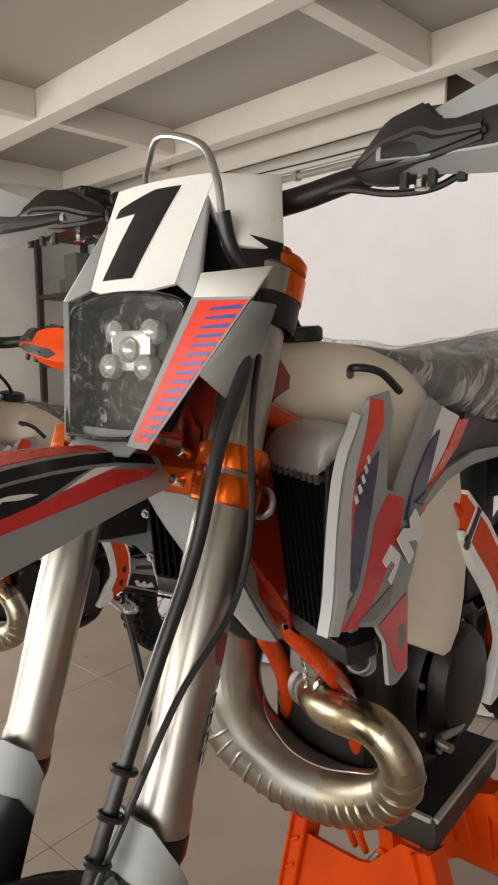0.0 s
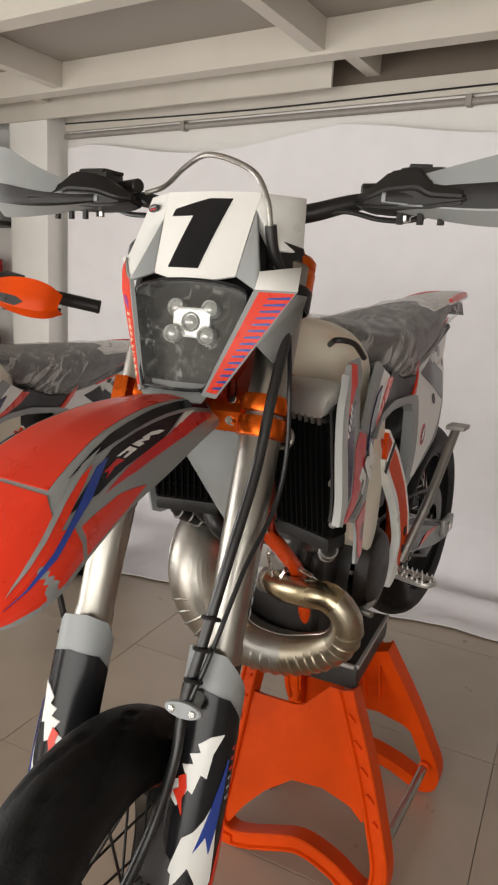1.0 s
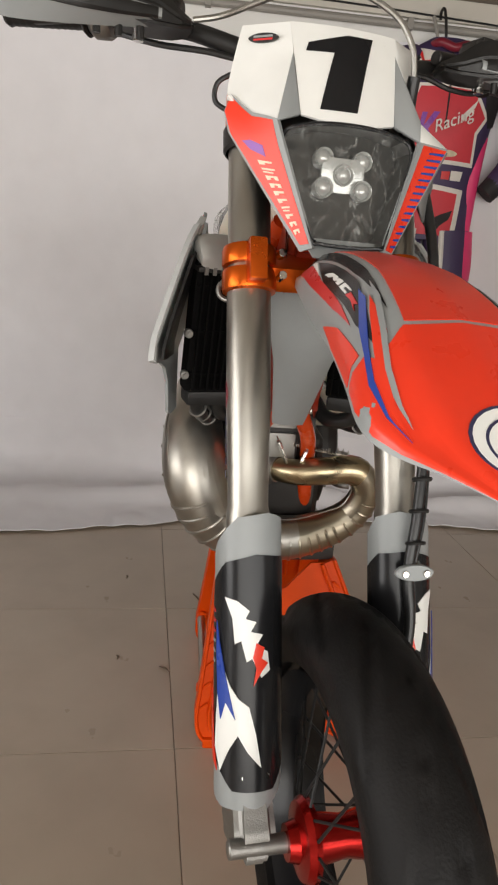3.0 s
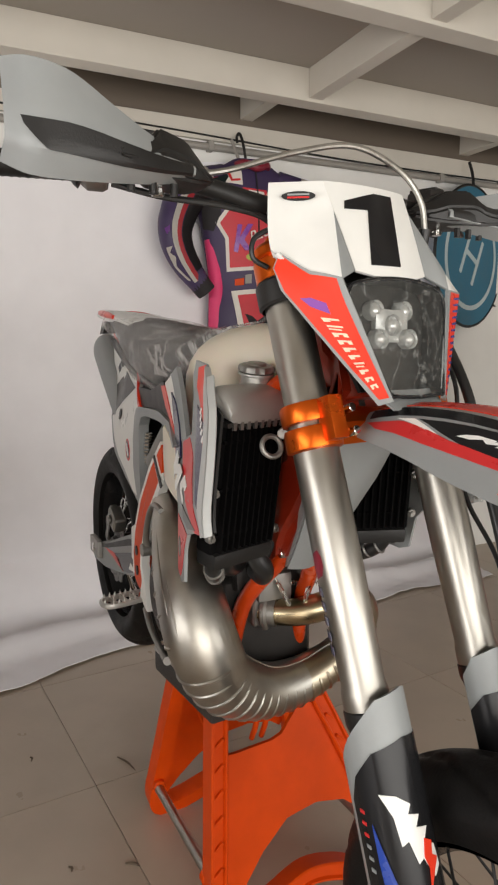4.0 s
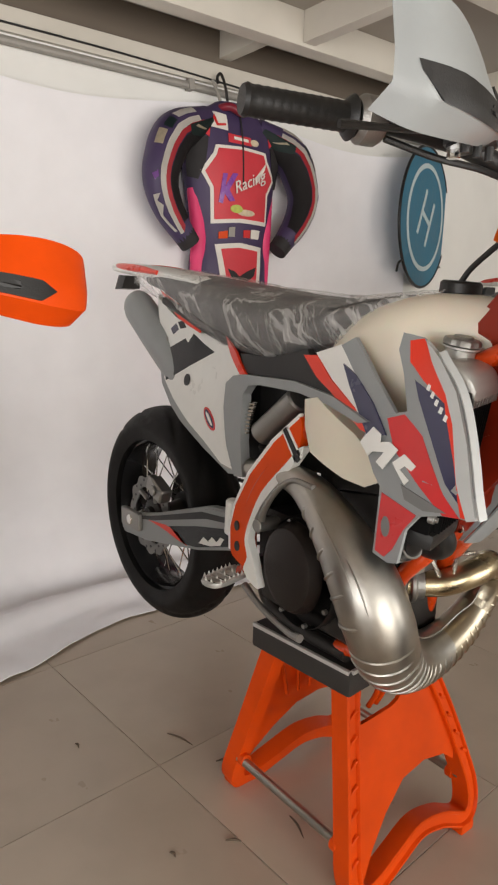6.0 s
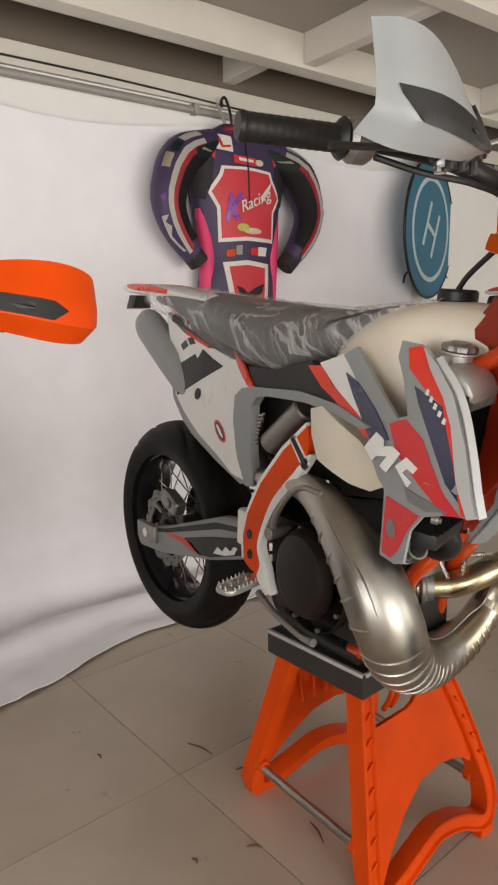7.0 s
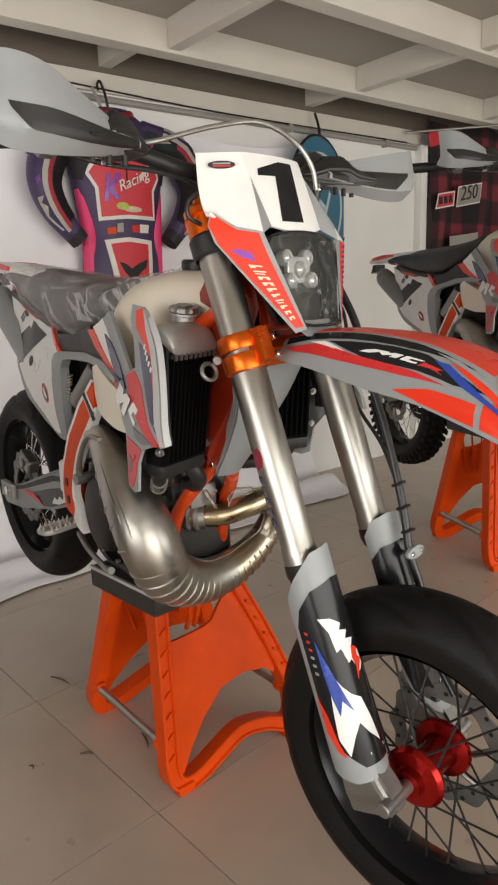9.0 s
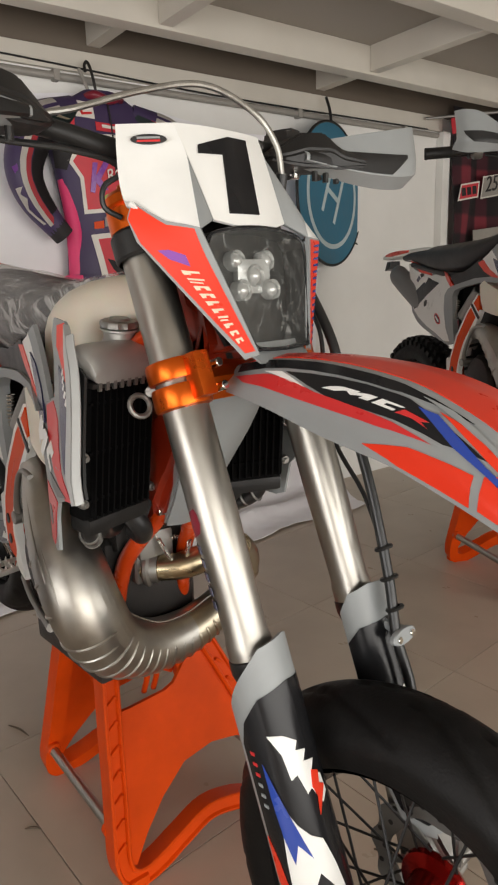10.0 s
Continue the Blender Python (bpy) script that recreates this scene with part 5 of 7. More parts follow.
    red_band = [(-0.445, 1.075), (-0.403, 1.078), (-0.363, 1.042), (-0.286, 1.005), (-0.24, 0.97), (-0.266, 0.973), (-0.345, 1.013), (-0.401, 1.039)]
    white_band = [(-0.408, 1.082), (-0.333, 1.102), (-0.279, 1.043), (-0.218, 1.005), (-0.24, 0.97), (-0.286, 1.005), (-0.359, 1.042)]
    grey_band = [(-0.333, 1.1), (-0.298, 1.115), (-0.235, 1.054), (-0.18, 1.01), (-0.218, 1.003), (-0.279, 1.045)]
    both_sides("shroud_rear", white_band, lambda x: body_side(x) + 0.001, WHITE, bike, 0.006, 0.0, "white rear shroud panel", lean=True)
    both_sides("shroud_stripe", red_band, lambda x: body_side(x) + 0.002, RED, bike, 0.005, 0.0, lean=True)
    both_sides("shroud_edge", grey_band, lambda x: body_side(x) + 0.0015, GREY, bike, 0.008, 0.0, lean=True)
    wedge = [(-0.323, 1.071), (-0.288, 1.057), (-0.234, 1.017), (-0.195, 0.977), (-0.242, 0.968), (-0.265, 0.993), (-0.3, 1.035)]
    both_sides("shroud_wedge", wedge, lambda x: body_side(x) + 0.004, NAVY, bike, 0.003, 0.0, lean=True)
    for i, o in enumerate(srd):
        sgn = -1 if i == 0 else 1

        def fn(a, b, sgn=sgn):
            x = a if sgn < 0 else -a
            k = shroud_lean(x, b)
            return (x - 0.35 * k, sgn * (body_side(x) - k), b)

        def dec(n, poly, material, lift=0.0012, o=o, fn=fn, sgn=sgn):
            part(n, skin([(x if sgn < 0 else -x, z) for x, z in poly], fn, 0.001, lift, 0.04), material, o)
        dec("red_flash", [(-0.175, 1.117), (-0.149, 1.121), (-0.127, 1.098), (-0.104, 1.067), (-0.08, 1.044), (-0.092, 1.039), (-0.136, 1.062), (-0.169, 1.087)], RED)
        dec("dark_flash", [(-0.154, 1.062), (-0.092, 1.039), (-0.071, 1.012), (-0.054, 0.965), (-0.043, 0.917), (-0.068, 0.937), (-0.108, 0.994), (-0.141, 1.037)], NAVY)
        dec("red_flash", [(-0.199, 1.001), (-0.164, 1.012), (-0.122, 0.989), (-0.067, 0.92), (-0.038, 0.897), (-0.066, 0.893), (-0.119, 0.926), (-0.175, 0.96)], DEEPRED)
        dec("red_flash", [(-0.052, 0.953), (-0.038, 0.942), (-0.024, 0.900), (-0.034, 0.899)], RED)
        dec("red_edge", [(-0.100, 1.066), (-0.072, 1.036), (-0.050, 0.975), (-0.024, 0.904), (-0.036, 0.899), (-0.057, 0.962), (-0.084, 1.022)], RED, 0.0016)
        dec("red_fin", [(-0.192, 0.891), (-0.147, 0.884), (-0.114, 0.879), (-0.139, 0.849), (-0.16, 0.812), (-0.177, 0.794), (-0.199, 0.797), (-0.196, 0.852)], DEEPRED)
        dec("dark_strip", [(-0.150, 0.915), (-0.09, 0.905), (-0.06, 0.898), (-0.10, 0.89), (-0.14, 0.895)], DKGREY, 0.0018)
        dec("round_sticker", oval(-0.178, 0.842, 0.010, 0.016, 18), DKGREY, 0.002)
        dec("lettering_bar", [(-0.256, 0.955), (-0.225, 0.984), (-0.204, 0.976), (-0.203, 0.965), (-0.182, 0.969), (-0.162, 0.961), (-0.19, 0.928), (-0.208, 0.934), (-0.192, 0.952), (-0.22, 0.947), (-0.231, 0.938)], WHITE, 0.0048)
        dec("lettering_bar", [(-0.173, 0.941), (-0.15, 0.958), (-0.123, 0.947), (-0.131, 0.938), (-0.146, 0.942), (-0.155, 0.935), (-0.133, 0.925), (-0.142, 0.916)], WHITE, 0.0024)
        for k in range(5):
            dec("lettering_bar", [(-0.128 + 0.010 * k, 1.052 - 0.009 * k), (-0.122 + 0.010 * k, 1.050 - 0.009 * k), (-0.120 + 0.010 * k, 1.058 - 0.009 * k), (-0.125 + 0.010 * k, 1.060 - 0.009 * k)], WHITE, 0.0024)
    blade = [(-0.142, 1.119), (-0.107, 1.095), (-0.071, 1.056), (-0.040, 0.993), (-0.010, 0.903), (-0.024, 0.898), (-0.047, 0.943), (-0.068, 1.013), (-0.088, 1.05), (-0.123, 1.09)]
    both_sides("shroud_blade", blade, lambda x: body_side(x) + 0.001, PALEGREY, bike, 0.010, 0.0040, "pale grey front edge of the shroud", 0.03, True)
    for s in (-1, 1):
        lip_run = smooth_path([(-0.118, 1.102), (-0.071, 1.056), (-0.040, 0.993), (-0.010, 0.903)], 6)

        def lip(u, v, s=s, lip_run=lip_run):
            f = u * (len(lip_run) - 1)
            i = min(int(f), len(lip_run) - 2)
            x, z = lip_run[i] + (lip_run[i + 1] - lip_run[i]) * (f - i)
            k = shroud_lean(x, z)
            y = body_side(x) + 0.004 - k - 0.009 * v
            return Vector((float(x) - 0.35 * k + 0.005 * v + 0.004, s * y, float(z) + 0.003 * v))
        P("shroud_lip", grid(lip, 16, 4, 0.004 * s), PALEGREY, "pale grey turned-in front edge of the shroud")
    inner = [(-0.125, 1.075), (-0.06, 1.055), (-0.04, 0.985), (-0.016, 0.905), (-0.06, 0.90), (-0.12, 0.90)]
    both_sides("shroud_lining", inner, lambda x: body_side(x) - 0.012, BLACK, bike, 0.004, 0.0, lean=True)

    # --- engine ---
    P("cylinder_barrel", joined(box(-0.300, -0.266, -0.040, 0.040, 0.640, 0.760, 0.010, 3), box(-0.276, -0.256, -0.034, 0.034, 0.690, 0.74, 0.006)), CASTALU, "aluminium cylinder front")
    P("crankcase", joined(box(-0.62, -0.285, -0.098, 0.098, 0.525, 0.735, 0.03, 3), box(-0.66, -0.56, -0.07, 0.07, 0.58, 0.72, 0.02)), DARKMETAL, "dark cast engine case")
    cyl = joined(box(-0.075, 0.075, -0.075, 0.075, 0, 0.13, 0.02), box(-0.08, 0.08, -0.08, 0.08, 0.128, 0.185, 0.025), rod((0, 0, 0.18), (0, 0, 0.215), 0.012, 10))
    P("cylinder", moved(cyl, Matrix.Translation((-0.335, 0, 0.70)) @ Matrix.Rotation(math.radians(-8), 4, "Y")), DARKMETAL, "black engine cylinder and head")
    for s in (-1, 1):
        cov = lathe([(0, 0.030), (0.060, 0.030), (0.074, 0.025), (0.082, 0.012), (0.085, 0), (0, 0)], 36)
        P("clutch_cover" if s < 0 else "ignition_cover", moved(cov, Matrix.Translation((-0.470, s * 0.125, 0.655)) @ Matrix.Rotation(math.radians(90 if s < 0 else -90), 4, "X") @ Matrix.Diagonal((0.92, 1.12, 1, 1))), BROWNCASE, "bronze black clutch cover" if s < 0 else "")
        P("cover_flange", moved(lathe([(0.098, 0.026), (0.100, 0.02), (0.100, 0), (0, 0), (0, 0.026)], 36), Matrix.Translation((-0.462, s * 0.098, 0.645)) @ Matrix.Rotation(math.radians(90 if s < 0 else -90), 4, "X") @ Matrix.Diagonal((1, 1.15, 1, 1))), DARKMETAL)
        for k in range(8):
            a = k * math.pi / 4 + 0.3
            P("cover_bolt", rod((-0.462 + 0.092 * math.cos(a), s * 0.122, 0.645 + 0.105 * math.sin(a)), (-0.462 + 0.092 * math.cos(a), s * 0.130, 0.645 + 0.105 * math.sin(a)), 0.005, 8), CASTALU)
    P("kick_starter", joined(tube([(-0.548, -0.150, 0.725), (-0.535, -0.158, 0.755), (-0.500, -0.164, 0.80), (-0.465, -0.168, 0.832), (-0.43, -0.170, 0.848), (-0.375, -0.175, 0.848)], [0.009, 0.007, 0.006, 0.006, 0.0065, 0.007], 10, flat=0.8), rod((-0.548, -0.11, 0.725), (-0.548, -0.165, 0.725), 0.014, 12, 0.002)), CASTALU, "aluminium kick starter lever")
    P("carburettor", joined(box(-0.50, -0.42, -0.045, 0.045, 0.76, 0.86, 0.015), rod((-0.42, 0, 0.81), (-0.36, 0, 0.80), 0.03, 16)), DARKMETAL)
    P("shock_reservoir", rod((-0.615, -0.105, 0.895), (-0.505, -0.100, 0.985), 0.027, 22, 0.004), CASTALU, "dull aluminium shock reservoir")
    P("shock_spring", tube([(-0.60 + 0.035 * math.sin(k * 0.9) - 0.006 * k * 0.35, -0.055 + 0.035 * math.cos(k * 0.9), 0.93 - 0.0062 * k) for k in range(44)], 0.0055, 8, 3), BLACK)
    P("shock_body", rod((-0.59, -0.055, 0.95), (-0.675, -0.055, 0.66), 0.021, 16), CASTALU)
    for k in range(9):
        P("hose_spring", moved(wire_ring(0.009, 0.0022, 12, 6), Matrix.Translation((-0.652 + 0.003 * k, -0.118, 0.895 + 0.008 * k))), CHROME)
    # frame guards
    fg = [(-0.450, 0.963), (-0.444, 0.909), (-0.490, 0.857), (-0.551, 0.794), (-0.588, 0.728), (-0.604, 0.677), (-0.592, 0.642), (-0.600, 0.618), (-0.630, 0.622), (-0.654, 0.640), (-0.656, 0.690), (-0.639, 0.744), (-0.592, 0.823), (-0.518, 0.904)]
    both_sides("frame_guard", rounded(fg), lambda x: 0.151, ORANGE, bike, 0.022, 0.0, "orange frame guard with white edges", 0.05)
    gw = [(-0.442, 0.905), (-0.434, 0.900), (-0.478, 0.846), (-0.540, 0.780), (-0.575, 0.722), (-0.590, 0.680), (-0.572, 0.646), (-0.560, 0.610), (-0.552, 0.585), (-0.582, 0.592), (-0.604, 0.612), (-0.592, 0.642), (-0.602, 0.678), (-0.586, 0.728), (-0.549, 0.796), (-0.488, 0.859)]
    both_sides("guard_edge", rounded(gw, 3), lambda x: 0.1525, WHITE, bike, 0.018, 0.0)
    stripe1 = [(-0.494, 0.928), (-0.478, 0.940), (-0.434, 0.888), (-0.452, 0.872)]
    both_sides("guard_stripe", stripe1, lambda x: 0.1525, WHITE, bike, 0.003, 0.0)
    stripe2 = [(-0.490, 0.931), (-0.482, 0.937), (-0.438, 0.884), (-0.447, 0.876)]
    both_sides("guard_stripe", stripe2, lambda x: 0.1540, BLACK, bike, 0.003, 0.0)
    edge = [(-0.446, 0.968), (-0.520, 0.909), (-0.596, 0.826), (-0.643, 0.746), (-0.660, 0.690), (-0.658, 0.640), (-0.653, 0.640), (-0.655, 0.690), (-0.638, 0.744), (-0.590, 0.822), (-0.516, 0.903), (-0.448, 0.958)]
    both_sides("guard_edge", edge, lambda x: 0.1525, WHITE, bike, 0.012, 0.0)
    for x, z in ((-0.630, 0.700), (-0.628, 0.655)):
        both_sides("guard_hole", oval(x, z, 0.008, 0.011, 14), lambda x: 0.1535, BLACK, bike, 0.003, 0.0)
    for s in (-1, 1):
        ring = [(-0.020, 0.004, 0.0), (-0.024, 0.03, 0.0), (-0.024, 0.085, 0.0), (-0.014, 0.108, 0.0), (0.014, 0.108, 0.0), (0.024, 0.085, 0.0), (0.024, 0.03, 0.0), (0.020, 0.004, 0.0)]
        teeth = [tube(ring, 0.0048, 8, 4, flat=1.4), box(-0.020, 0.020, -0.006, 0.016, -0.010, 0.004, 0.003)]
        for k in range(7):
            for x in (-0.0235, 0.0235):
                teeth.append(moved(lathe([(0, 0.011), (0.0042, 0), (0, 0)], 6), Matrix.Translation((x, 0.018 + 0.013 * k, 0.004))))
        for x in (-0.008, 0.008):
            teeth.append(moved(lathe([(0, 0.011), (0.0042, 0), (0, 0)], 6), Matrix.Translation((x, 0.1085, 0.004))))
        for k in range(3):
            teeth.append(box(-0.022, 0.022, 0.034 + 0.024 * k, 0.038 + 0.024 * k, -0.005, 0.005))
            teeth.append(moved(lathe([(0, 0.010), (0.004, 0), (0, 0)], 6), Matrix.Translation((0, 0.036 + 0.024 * k, 0.004))))
        pm = Matrix.Translation((-0.640, s * 0.125, 0.592)) @ Matrix.Rotation(math.radians(-12 * s), 4, "Z")
        bmp = joined(*teeth)
        if s < 0:
            bmesh.ops.scale(bmp, vec=(1, -1, 1), verts=bmp.verts)
            bmesh.ops.reverse_faces(bmp, faces=bmp.faces)
        peg = P("foot_peg", moved(bmp, pm), PALECAST, "toothed aluminium foot peg")
        P("peg_bracket", tube([(-0.60, s * 0.115, 0.62), (-0.61, s * 0.13, 0.605), (-0.635, s * 0.135, 0.59)], 0.014, 10), ORANGE_FRAME, parent=peg)
    P("brake_pedal", tube([(-0.62, -0.135, 0.565), (-0.55, -0.145, 0.545), (-0.46, -0.150, 0.530), (-0.415, -0.155, 0.535)], [0.008, 0.007, 0.007, 0.009], 10), CASTALU)
    P("gear_lever", tube([(-0.52, 0.135, 0.60), (-0.45, 0.15, 0.59), (-0.38, 0.155, 0.60), (-0.37, 0.18, 0.60)], 0.007, 10), CASTALU)
    P("side_stand", joined(tube([(-0.625, 0.150, 0.625), (-0.70, 0.180, 0.765), (-0.80, 0.200, 0.925)], 0.011, 12), box(-0.835, -0.775, 0.180, 0.225, 0.925, 0.936, 0.004)), CASTALU, "folded aluminium side stand") if raised else P("side_stand", joined(tube([(-0.640, 0.150, 0.605), (-0.66, 0.24, 0.45), (-0.675, 0.33, 0.27)], 0.011, 12), box(-0.705, -0.645, 0.31, 0.36, 0.262, 0.272, 0.004)), DARKMETAL, "black side stand")

    # --- exhaust ---
    pipe = [(-0.286, -0.020, 0.664), (-0.240, 0.036, 0.668), (-0.221, 0.094, 0.680), (-0.222, 0.148, 0.684), (-0.234, 0.179, 0.645), (-0.249, 0.164, 0.590), (-0.252, 0.118, 0.552), (-0.253, 0.046, 0.526), (-0.246, -0.038, 0.530), (-0.230, -0.115, 0.574), (-0.228, -0.152, 0.646), (-0.258, -0.163, 0.714), (-0.310, -0.163, 0.770), (-0.382, -0.152, 0.817), (-0.480, -0.130, 0.835), (-0.60, -0.115, 0.822), (-0.72, -0.11, 0.815)]
    rads = [0.023, 0.0245, 0.026, 0.0275, 0.029, 0.0325, 0.0375, 0.0435, 0.050, 0.0575, 0.0615, 0.0595, 0.050, 0.038, 0.028, 0.022, 0.019]
    full = smooth_path(np.hstack([np.array(pipe), np.array(rads)[:, None]]), 8)
    welds = [35, 38, 41, 44, 47] + list(range(49, 79, 2)) + [82, 87, 91, 95, 99, 103]
    joints = list(range(24, 40, 2)) + [i for i in welds if 40 < i < 79] + list(range(79, 129))
    loop = [i for i in joints if i <= 55]
    chamber = [i for i in joints if i >= 55]
    ex = P("exhaust_pipe", tube([tuple(full[i][:3]) for i in chamber], [float(full[i][3]) for i in chamber], 40, 1), STEEL, "raw steel two-stroke expansion chamber", angle=9)
    P("pipe_loop", tube([tuple(full[i][:3]) for i in loop], [float(full[i][3]) for i in loop], 40, 1), STRAWSTEEL, "straw tinted first bend of the exhaust", ex, angle=9)
    P("header_pipe", tube([tuple(full[i][:3]) for i in range(0, 28, 2)], [float(full[i][3]) + 0.0008 for i in range(0, 28, 2)], 32, 1), GOLDSTEEL, "heat tinted exhaust header", ex)
    P("header_flange", moved(lathe([(0.0, 0), (0.032, 0), (0.035, 0.003), (0.035, 0.009), (0.029, 0.013), (0.0275, 0.026), (0.0, 0.026)], 26), axis_matrix(full[1][:3], full[4][:3])), CASTALU, "cast exhaust flange", ex)

    def outward(i, bias=0.0):
        """Away from the inside of the bend."""
        d = Vector(full[i + 1][:3] - full[i - 1][:3]).normalized()
        o = Vector(2 * full[i][:3] - full[max(i - 9, 0)][:3] - full[min(i + 9, len(full) - 1)][:3]) if i < 82 else Vector((-0.25, -0.75, -0.60))
        o = o.normalized() + Vector((bias, 0, 0))
        return (o - d * o.dot(d)).normalized(), d
    # welded ribs on the outside of the bend, each a part of a ring
    for i in welds:
        out, d = outward(i, 0.75 if i < 74 else 0.0)
        side = d.cross(out)
        half = 82 if i < 74 else (70 if i < 80 else 44)
        r_ = float(full[i][3])
        arc = []
        for k in range(13):
            f = (k - 6) / 6
            ang = radians(half * f)
            arc.append(tuple(Vector(full[i][:3]) + (out * math.cos(ang) + side * math.sin(ang)) * (r_ - 0.0006 - 0.0012 * abs(f) ** 4)))
        P("weld_bead", tube(arc, [0.0010] + [0.0034] * 11 + [0.0010], 8, 1), STEEL if i > 55 else STRAWSTEEL, parent=ex)
    inside = [tuple(Vector(full[i][:3]) - outward(i)[0] * (float(full[i][3]) - 0.0004)) for i in range(27, 76, 2)]
    P("weld_seam", tube(inside, 0.0021, 8, 2), STEEL, parent=ex)
    for lean, lo, hi in (((0.25, -0.86, 0.35), 78, 106), ((0.52, -0.80, 0.30), 80, 96)):
        seam = [Vector(full[i][:3]) + Vector(lean).normalized() * (float(full[i][3]) - 0.0003) for i in range(lo, hi, 2)]
        P("weld_seam", tube([tuple(p) for p in seam], 0.0018, 6, 2), STEEL, parent=ex)
    for a_, b_ in (((-0.250, -0.004, 0.735), (-0.235, 0.022, 0.676)), ((-0.232, 0.062, 0.742), (-0.222, 0.040, 0.690)), ((-0.262, 0.020, 0.720), (-0.218, 0.120, 0.715))):
        ln = (Vector(b_) - Vector(a_)).length
        coil = tube([(0.0042 * math.cos(k * 1.05), 0.0042 * math.sin(k * 1.05), 0.12 * ln + 0.76 * ln * k / 110) for k in range(111)], 0.0009, 5, 1)
        P("exhaust_spring", moved(joined(coil, rod((0, 0, 0), (0, 0, 0.13 * ln), 0.0012, 6), rod((0, 0, 0.87 * ln), (0, 0, ln), 0.0012, 6)), axis_matrix(a_, b_)), CHROME, parent=ex)
    sil = smooth_path([(0.0, 0.024), (0.06, 0.036), (0.18, 0.044), (0.36, 0.049), (0.53, 0.049), (0.575, 0.046), (0.600, 0.033), (0.605, 0.0)], 4)
    P("silencer", moved(lathe([(max(r, 0), z) for z, r in sil], 32), axis_matrix((-0.760, -0.070, 0.830), (-1.165, -0.058, 1.092)) @ Matrix.Diagonal((1.0, 0.85, 1, 1))), DKGREY if not film else GREY, "grey silencer")

    # --- swingarm ---
    for s in (-1, 1):
        arm = [(-1.245, 0.530), (-1.235, 0.500), (-1.10, 0.512), (-0.843, 0.567), (-0.690, 0.615), (-0.690, 0.705), (-0.80, 0.690), (-1.06, 0.600), (-1.20, 0.562)]
        ab = fine_poly(arm, 5)
        r = bmesh.ops.extrude_face_region(ab, geom=ab.faces[:])
        bmesh.ops.translate(ab, verts=[v for v in r["geom"] if isinstance(v, bmesh.types.BMVert)], vec=(0, 0, 0.030))
        moved(ab, Matrix.Translation((0, 0.0 + (s * 0.115 if s > 0 else -0.085), 0)) @ Matrix.Rotation(math.pi / 2, 4, "X"))
        bmesh.ops.bevel(ab, geom=ab.edges[:], offset=0.005, segments=2, affect="EDGES")
        P("swingarm", ab, GREY, "light grey swingarm")
        fn = (lambda a, b: (a, -0.1152, b)) if s < 0 else (lambda a, b: (-a, 0.1152, b))
        for n, poly, mm in (("swingarm_slot", [(-1.16, 0.560), (-1.05, 0.585), (-0.80, 0.660), (-0.72, 0.672), (-0.72, 0.685), (-0.82, 0.672), (-1.06, 0.594), (-1.16, 0.570)], BLACK), ("swingarm_sticker", [(-0.97, 0.592), (-0.84, 0.630), (-0.71, 0.660), (-0.70, 0.622), (-0.84, 0.576), (-0.90, 0.566)], GLOSSBLACK), ("swingarm_sticker", [(-1.08, 0.578), (-0.99, 0.590), (-0.93, 0.588), (-0.885, 0.566), (-0.93, 0.568), (-1.00, 0.576)], RED), ("lettering_bar", [(-0.83, 0.590), (-0.81, 0.612), (-0.79, 0.606), (-0.775, 0.622), (-0.755, 0.616), (-0.74, 0.632), (-0.725, 0.632), (-0.74, 0.612), (-0.78, 0.598)], WHITE)):
            P(n, skin([(x if s < 0 else -x, z) for x, z in poly], fn, 0.001, 0.0012 if mm is not WHITE else 0.002, 0.2), mm)
        P("axle_block", box(-1.215, -1.115, s * 0.122 - 0.008, s * 0.122 + 0.008, 0.535, 0.585, 0.005), CASTALU)
    P("rear_caliper", moved(joined(box(-0.040, 0.034, -0.098, -0.060, -0.022, 0.022, 0.012, 3), rod((-0.004, -0.098, 0), (-0.004, -0.106, 0), 0.015, 18, 0.003), box(-0.060, -0.030, -0.088, -0.066, -0.030, 0.010, 0.006)), Matrix.Translation((-1.08, 0, 0.655)) @ Matrix.Rotation(math.radians(25), 4, "Y")), CASTALU, "rear brake caliper")
    P("brake_reservoir", rod((-0.672, -0.135, 0.665), (-0.668, -0.135, 0.745), 0.016, 14, 0.004), WHITE, "white plastic brake reservoir")
    P("rear_sprocket", moved(turned_y([(0.055, 0.068), (0.108, 0.068), (0.112, 0.070), (0.112, 0.074), (0.108, 0.076), (0.055, 0.076)], 48), Matrix.Translation((-1.16, 0, rear_z))), DARKMETAL)
    ch = [(-1.16, 0.072, 0.672), (-0.9, 0.072, 0.70), (-0.62, 0.072, 0.69)], [(-1.16, 0.072, 0.448), (-0.9, 0.072, 0.53), (-0.62, 0.072, 0.61)]
    for c_ in ch:
        P("chain", tube(c_, 0.006, 6, 8, flat=0.8), DARKMETAL)
    # tapered guard below the fender, in front of the frame
    gz, gx, gw_ = (0.785, 0.84, 0.91, 0.96, 1.035), (-0.155, -0.11, -0.06, -0.030, 0.006), (0.026, 0.034, 0.045, 0.058, 0.074)

    def guard_front(u, v):
        z = 1.035 - 0.25 * v
        w = float(np.interp(z, gz, gw_))
        return Vector((float(np.interp(z, gz, gx)) - 0.010 * (2 * u - 1) ** 2, w * (2 * u - 1), z))
    flap = P("frame_protector", grid(guard_front, 10, 12, 0.004), GREY, "grey plastic frame protector under the fender")
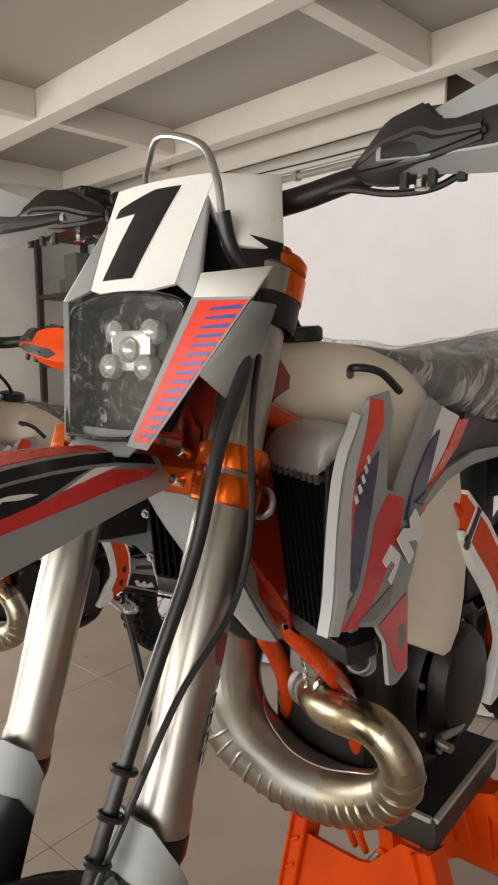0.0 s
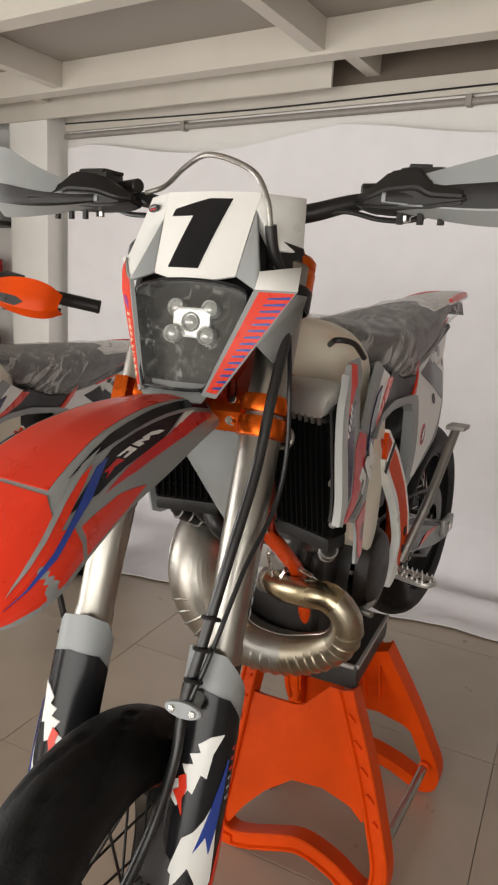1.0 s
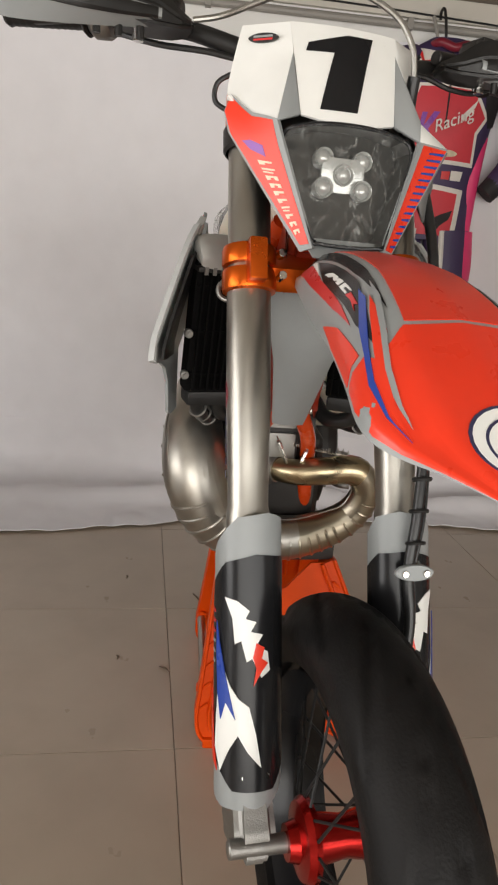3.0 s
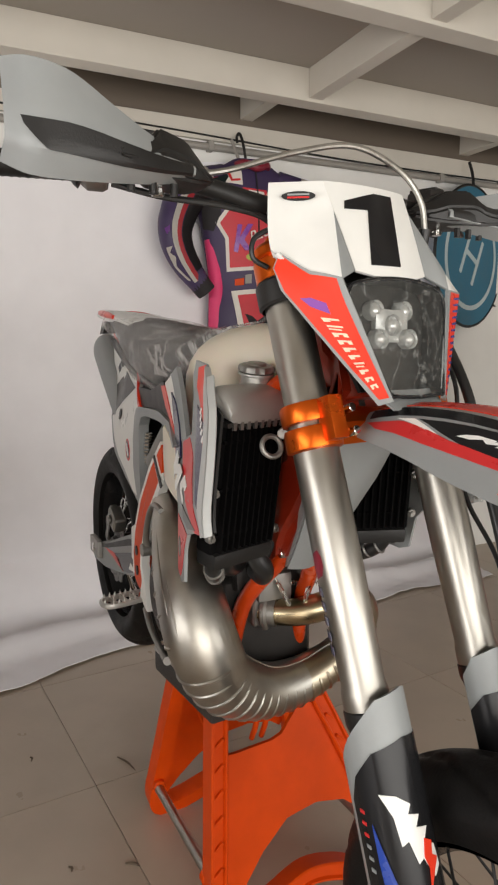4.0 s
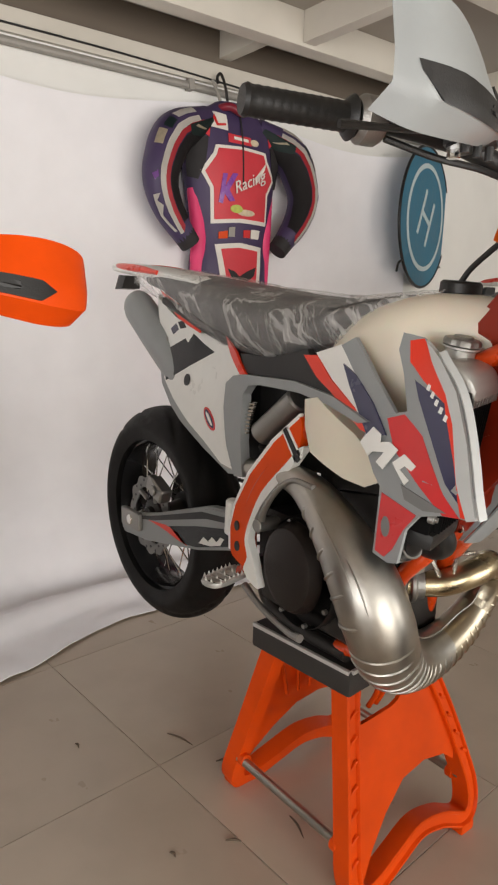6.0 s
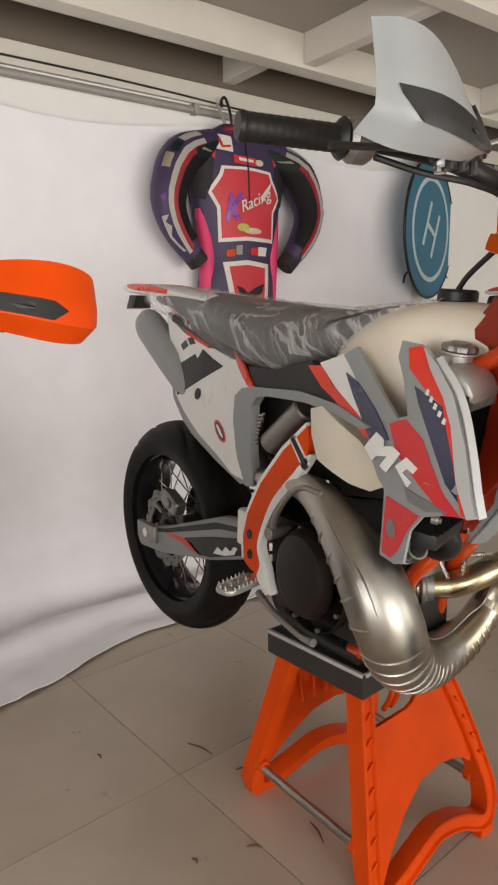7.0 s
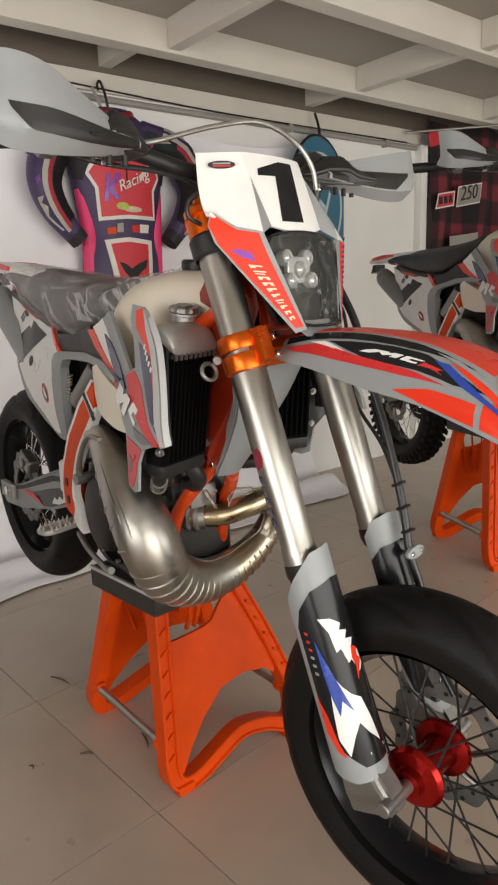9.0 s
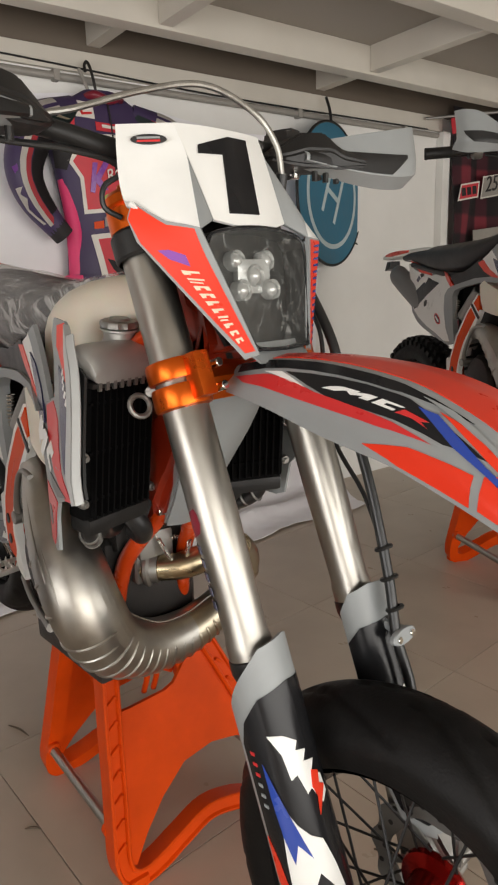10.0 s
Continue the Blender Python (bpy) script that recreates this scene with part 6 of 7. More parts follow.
    for s in (-1, 1):
        def guard_side(u, v, s=s):
            z = 1.00 - 0.215 * v
            w = float(np.interp(z, gz, gw_))
            x = float(np.interp(z, gz, gx)) - 0.012
            return Vector((x - (0.030 + 0.030 * v) * u, s * (w - 0.001 - 0.012 * u), z - 0.012 * u * v))
        P("protector_side", grid(guard_side, 3, 10, 0.003 * s), GREY, parent=flap)
        P("protector_sticker", skin([(0.15, 0.40), (0.80, 0.46), (0.80, 0.62), (0.15, 0.55)] if s < 0 else [(0.15, 0.55), (0.80, 0.62), (0.80, 0.46), (0.15, 0.40)], guard_side, 0.001, 0.002, 0.2, (-0.1, 0, 0.9)), DEEPRED, parent=flap)
    return bike

# ---------- room ----------
def structure(name, bm, material, label, smooth=False, category=""):
    return tagged(mesh_object(name, bm, material, smooth=smooth), label, category or name.split("_")[0], kind="structure")


X0, X1, Y0, Y1, ZC = -2.08, 3.30, -3.60, 4.40, 2.245
floor_bed = structure("floor", box(X0 - 0.1, X1 + 0.1, Y0 - 0.1, Y1 + 0.1, -0.12, -0.004), GROUT, "beige glazed floor tiles with dark dusty joints")
structure("wall_back", box(X0 - 0.12, X0, Y0, Y1, 0, 2.4), WALLP, "white painted back wall behind a cloth sheet")
structure("wall_side_a", joined(box(X0 - 0.12, -0.1, Y0 - 0.12, Y0, 0, 2.4), box(2.6, X1, Y0 - 0.12, Y0, 0, 2.4), box(-0.1, 2.6, Y0 - 0.12, Y0, 1.82, 2.4)), WALLP, "white painted side wall with an open doorway")
structure("wall_side_b", box(X0 - 0.12, X1, Y1, Y1 + 0.12, 0, 2.4), WALLP, "white painted side wall")
structure("wall_front", joined(box(X1, X1 + 0.12, Y0, -2.45, 0, 2.4), box(X1, X1 + 0.12, 3.45, Y1, 0, 2.4), box(X1, X1 + 0.12, -2.45, 3.45, 1.80, 2.4)), WALLP, "white wall with the open garage doorway")
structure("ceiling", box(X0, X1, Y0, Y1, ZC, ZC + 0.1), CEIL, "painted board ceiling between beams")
# added strip: imitates the shade between the last beam and the wall
structure("trim_board", box(X0, X0 + 0.012, Y0 + 0.002, Y1 - 0.002, 2.116, ZC - 0.001), WALLSHADE, "dark brown strip standing in for shade along the top of the wall", category="trim")
structure("fascia", box(-1.915, -1.900, Y0 + 0.004, -0.735, 2.066, ZC - 0.001), PAINT, "cream board closing the gap beside the last beam", category="trim")
structure("pavement", box(X1 + 0.1, 30, -25, 25, -0.3, -0.02), GROUT, "concrete forecourt outside the doorway")

ZB = 2.12
for x in (-1.77, -1.045, -0.325, 0.395, 1.115, 1.835, 2.555):
    b = tagged(mesh_object("ceiling_beam", box(x, x + 0.082, Y0, Y1, ZB, ZC, 0.004), PAINT, smooth=False), "cream painted ceiling beam", "beam", "long ceiling beams", "structure")
for x in (-1.688, -0.963, -0.243, 0.477, 1.197, 1.917):
    for y in (-3.15, -2.09, -0.70, 0.925, 2.06, 3.20):
        tagged(mesh_object("cross_beam", box(x + 0.002, x + 0.640, y - 0.03, y + 0.03, ZB + 0.012, ZC, 0.003), PAINT, smooth=False), "cream painted cross beam between ceiling beams", "beam", "cross beams", "structure")
for y in (-2.40, -0.62, 0.80, 2.06):
    tagged(mesh_object("beam_stub", box(X0, -1.772, y - 0.03, y + 0.03, ZB + 0.022, ZC, 0.003), PAINT, smooth=False), "short cream beam stub at the wall", "beam", "", "structure")
structure("trim", box(X0, X0 + 0.022, -2.42, 3.05, 2.035, 2.115, 0.003), PAINT, "cream batten along the top of the wall")
tagged(mesh_object("conduit", tube([(X0 + 0.022, -2.42, 2.008), (X0 + 0.022, 0.3, 2.006), (X0 + 0.022, 3.0, 2.010)], 0.015, 10, 6), PIPEGREY), "grey plastic conduit along the wall", "conduit", kind="structure")
for y in (-1.6, -0.2, 0.62, 1.9, 2.7):
    ob = mesh_object("conduit_clip", box(X0 + 0.001, X0 + 0.042, y - 0.012, y + 0.012, 1.988, 2.030, 0.003), PIPEGREY, smooth=False)
    tagged(ob, "small grey conduit clip on the wall", "clip", "conduit clips", "structure")
tagged(mesh_object("cable", tube([(X0 + 0.026, -2.42, 2.075), (X0 + 0.030, -1.2, 2.052), (X0 + 0.026, 0.2, 2.060), (X0 + 0.028, 1.4, 2.030), (X0 + 0.028, 2.9, 2.035)], 0.004, 6, 10), HOSE), "thin black cable along the wall batten", "cable")


# ---------- sheet on the wall ----------
def sheet(u, v):
    """u along the wall, v down the cloth and out over the floor."""
    y = -2.38 + 4.36 * u
    wave = 0.020 * noise.noise(Vector((y * 1.4, v * 0.6, 2.0))) + 0.010 * noise.noise(Vector((y * 4.5, v * 1.4, 7.0)))
    reach = float(np.interp(y, (-2.38, -1.3, -0.5, 0.1, 0.5, 2.0), (0.80, 0.78, 0.56, 0.36, 0.36, 0.34))) + 0.05 * noise.noise(Vector((y * 3.0, 0, 3.0)))
    top = 1.952 - 0.075 * abs(math.sin((y + 0.72) * 2.1)) ** 1.5
    if v < 0.70:
        k = v / 0.70
        return Vector((X0 + 0.030 + 0.012 * k + wave * (0.25 + k) + 0.015, y, top + (0.26 - top) * k))
    k = (v - 0.70) / 0.30
    fold = 0.085 * noise.noise(Vector((y * 1.6, k * 3.2, 9.0))) * k
    x = X0 + 0.05 + wave + reach * max(0.0, (k - 0.25) / 0.75) + 0.05 * min(1, k / 0.25)
    z = 0.26 * (1 - min(1, k / 0.42)) ** 1.3 + 0.006 + 0.085 * math.exp(-((k - 0.60) / 0.11) ** 2) * (0.6 + noise.noise(Vector((y * 2.0, 4.0, 0)))) + abs(fold) * (1 - k) + 0.010 * abs(noise.noise(Vector((y * 9, k * 7, 0)))) + 0.030 * abs(noise.noise(Vector((y * 3.1, k * 4.0, 6.0)))) * min(1, k * 2) * (1.15 - k)
    return Vector((x, y, z))


tagged(mesh_object("wall_sheet", grid(sheet, 220, 90, 0.003), SHEET), "white cloth sheet draped down the wall onto the floor", "sheet")

# ---------- paddock stand ----------


def paddock_stand(m):
    st = thing("paddock_stand", "orange plastic motorcycle stand with a black padded top", "motorcycle stand", "motorcycle stands", m=m)
    PT = Matrix.Translation((-0.335, -0.095, 0)) @ Matrix.Rotation(radians(6), 4, "Z") @ Matrix.Translation((0.335, 0.095, 0))
    part("top_pad", moved(box(-0.605, -0.335, -0.095, 0.165, 0.426, 0.480, 0.008), PT), STANDBLACK, st, "black padded stand top")
    for y in (-0.0935, 0.1635):
        part("edge_line", moved(box(-0.602, -0.338, y - 0.004, y + 0.004, 0.474, 0.4825, 0.002), PT), STANDWHITE, st)
    part("edge_line", moved(box(-0.340, -0.332, -0.088, 0.158, 0.474, 0.4825, 0.002), PT), STANDWHITE, st)
    run = [(-0.074, 0.430), (-0.083, 0.330), (-0.092, 0.220), (-0.101, 0.120), (-0.105, 0.070), (-0.096, 0.034), (-0.066, 0.020), (-0.025, 0.028), (0.030, 0.050), (0.100, 0.074), (0.175, 0.062), (0.240, 0.034), (0.272, 0.050), (0.277, 0.105), (0.252, 0.185), (0.213, 0.290), (0.150, 0.430)]
    curve = smooth_path(run, 5)
    for sx in (1, -1):
        x_t, x_b = (-0.340, -0.262) if sx > 0 else (-0.600, -0.728)

        def face(a, b, x_t=x_t, x_b=x_b, sx=sx):
            return Vector((x_t + (x_b - x_t) * (0.43 - b) / 0.43, a * sx, b))
        out = Vector((sx * 0.98, 0, 0.18)).normalized()

        def channel(width, depth, sink, curve=curve, x_t=x_t, x_b=x_b, out=out):
            """A moulded bar with a groove along its outer face, swept along the run."""
            rows = []
            w = width / 2
            prof = ((-w, -depth), (-w, -0.003), (-w + 0.003, 0.0), (-w + 0.006, 0.0), (-w + 0.009, -sink), (w - 0.009, -sink), (w - 0.006, 0.0), (w - 0.003, 0.0), (w, -0.003), (w, -depth))
            for i in range(len(curve)):
                d = curve[min(i + 1, len(curve) - 1)] - curve[max(i - 1, 0)]
                d = d / np.linalg.norm(d)
                n2 = np.array((-d[1], d[0]))
                row = []
                for o, h in prof:
                    y, z = curve[i] + n2 * o
                    row.append(Vector((x_t + (x_b - x_t) * (0.43 - z) / 0.43, y, max(z, 0.004))) + out * h)
                rows.append(row)
            return loft(rows)
        frame_bar = part("end_frame", channel(0.036, 0.046, 0.007), ORANGE, st, "orange moulded end frame with rounded feet", angle=30)
        for y, z, lean in [(-0.0785 - 0.0042 * k, 0.385 - 0.048 * k, 40) for k in range(7)] + [(0.172 + 0.0215 * k, 0.380 - 0.048 * k, -40) for k in range(5)]:
            rib = box(-0.003, 0.004, -0.011, 0.011, -0.003, 0.003, 0.001, 1)
            c = Vector((x_t + (x_b - x_t) * (0.43 - z) / 0.43, y, z)) - out * 0.005
            part("rib", moved(rib, Matrix.Translation(c) @ Matrix.Rotation(radians(lean), 4, "X")), ORANGE, frame_bar, smooth=False)
        for y in (-0.080, 0.248):
            part("foot_pad", box(x_b - 0.016 - sx * 0.018, x_b + 0.016 - sx * 0.018, y - 0.022, y + 0.022, 0.0, 0.024, 0.006), ORANGE, st)
        web = [(-0.104, 0.060), (-0.084, 0.330), (-0.076, 0.354), (-0.040, 0.354), (0.040, 0.360), (0.062, 0.368), (0.112, 0.424), (0.150, 0.428), (0.205, 0.300), (0.238, 0.205), (0.225, 0.178), (0.195, 0.200), (0.13, 0.212), (0.06, 0.200), (0.0, 0.150), (-0.045, 0.095), (-0.076, 0.045)]
        web = web if sx > 0 else [(-a, b) for a, b in web]
        part("end_panel", skin(web, lambda a, b, face=face, out=out: face(a, b) - out * 0.012, 0.010, 0.0, 0.08), ORANGE, st, "orange moulded end panel", angle=50)
        if sx < 0:
            for k in range(5):
                a, b_ = Vector((x_t + 0.022, -0.060 + 0.05 * k, 0.41)), Vector((x_t - 0.018, 0.0 + 0.035 * k, 0.255))
                part("panel_rib", moved(box(-0.005, 0.005, -0.003, 0.003, 0, (b_ - a).length), axis_matrix(a, b_)), ORANGE, st, smooth=False)
    part("cross_rod", rod((-0.655, -0.110, 0.108), (-0.310, -0.104, 0.112), 0.0105, 16, 0.001), ALU, st, "bare metal cross rod")
    part("cross_rod", rod((-0.660, 0.262, 0.108), (-0.310, 0.266, 0.112), 0.0105, 16, 0.001), ALU, st, "bare metal cross rod")
    for y in (-0.107, 0.264):
        for x in (-0.640, -0.332):
            part("rod_collar", rod((x - 0.010, y, 0.110), (x + 0.010, y, 0.110), 0.0155, 14, 0.003), ORANGE, st)
    for y in (0.010, 0.032):
        part("lift_arm", tube([(-0.350, y, 0.424), (-0.356, y, 0.390), (-0.375, y, 0.350)], 0.006, 8), ORANGE, st)
    return st


paddock_stand(Matrix())
motorcycle("motorcycle", Matrix(), "white and red motorcycle on an orange stand, seat in film", "motorcycles", GREY, False, True, 8.8, RED_ANO)
M3 = Matrix.Translation((-0.201, 1.539, 0)) @ Matrix.Rotation(radians(-21.9), 4, "Z")
paddock_stand(M3 @ Matrix.Diagonal((1, 1, 1.25, 1)))
motorcycle("motorcycle", M3 @ Matrix.Translation((-1.164, 0, 0.622)) @ Matrix.Rotation(radians(-6.8), 4, "Y") @ Matrix.Translation((1.16, 0, -0.56)), "white motorcycle with bare black seat and knobby tyres on a stand", "motorcycles", GREY, True, False, 0, DARKMETAL)
M2 = Matrix.Translation((0.055, -1.248, 0)) @ Matrix.Rotation(radians(8), 4, "Z") @ Matrix.Rotation(radians(-10), 4, "X") @ Matrix.Translation((0, 0, -0.085)) @ Matrix.Rotation(radians(-7), 4, "Y")
motorcycle("motorcycle", M2, "white motorcycle with orange hand guards leaning on its side stand", "motorcycles", ORANGE, True, True, 4, DARKMETAL, raised=False)

# ---------- racing suit on the wall ----------
SUITPURPLE = mat("suit_purple_leather", (0.048, 0.030, 0.085), 0.5, vary=0.15, scale=20, bump=0.4, bump_scale=60)
SUITRED = mat("suit_red_leather", (0.58, 0.035, 0.05), 0.5, vary=0.1, scale=20, bump=0.4, bump_scale=60)
SUITPINK = mat("suit_pink_leather", (0.75, 0.045, 0.17), 0.5, vary=0.1, scale=20, bump=0.3, bump_scale=60)
SUITWHITE = mat("suit_white_leather", (0.72, 0.68, 0.62), 0.5, vary=0.08, bump=0.2, bump_scale=60)
SUITBLACK = mat("suit_black_cloth", (0.020, 0.017, 0.018), 0.75, vary=0.25, bump=0.5, bump_scale=200)
TEAL = mat("teal_lining", (0.05, 0.20, 0.26), 0.6, vary=0.15)
PATCHY = mat("cream_patch", (0.55, 0.47, 0.33), 0.6, vary=0.3, scale=60)
SHOULDER = mat("suit_dark_green_panel", (0.012, 0.030, 0.028), 0.6, vary=0.2, bump=0.3, bump_scale=100)
LIME = mat("lime_patch", (0.45, 0.52, 0.10), 0.6, vary=0.25, scale=60)

suit = thing("racing_suit", "purple and red leather racing suit hanging on the wall", "racing suit", m=Matrix.Translation((0, -0.03, 0)))
SY = 0.80
tors = smooth_path([(1.945, 0.075, 0.045), (1.900, 0.150, 0.060), (1.850, 0.235, 0.075), (1.760, 0.245, 0.090), (1.640, 0.225, 0.095), (1.500, 0.200, 0.088), (1.400, 0.185, 0.082), (1.280, 0.195, 0.085), (1.180, 0.200, 0.080)], 5)


def suit_front(y, z, extra=0.0):
    hw = float(np.interp(z, tors[::-1, 0], tors[::-1, 1]))
    d = float(np.interp(z, tors[::-1, 0], tors[::-1, 2]))
    k = max(0.0, 1 - (abs(y - SY) / (hw + 0.004)) ** 2.6)
    return Vector((-1.985 + d * k ** 0.5 + extra, y, z))


rows = []
for z, hw, d in tors:
    rows.append([(-1.985 + (d if math.sin(a) > 0 else 0.035) * math.copysign(abs(math.sin(a)) ** 0.8, math.sin(a)) + 0.004 * noise.noise(Vector((z * 14, a * 2, 0))), SY + hw * math.copysign(abs(math.cos(a)) ** 0.9, math.cos(a)), z) for a in [k * 2 * math.pi / 32 for k in range(32)]])
torso = part("torso", loft(rows), SUITPURPLE, suit, "purple leather torso with red panels")


def on_suit(n, poly, material, lift):
    return part(n, skin(poly, lambda a, b: suit_front(a, b), 0.003, lift, 0.03), material, torso)


chest = [(0.665, 1.465), (0.655, 1.60), (0.615, 1.665), (0.665, 1.735), (0.675, 1.765), (0.80, 1.772), (0.925, 1.765), (0.935, 1.735), (0.985, 1.665), (0.945, 1.60), (0.950, 1.475), (0.80, 1.478)]


def shrink(poly, k):
    cx, cy = sum(p[0] for p in poly) / len(poly), sum(p[1] for p in poly) / len(poly)
    return [(cx + (x - cx) * k, cy + (y - cy) * k) for x, y in poly]


on_suit("chest_border", chest, SUITWHITE, 0.003)
on_suit("chest_panel", shrink(chest, 0.905), SUITRED, 0.005)
belly = [(0.685, 1.385), (0.80, 1.398), (0.925, 1.385), (0.915, 1.20), (0.72, 1.20)]
on_suit("belly_border", belly, SUITWHITE, 0.003)
on_suit("belly_panel", [(0.712, 1.368), (0.80, 1.378), (0.900, 1.368), (0.892, 1.20), (0.748, 1.20)], SUITRED, 0.005)
on_suit("belly_mark", [(0.742, 1.290), (0.775, 1.281), (0.800, 1.260), (0.840, 1.283), (0.888, 1.302), (0.878, 1.266), (0.842, 1.238), (0.822, 1.205), (0.788, 1.205), (0.786, 1.226), (0.764, 1.250)], SUITBLACK, 0.008)
on_suit("zip", [(0.797, 1.92), (0.803, 1.92), (0.805, 1.62), (0.799, 1.62)], SUITBLACK, 0.008)
on_suit("patch", [(0.655, 1.895), (0.735, 1.885), (0.735, 1.825), (0.660, 1.830)], SUITWHITE, 0.004)
for sg in (-1, 1):
    on_suit("stretch_panel", [(SY + sg * 0.155, 1.79), (SY + sg * 0.215, 1.80), (SY + sg * 0.235, 1.74), (SY + sg * 0.222, 1.64), (SY + sg * 0.19, 1.63), (SY + sg * 0.165, 1.70)], SUITBLACK, 0.004)
    on_suit("yoke_stripe", [(SY + sg * 0.140, 1.875), (SY + sg * 0.155, 1.875), (SY + sg * 0.165, 1.80), (SY + sg * 0.150, 1.79)], SUITRED, 0.004)
on_suit("lettering_bar", [(0.672, 1.865), (0.680, 1.880), (0.690, 1.845), (0.725, 1.850), (0.725, 1.842), (0.685, 1.836)], DEEPRED, 0.007)
on_suit("lettering_bar", [(0.760, 1.806), (0.830, 1.802), (0.832, 1.792), (0.760, 1.794)], SUITWHITE, 0.007)
on_suit("patch", oval(0.865, 1.795, 0.022, 0.013, 14), PATCHY, 0.004)
on_suit("patch", [(0.735, 1.815), (0.845, 1.812), (0.848, 1.780), (0.735, 1.782)], SUITRED, 0.004)
on_suit("patch", [(0.700, 1.435), (0.740, 1.442), (0.740, 1.412), (0.700, 1.408)], ORANGE, 0.004)
on_suit("patch", [(0.745, 1.455), (0.775, 1.460), (0.775, 1.420), (0.745, 1.418)], PIPEGREY, 0.004)
on_suit("patch", [(0.820, 1.450), (0.855, 1.452), (0.855, 1.420), (0.820, 1.420)], DEEPRED, 0.004)
on_suit("patch", [(0.860, 1.455), (0.910, 1.455), (0.905, 1.418), (0.860, 1.418)], SUITWHITE, 0.004)
on_suit("patch", oval(0.775, 1.530, 0.030, 0.016, 18), LIME, 0.008)
on_suit("patch", oval(0.825, 1.518, 0.045, 0.013, 18), PATCHY, 0.0075)
on_suit("lettering_bar", [(0.69, 1.55), (0.705, 1.66), (0.725, 1.66), (0.715, 1.61), (0.75, 1.665), (0.775, 1.665), (0.735, 1.60), (0.765, 1.56), (0.740, 1.555), (0.715, 1.585), (0.708, 1.545)], PURPLE, 0.008)
lettering("Racing", 0.064, 0.0015, Matrix.Translation((-1.879, 0.835, 1.640)) @ Matrix.Rotation(radians(24), 4, "X") @ Matrix(((1, 0, 0, 0), (0, 1, 0.35, 0), (0, 0, 1, 0), (0, 0, 0, 1))) @ Matrix.Rotation(radians(90), 4, "Z") @ Matrix.Rotation(radians(90), 4, "X"), SUITWHITE, "lettering", torso)
on_suit("slash", [(0.86, 1.655), (0.925, 1.725), (0.915, 1.695), (0.875, 1.640)], SUITWHITE, 0.008)
for s in (-1, 1):
    pth = [(-1.975, SY + s * 0.125, 1.868), (-1.945, SY + s * 0.285, 1.790), (-1.930, SY + s * 0.350, 1.680), (-1.925, SY + s * 0.362, 1.590), (-1.925, SY + s * 0.325, 1.500), (-1.925, SY + s * 0.250, 1.405)]
    sl = part("sleeve", tube(pth, [0.052, 0.078, 0.074, 0.066, 0.058, 0.044], 24, 8), SUITPURPLE, suit, "purple leather sleeve with red and white stripes")
    curve = smooth_path(np.hstack([np.array(pth), np.array([[0.052], [0.078], [0.074], [0.066], [0.058], [0.044]])]), 8)

    def arm(a, b, curve=curve, s=s):
        """a: along the sleeve, b: round it, 0 facing the room, positive to the outer side."""
        f = max(0.0, min(1.0, a)) * (len(curve) - 1)
        i = min(int(f), len(curve) - 2)
        c = curve[i] + (curve[i + 1] - curve[i]) * (f - i)
        d = Vector(curve[i + 1][:3] - curve[i][:3]).normalized()
        out = Vector((1, 0, 0))
        side = d.cross(out).normalized() * (1 if s > 0 else -1)
        if side.y * s < 0 and abs(side.y) > 0.2:
            side = -side
        out = (out - d * out.dot(d)).normalized()
        return Vector(c[:3]) + (out * math.cos(b) + side * math.sin(b)) * float(c[3])

    def on_arm(n, poly, material, lift, arm=arm, sl=sl):
        bm = skin(poly, arm, 0.0, 0.0, 0.08)
        bm.free()
        e = fine_poly(poly, 0.08)
        for v in e.verts:
            p = arm(v.co.x, v.co.y)
            f = max(0.0, min(1.0, v.co.x)) * (len(curve) - 1)
            i = min(int(f), len(curve) - 2)
            c = Vector((curve[i] + (curve[i + 1] - curve[i]) * (f - i))[:3])
            v.co = p + (p - c).normalized() * lift
        r_ = bmesh.ops.extrude_face_region(e, geom=e.faces[:])
        part(n, e, material, sl)
    on_arm("white_stripe", [(0.10, 0.05), (0.35, 0.15), (0.60, 0.20), (0.95, 0.35), (0.95, 0.65), (0.60, 0.50), (0.35, 0.45), (0.10, 0.35)], SUITWHITE, 0.003)
    on_arm("red_stripe", [(0.05, -0.25), (0.35, -0.10), (0.60, -0.05), (0.92, 0.0), (0.95, 0.35), (0.60, 0.20), (0.35, 0.15), (0.08, 0.05)], SUITRED, 0.003)
    on_arm("stretch_panel", [(0.02, -1.3), (0.35, -1.4), (0.70, -1.3), (0.90, -1.0), (0.90, -0.05), (0.60, -0.10), (0.35, -0.15), (0.05, -0.30)], SUITBLACK, 0.003)
    on_arm("shoulder_panel", [(0.0, -0.9), (0.10, -0.8), (0.20, -0.35), (0.18, 0.05), (0.02, 0.0)], SHOULDER, 0.0045)
    on_arm("lettering_bar", [(0.07, -0.50), (0.09, -0.45), (0.15, -0.12), (0.13, -0.08)], PATCHY, 0.006)
    on_arm("lettering_bar", [(0.52, 0.62), (0.56, 0.60), (0.58, 0.80), (0.54, 0.95)], PURPLE, 0.003)
    on_arm("patch", [(0.22, 0.55), (0.27, 0.52), (0.27, 0.95), (0.22, 0.98)], SHOULDER, 0.003)
    on_arm("patch", [(0.10, 0.55), (0.20, 0.60), (0.20, 1.0), (0.10, 0.95)], SUITWHITE, 0.003)
    on_arm("patch", [(0.28, 0.65), (0.36, 0.65), (0.36, 1.1), (0.28, 1.1)], PATCHY, 0.003)
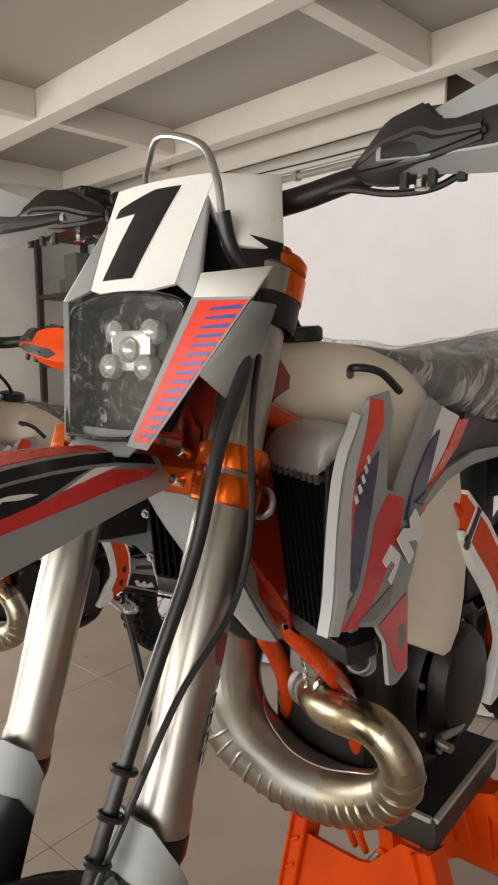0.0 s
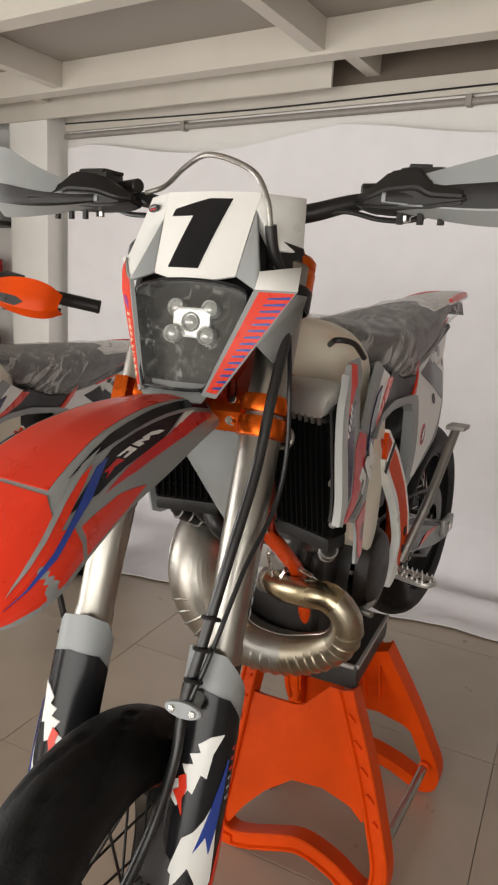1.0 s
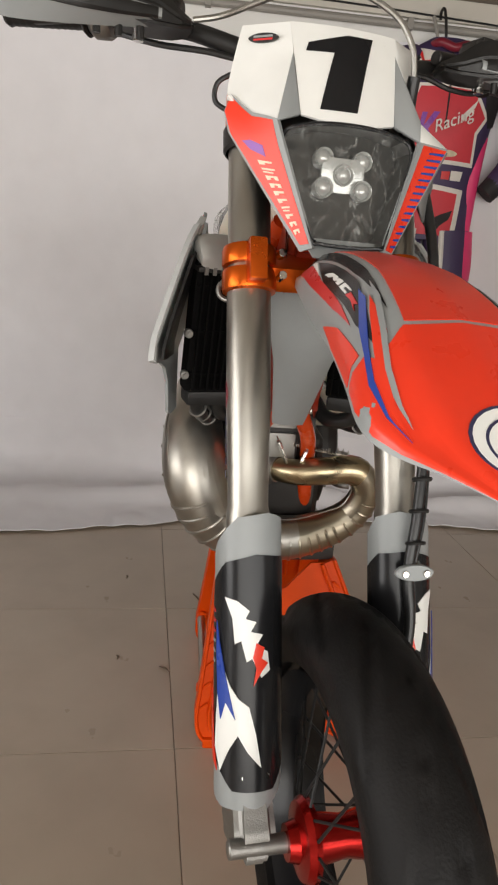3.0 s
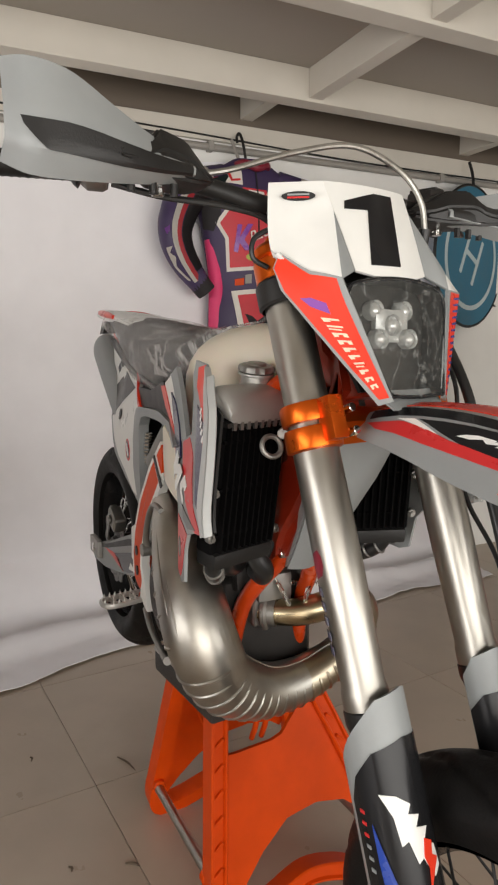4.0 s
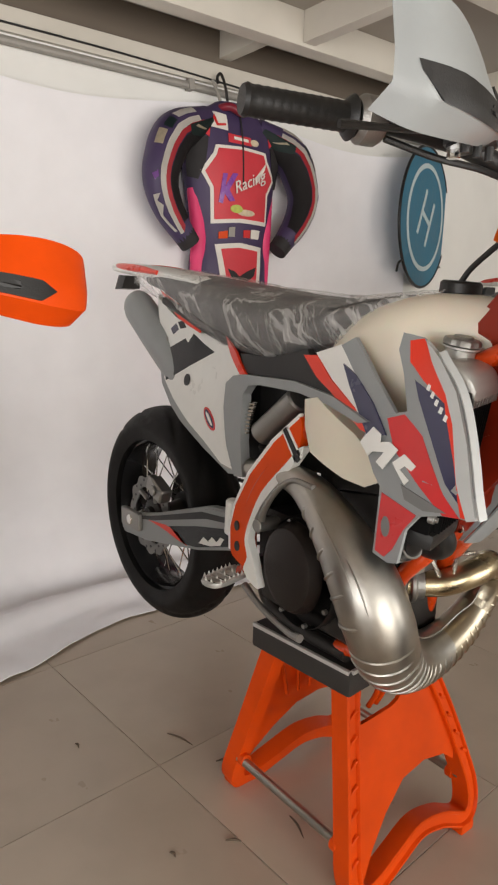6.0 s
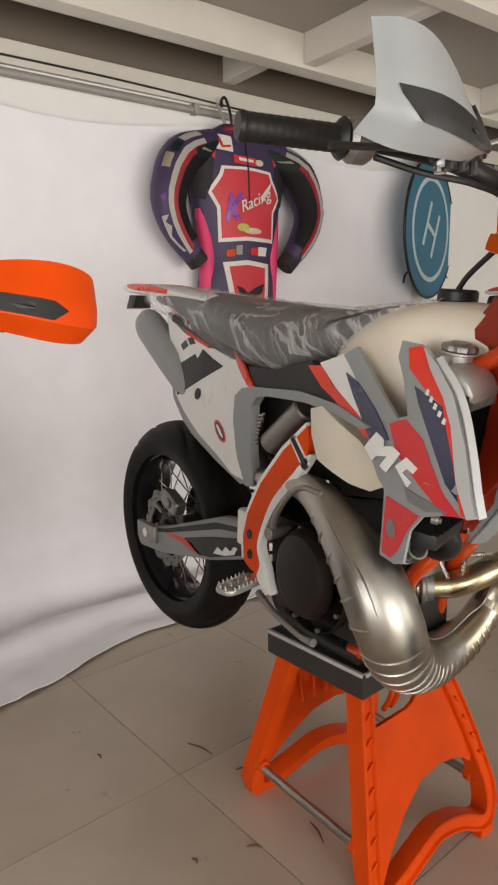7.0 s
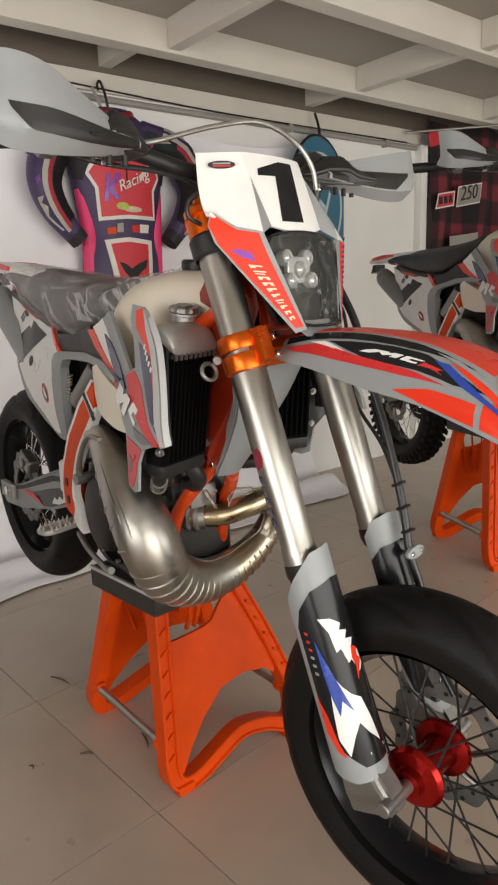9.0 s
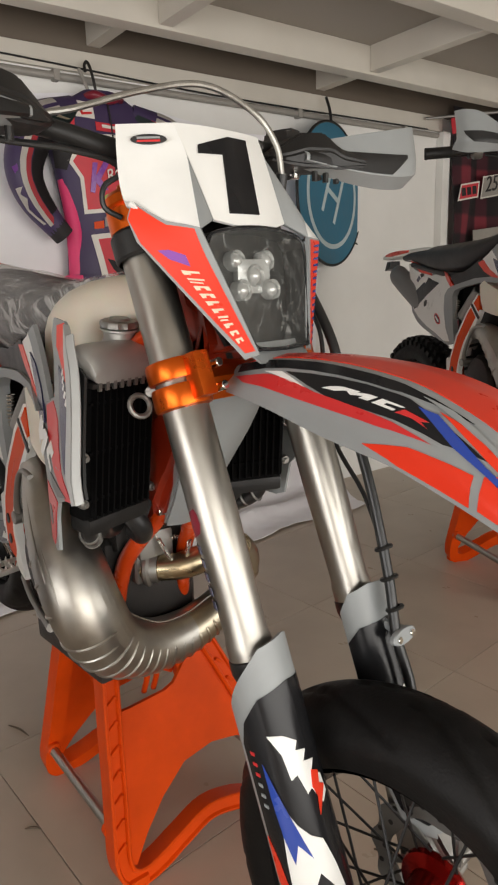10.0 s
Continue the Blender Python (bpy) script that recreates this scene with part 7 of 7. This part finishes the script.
    on_arm("lettering_bar", [(0.66, 0.62), (0.70, 0.95), (0.74, 0.70), (0.80, 1.0), (0.92, 0.75), (0.92, 0.95), (0.80, 1.2), (0.66, 1.1)], SUITWHITE, 0.003)
    part("cuff", tube([(-1.925, SY + s * 0.262, 1.420), (-1.925, SY + s * 0.225, 1.378)], [0.046, 0.043], 18, 1), SUITBLACK, suit)
    leg = [(-1.965, SY + s * 0.100, 1.22), (-1.955, SY + s * 0.112, 1.05), (-1.945, SY + s * 0.105, 0.85), (-1.950, SY + s * 0.085, 0.62), (-1.955, SY + s * 0.080, 0.43)]
    lg = part("trouser_leg", tube(leg, [0.098, 0.100, 0.090, 0.072, 0.058], 24, 8, flat=0.7), SUITPURPLE, suit, "purple leather trouser leg with pink side")
    part("leg_side", tube([(x - 0.004, y + s * 0.028, z) for x, y, z in leg[:3]], [0.088, 0.090, 0.070], 20, 8, flat=0.7), SUITPINK, lg)
    part("knee_panel", tube([(x + 0.012, y, z) for x, y, z in smooth_path(leg[1:4], 4)[3:7]], 0.078, 20, 3, flat=0.7), SUITBLACK, lg)
    part("leg_stripe", tube([(x + 0.062, y - s * 0.040, z) for x, y, z in leg[:3]], [0.012, 0.012, 0.010], 8, 6), SUITWHITE, lg)
    part("knee_patch", moved(lathe([(0, 0.012), (0.030, 0.010), (0.045, 0), (0, 0)], 20), Matrix.Translation((-1.893, SY + s * 0.098, 0.66)) @ Matrix.Rotation(radians(90), 4, "Y")), SUITRED, lg)
    part("torso_side", tube([(-1.965, SY + s * 0.185, 1.60), (-1.955, SY + s * 0.168, 1.45), (-1.960, SY + s * 0.165, 1.30), (-1.965, SY + s * 0.170, 1.18)], [0.032, 0.036, 0.036, 0.032], 14, 6, flat=0.8), SUITPINK, torso)
part("collar", tube([(-1.97, SY - 0.080, 1.912), (-1.915, SY - 0.052, 1.918), (-1.900, SY, 1.900), (-1.915, SY + 0.052, 1.918), (-1.97, SY + 0.080, 1.912)], 0.016, 12, 6), EMBLEM, suit)
part("collar_lining", tube([(-1.975, SY - 0.072, 1.925), (-2.01, SY, 1.932), (-1.975, SY + 0.072, 1.925)], 0.014, 10, 6), TEAL, suit)
hanger = thing("hanger", "metal coat hanger hooked over the conduit", "hanger", m=Matrix.Translation((0, -0.03, 0)))
part("hanger_hook", tube([(-2.025, 0.765, 2.03), (-2.03, 0.765, 2.055), (-2.015, 0.770, 2.065), (-2.00, 0.775, 2.04), (-1.985, 0.780, 1.99), (-1.985, 0.79, 1.92)], 0.006, 10), DARKMETAL, hanger)
part("hanger_arm", tube([(-1.985, 0.66, 1.895), (-1.985, 0.79, 1.945), (-1.985, 0.92, 1.895)], 0.007, 10), DARKMETAL, hanger)
part("hanger_strap", tube([(-2.02, 0.735, 2.035), (-2.00, 0.745, 1.99), (-1.98, 0.755, 1.935)], 0.007, 8), PIPEGREY, hanger)

# ---------- folding landing pad ----------
PADBLUE = mat("pad_blue_nylon", (0.035, 0.165, 0.26), 0.55, vary=0.1, bump=0.3, bump_scale=80)
PADWHITE = mat("pad_white_print", (0.52, 0.62, 0.64), 0.6, vary=0.08)
pad = thing("landing_pad", "round blue landing pad with white letter H on the wall", "landing pad", m=Matrix.Translation((-1.985, 2.06, 1.615)) @ Matrix.Rotation(radians(19), 4, "Z"))
R90 = Matrix.Rotation(radians(90), 4, "Y")
part("pad_disc", moved(lathe([(0, 0.004), (0.20, 0.007), (0.355, 0.004), (0.355, -0.004), (0, -0.006)], 64), R90), PADBLUE, pad)
part("pad_rim", moved(wire_ring(0.358, 0.008, 64, 8), R90), BLACK, pad)
part("pad_ring", moved(lathe([(0.250, 0.0068), (0.250, 0.0082), (0.274, 0.0076), (0.274, 0.0062)], 64, True), R90), PADWHITE, pad)
for b in (box(0.006, 0.0095, -0.080, -0.058, -0.125, 0.125), box(0.006, 0.0095, 0.058, 0.080, -0.125, 0.125), box(0.006, 0.0095, -0.06, 0.06, -0.012, 0.012)):
    part("letter_stroke", moved(b, Matrix.Rotation(radians(-25), 4, "X")), PADWHITE, pad, smooth=False)
part("pad_loop", tube([(0, 0, 0.355), (-0.01, 0.0, 0.42), (-0.03, 0.0, 0.48)], 0.008, 8), BLACK, pad)
for y in (-0.23, 0.23):
    part("pad_tab", tube([(0, y * 1.2, -0.23), (0, y * 1.42, -0.25), (0, y * 1.5, -0.29)], 0.006, 8), BLACK, pad)

# ---------- hanging plaid shirts ----------


def plaid_mat():
    m = bpy.data.materials.new("plaid_flannel")
    m.use_nodes = True
    nt = m.node_tree
    p = nt.nodes["Principled BSDF"]
    tc = nt.nodes.new("ShaderNodeTexCoord")
    sx = nt.nodes.new("ShaderNodeSeparateXYZ")
    nt.links.new(tc.outputs["Object"], sx.inputs[0])
    vals = []
    for axis, freq in (("Y", 13.0), ("Z", 11.0)):
        a = nt.nodes.new("ShaderNodeMath")
        a.operation = "MULTIPLY"
        a.inputs[1].default_value = freq * 2
        nt.links.new(sx.outputs[axis], a.inputs[0])
        b = nt.nodes.new("ShaderNodeMath")
        b.operation = "SINE"
        nt.links.new(a.outputs[0], b.inputs[0])
        c = nt.nodes.new("ShaderNodeMapRange")
        c.inputs["From Min"].default_value, c.inputs["From Max"].default_value = 0.1, 0.5
        nt.links.new(b.outputs[0], c.inputs["Value"])
        vals.append(c)
    add = nt.nodes.new("ShaderNodeMath")
    add.operation = "ADD"
    nt.links.new(vals[0].outputs[0], add.inputs[0])
    nt.links.new(vals[1].outputs[0], add.inputs[1])
    ramp = nt.nodes.new("ShaderNodeValToRGB")
    ramp.color_ramp.elements[0].position, ramp.color_ramp.elements[0].color = 0.0, (0.012, 0.009, 0.010, 1)
    ramp.color_ramp.elements[1].position, ramp.color_ramp.elements[1].color = 1.0, (0.19, 0.024, 0.036, 1)
    e = ramp.color_ramp.elements.new(0.5)
    e.color = (0.055, 0.012, 0.018, 1)
    div = nt.nodes.new("ShaderNodeMath")
    div.operation = "MULTIPLY"
    div.inputs[1].default_value = 0.5
    nt.links.new(add.outputs[0], div.inputs[0])
    nt.links.new(div.outputs[0], ramp.inputs[0])
    nt.links.new(ramp.outputs[0], p.inputs["Base Color"])
    p.inputs["Roughness"].default_value = 0.9
    return m


PLAID = plaid_mat()


def hanging_cloth(u, v):
    y = 3.095 + 1.20 * u
    return Vector((-2.02 + 0.025 * math.sin(u * 16 + v * 1.5) + 0.03 * noise.noise(Vector((u * 5, v * 3, 0))), y, 2.18 - 1.35 * v - 0.03 * math.sin(u * 9)))


shirt = thing("plaid_shirt", "dark red and black plaid flannel shirts hanging on a rail", "shirt")
part("cloth", grid(hanging_cloth, 60, 40, 0.004), PLAID, shirt)
TM = Matrix.Rotation(radians(90), 4, "Z") @ Matrix.Rotation(radians(90), 4, "X")
TAG = Matrix.Translation((-1.955, 3.075, 1.672)) @ Matrix.Rotation(radians(9), 4, "X") @ TM @ Matrix.Diagonal((0.86, 0.84, 1, 1))
for n, poly, material, lift in (("label_border", [(0.0, -0.055), (0.235, -0.055), (0.265, 0.058), (0.05, 0.058)], SUITWHITE, 0.0), ("label_panel", [(0.016, -0.044), (0.222, -0.044), (0.246, 0.047), (0.056, 0.047)], SUITRED, 0.002), ("label_border", [(0.262, -0.07), (0.585, -0.07), (0.635, 0.085), (0.312, 0.085)], SUITWHITE, 0.0), ("label_panel", [(0.275, -0.060), (0.578, -0.060), (0.622, 0.075), (0.320, 0.075)], PIPEGREY, 0.002)):
    bm = fine_poly(poly, 5)
    r_ = bmesh.ops.extrude_face_region(bm, geom=bm.faces[:])
    bmesh.ops.translate(bm, verts=[v for v in r_["geom"] if isinstance(v, bmesh.types.BMVert)], vec=(0, 0, 0.003))
    part(n, moved(bm, TAG @ Matrix.Translation((0, 0, lift))), material, shirt, smooth=False)
lettering("250", 0.155, 0.002, TAG @ Matrix(((1, 0.3, 0, 0.445), (0, 1, 0, 0.020), (0, 0, 1, 0.006), (0, 0, 0, 1))), SUITBLACK, "lettering", shirt)
part("lettering_bar", moved(box(0.30, 0.585, -0.054, -0.044, 0.004, 0.007), TAG), PIPEGREY, shirt, smooth=False)
for k in range(3):
    part("lettering_bar", moved(box(0.045 + 0.062 * k, 0.092 + 0.062 * k, -0.026, 0.030, 0.004, 0.006), TAG), SUITBLACK, shirt, smooth=False)
part("label_panel", moved(box(0, 0.20, -0.04, 0.045, 0, 0.004), Matrix.Translation((-1.955, 3.0, 2.04)) @ Matrix.Rotation(radians(14), 4, "X") @ TM), SUITRED, shirt, smooth=False)
part("label_panel", moved(box(0, 0.33, -0.05, 0.06, 0, 0.004), Matrix.Translation((-1.955, 3.25, 1.40)) @ Matrix.Rotation(radians(6), 4, "X") @ TM), PIPEGREY, shirt, smooth=False)
rail = mesh_object("clothes_rail", tube([(-2.03, 2.86, 2.085), (-1.75, 3.15, 2.095), (-1.30, 3.62, 2.105)], 0.008, 10, 3), CASTALU)
tagged(rail, "thin metal clothes rail under the ceiling beams", "rail")

# ---------- far corner beside the sheet ----------
structure("pillar", box(X0 + 0.002, X0 + 0.055, 3.02, 3.085, 0, 2.03, 0.004), WALLP, "narrow white upright where the plain wall ends")
structure("pillar", box(X0 + 0.002, X0 + 0.16, -2.72, -2.42, 0, 2.24, 0.005), WALLP, "white painted pillar beside the sheet")
DARKWOOD = mat("dark_cabinet", (0.045, 0.035, 0.03), 0.5, vary=0.25, scale=14, stretch=(1, 1, 0.1), bump=0.1)
cab = thing("shelf_rack", "dark metal shelf rack with mixed workshop clutter", "shelf rack", m=Matrix.Translation((-1.93, -3.15, 0)))
for x in (-0.12, 0.22):
    for y in (-0.36, 0.36):
        part("post", box(x - 0.018, x + 0.018, y - 0.018, y + 0.018, 0, 1.95), DARKWOOD, cab, smooth=False)
for z in (0.15, 0.62, 1.08, 1.52, 1.90):
    part("shelf", box(-0.135, 0.235, -0.38, 0.38, z, z + 0.025, 0.003), DARKWOOD, cab)
rng = random.Random(4)
cols = (DKGREY, GREY, DEEPRED, NAVY, BLACK, WHITE, ORANGE)
for z in (0.175, 0.645, 1.105, 1.545):
    y = -3.46
    while y < -2.86:
        w, h, d = rng.uniform(0.06, 0.15), rng.uniform(0.10, 0.30), rng.uniform(0.10, 0.22)
        bx = thing("storage_box", "small workshop carton standing on the rack", "box", "boxes on the rack", m=Matrix.Translation((-1.90, y + w / 2, z)))
        part("carton", box(-d / 2, d / 2, -w / 2, w / 2, 0, h, 0.004), cols[rng.randrange(len(cols))], bx)
        part("flap", box(-d / 2 + 0.004, d / 2 - 0.004, -w / 2 + 0.004, w / 2 - 0.004, h, h + 0.003), GREY, bx)
        y += w + rng.uniform(0.01, 0.05)

# ---------- small litter ----------
TWIG = mat("dry_twig", (0.10, 0.07, 0.045), 0.8, vary=0.3)
for x, y, l, a in ((-0.916, -0.114, 0.085, 20), (-0.78, -0.06, 0.05, 75), (-0.50, -0.06, 0.07, -15), (-0.596, -0.328, 0.018, 10), (-0.55, -0.20, 0.035, 50), (0.05, 0.42, 0.05, 30), (-0.039, 0.352, 0.014, 0), (-0.245, -0.607, 0.02, 40), (-1.05, -0.35, 0.02, 0)):
    c, s = math.cos(radians(a)) * l / 2, math.sin(radians(a)) * l / 2
    ob = mesh_object("floor_debris", tube([(x - c, y - s, 0.003), (x, y + 0.004, 0.005), (x + c, y + s, 0.003)], [0.0015, 0.003, 0.001], 6, 3), TWIG)
    tagged(ob, "scrap of dry leaf and dirt on the tiles", "debris", "floor litter")

# ---------- floor tiles ----------
TILE_W, TURN_T = 0.60, radians(4.5)
o = Vector((-0.263, -0.163))
ct, s_t = math.cos(TURN_T), math.sin(TURN_T)
tm = bpy.data.meshes.new("tile")
tb = box(-TILE_W / 2 + 0.0010, TILE_W / 2 - 0.0010, -TILE_W / 2 + 0.0010, TILE_W / 2 - 0.0010, -0.008, 0.0, 0.0007, 1)
tb.to_mesh(tm)
tb.free()
tm.materials.append(TILE)
for i in range(-9, 10):
    for j in range(-9, 10):
        u, v = (i + 0.5) * TILE_W, (j + 0.5) * TILE_W
        x, y = o.x + ct * u - s_t * v, o.y + s_t * u + ct * v
        if X0 - 0.3 < x < X1 + 0.3 and Y0 - 0.3 < y < Y1 + 0.3:
            ob = new("tile", tm)
            ob.parent = floor_bed
            ob.matrix_local = Matrix.Translation((x, y, 0)) @ Matrix.Rotation(TURN_T, 4, "Z")
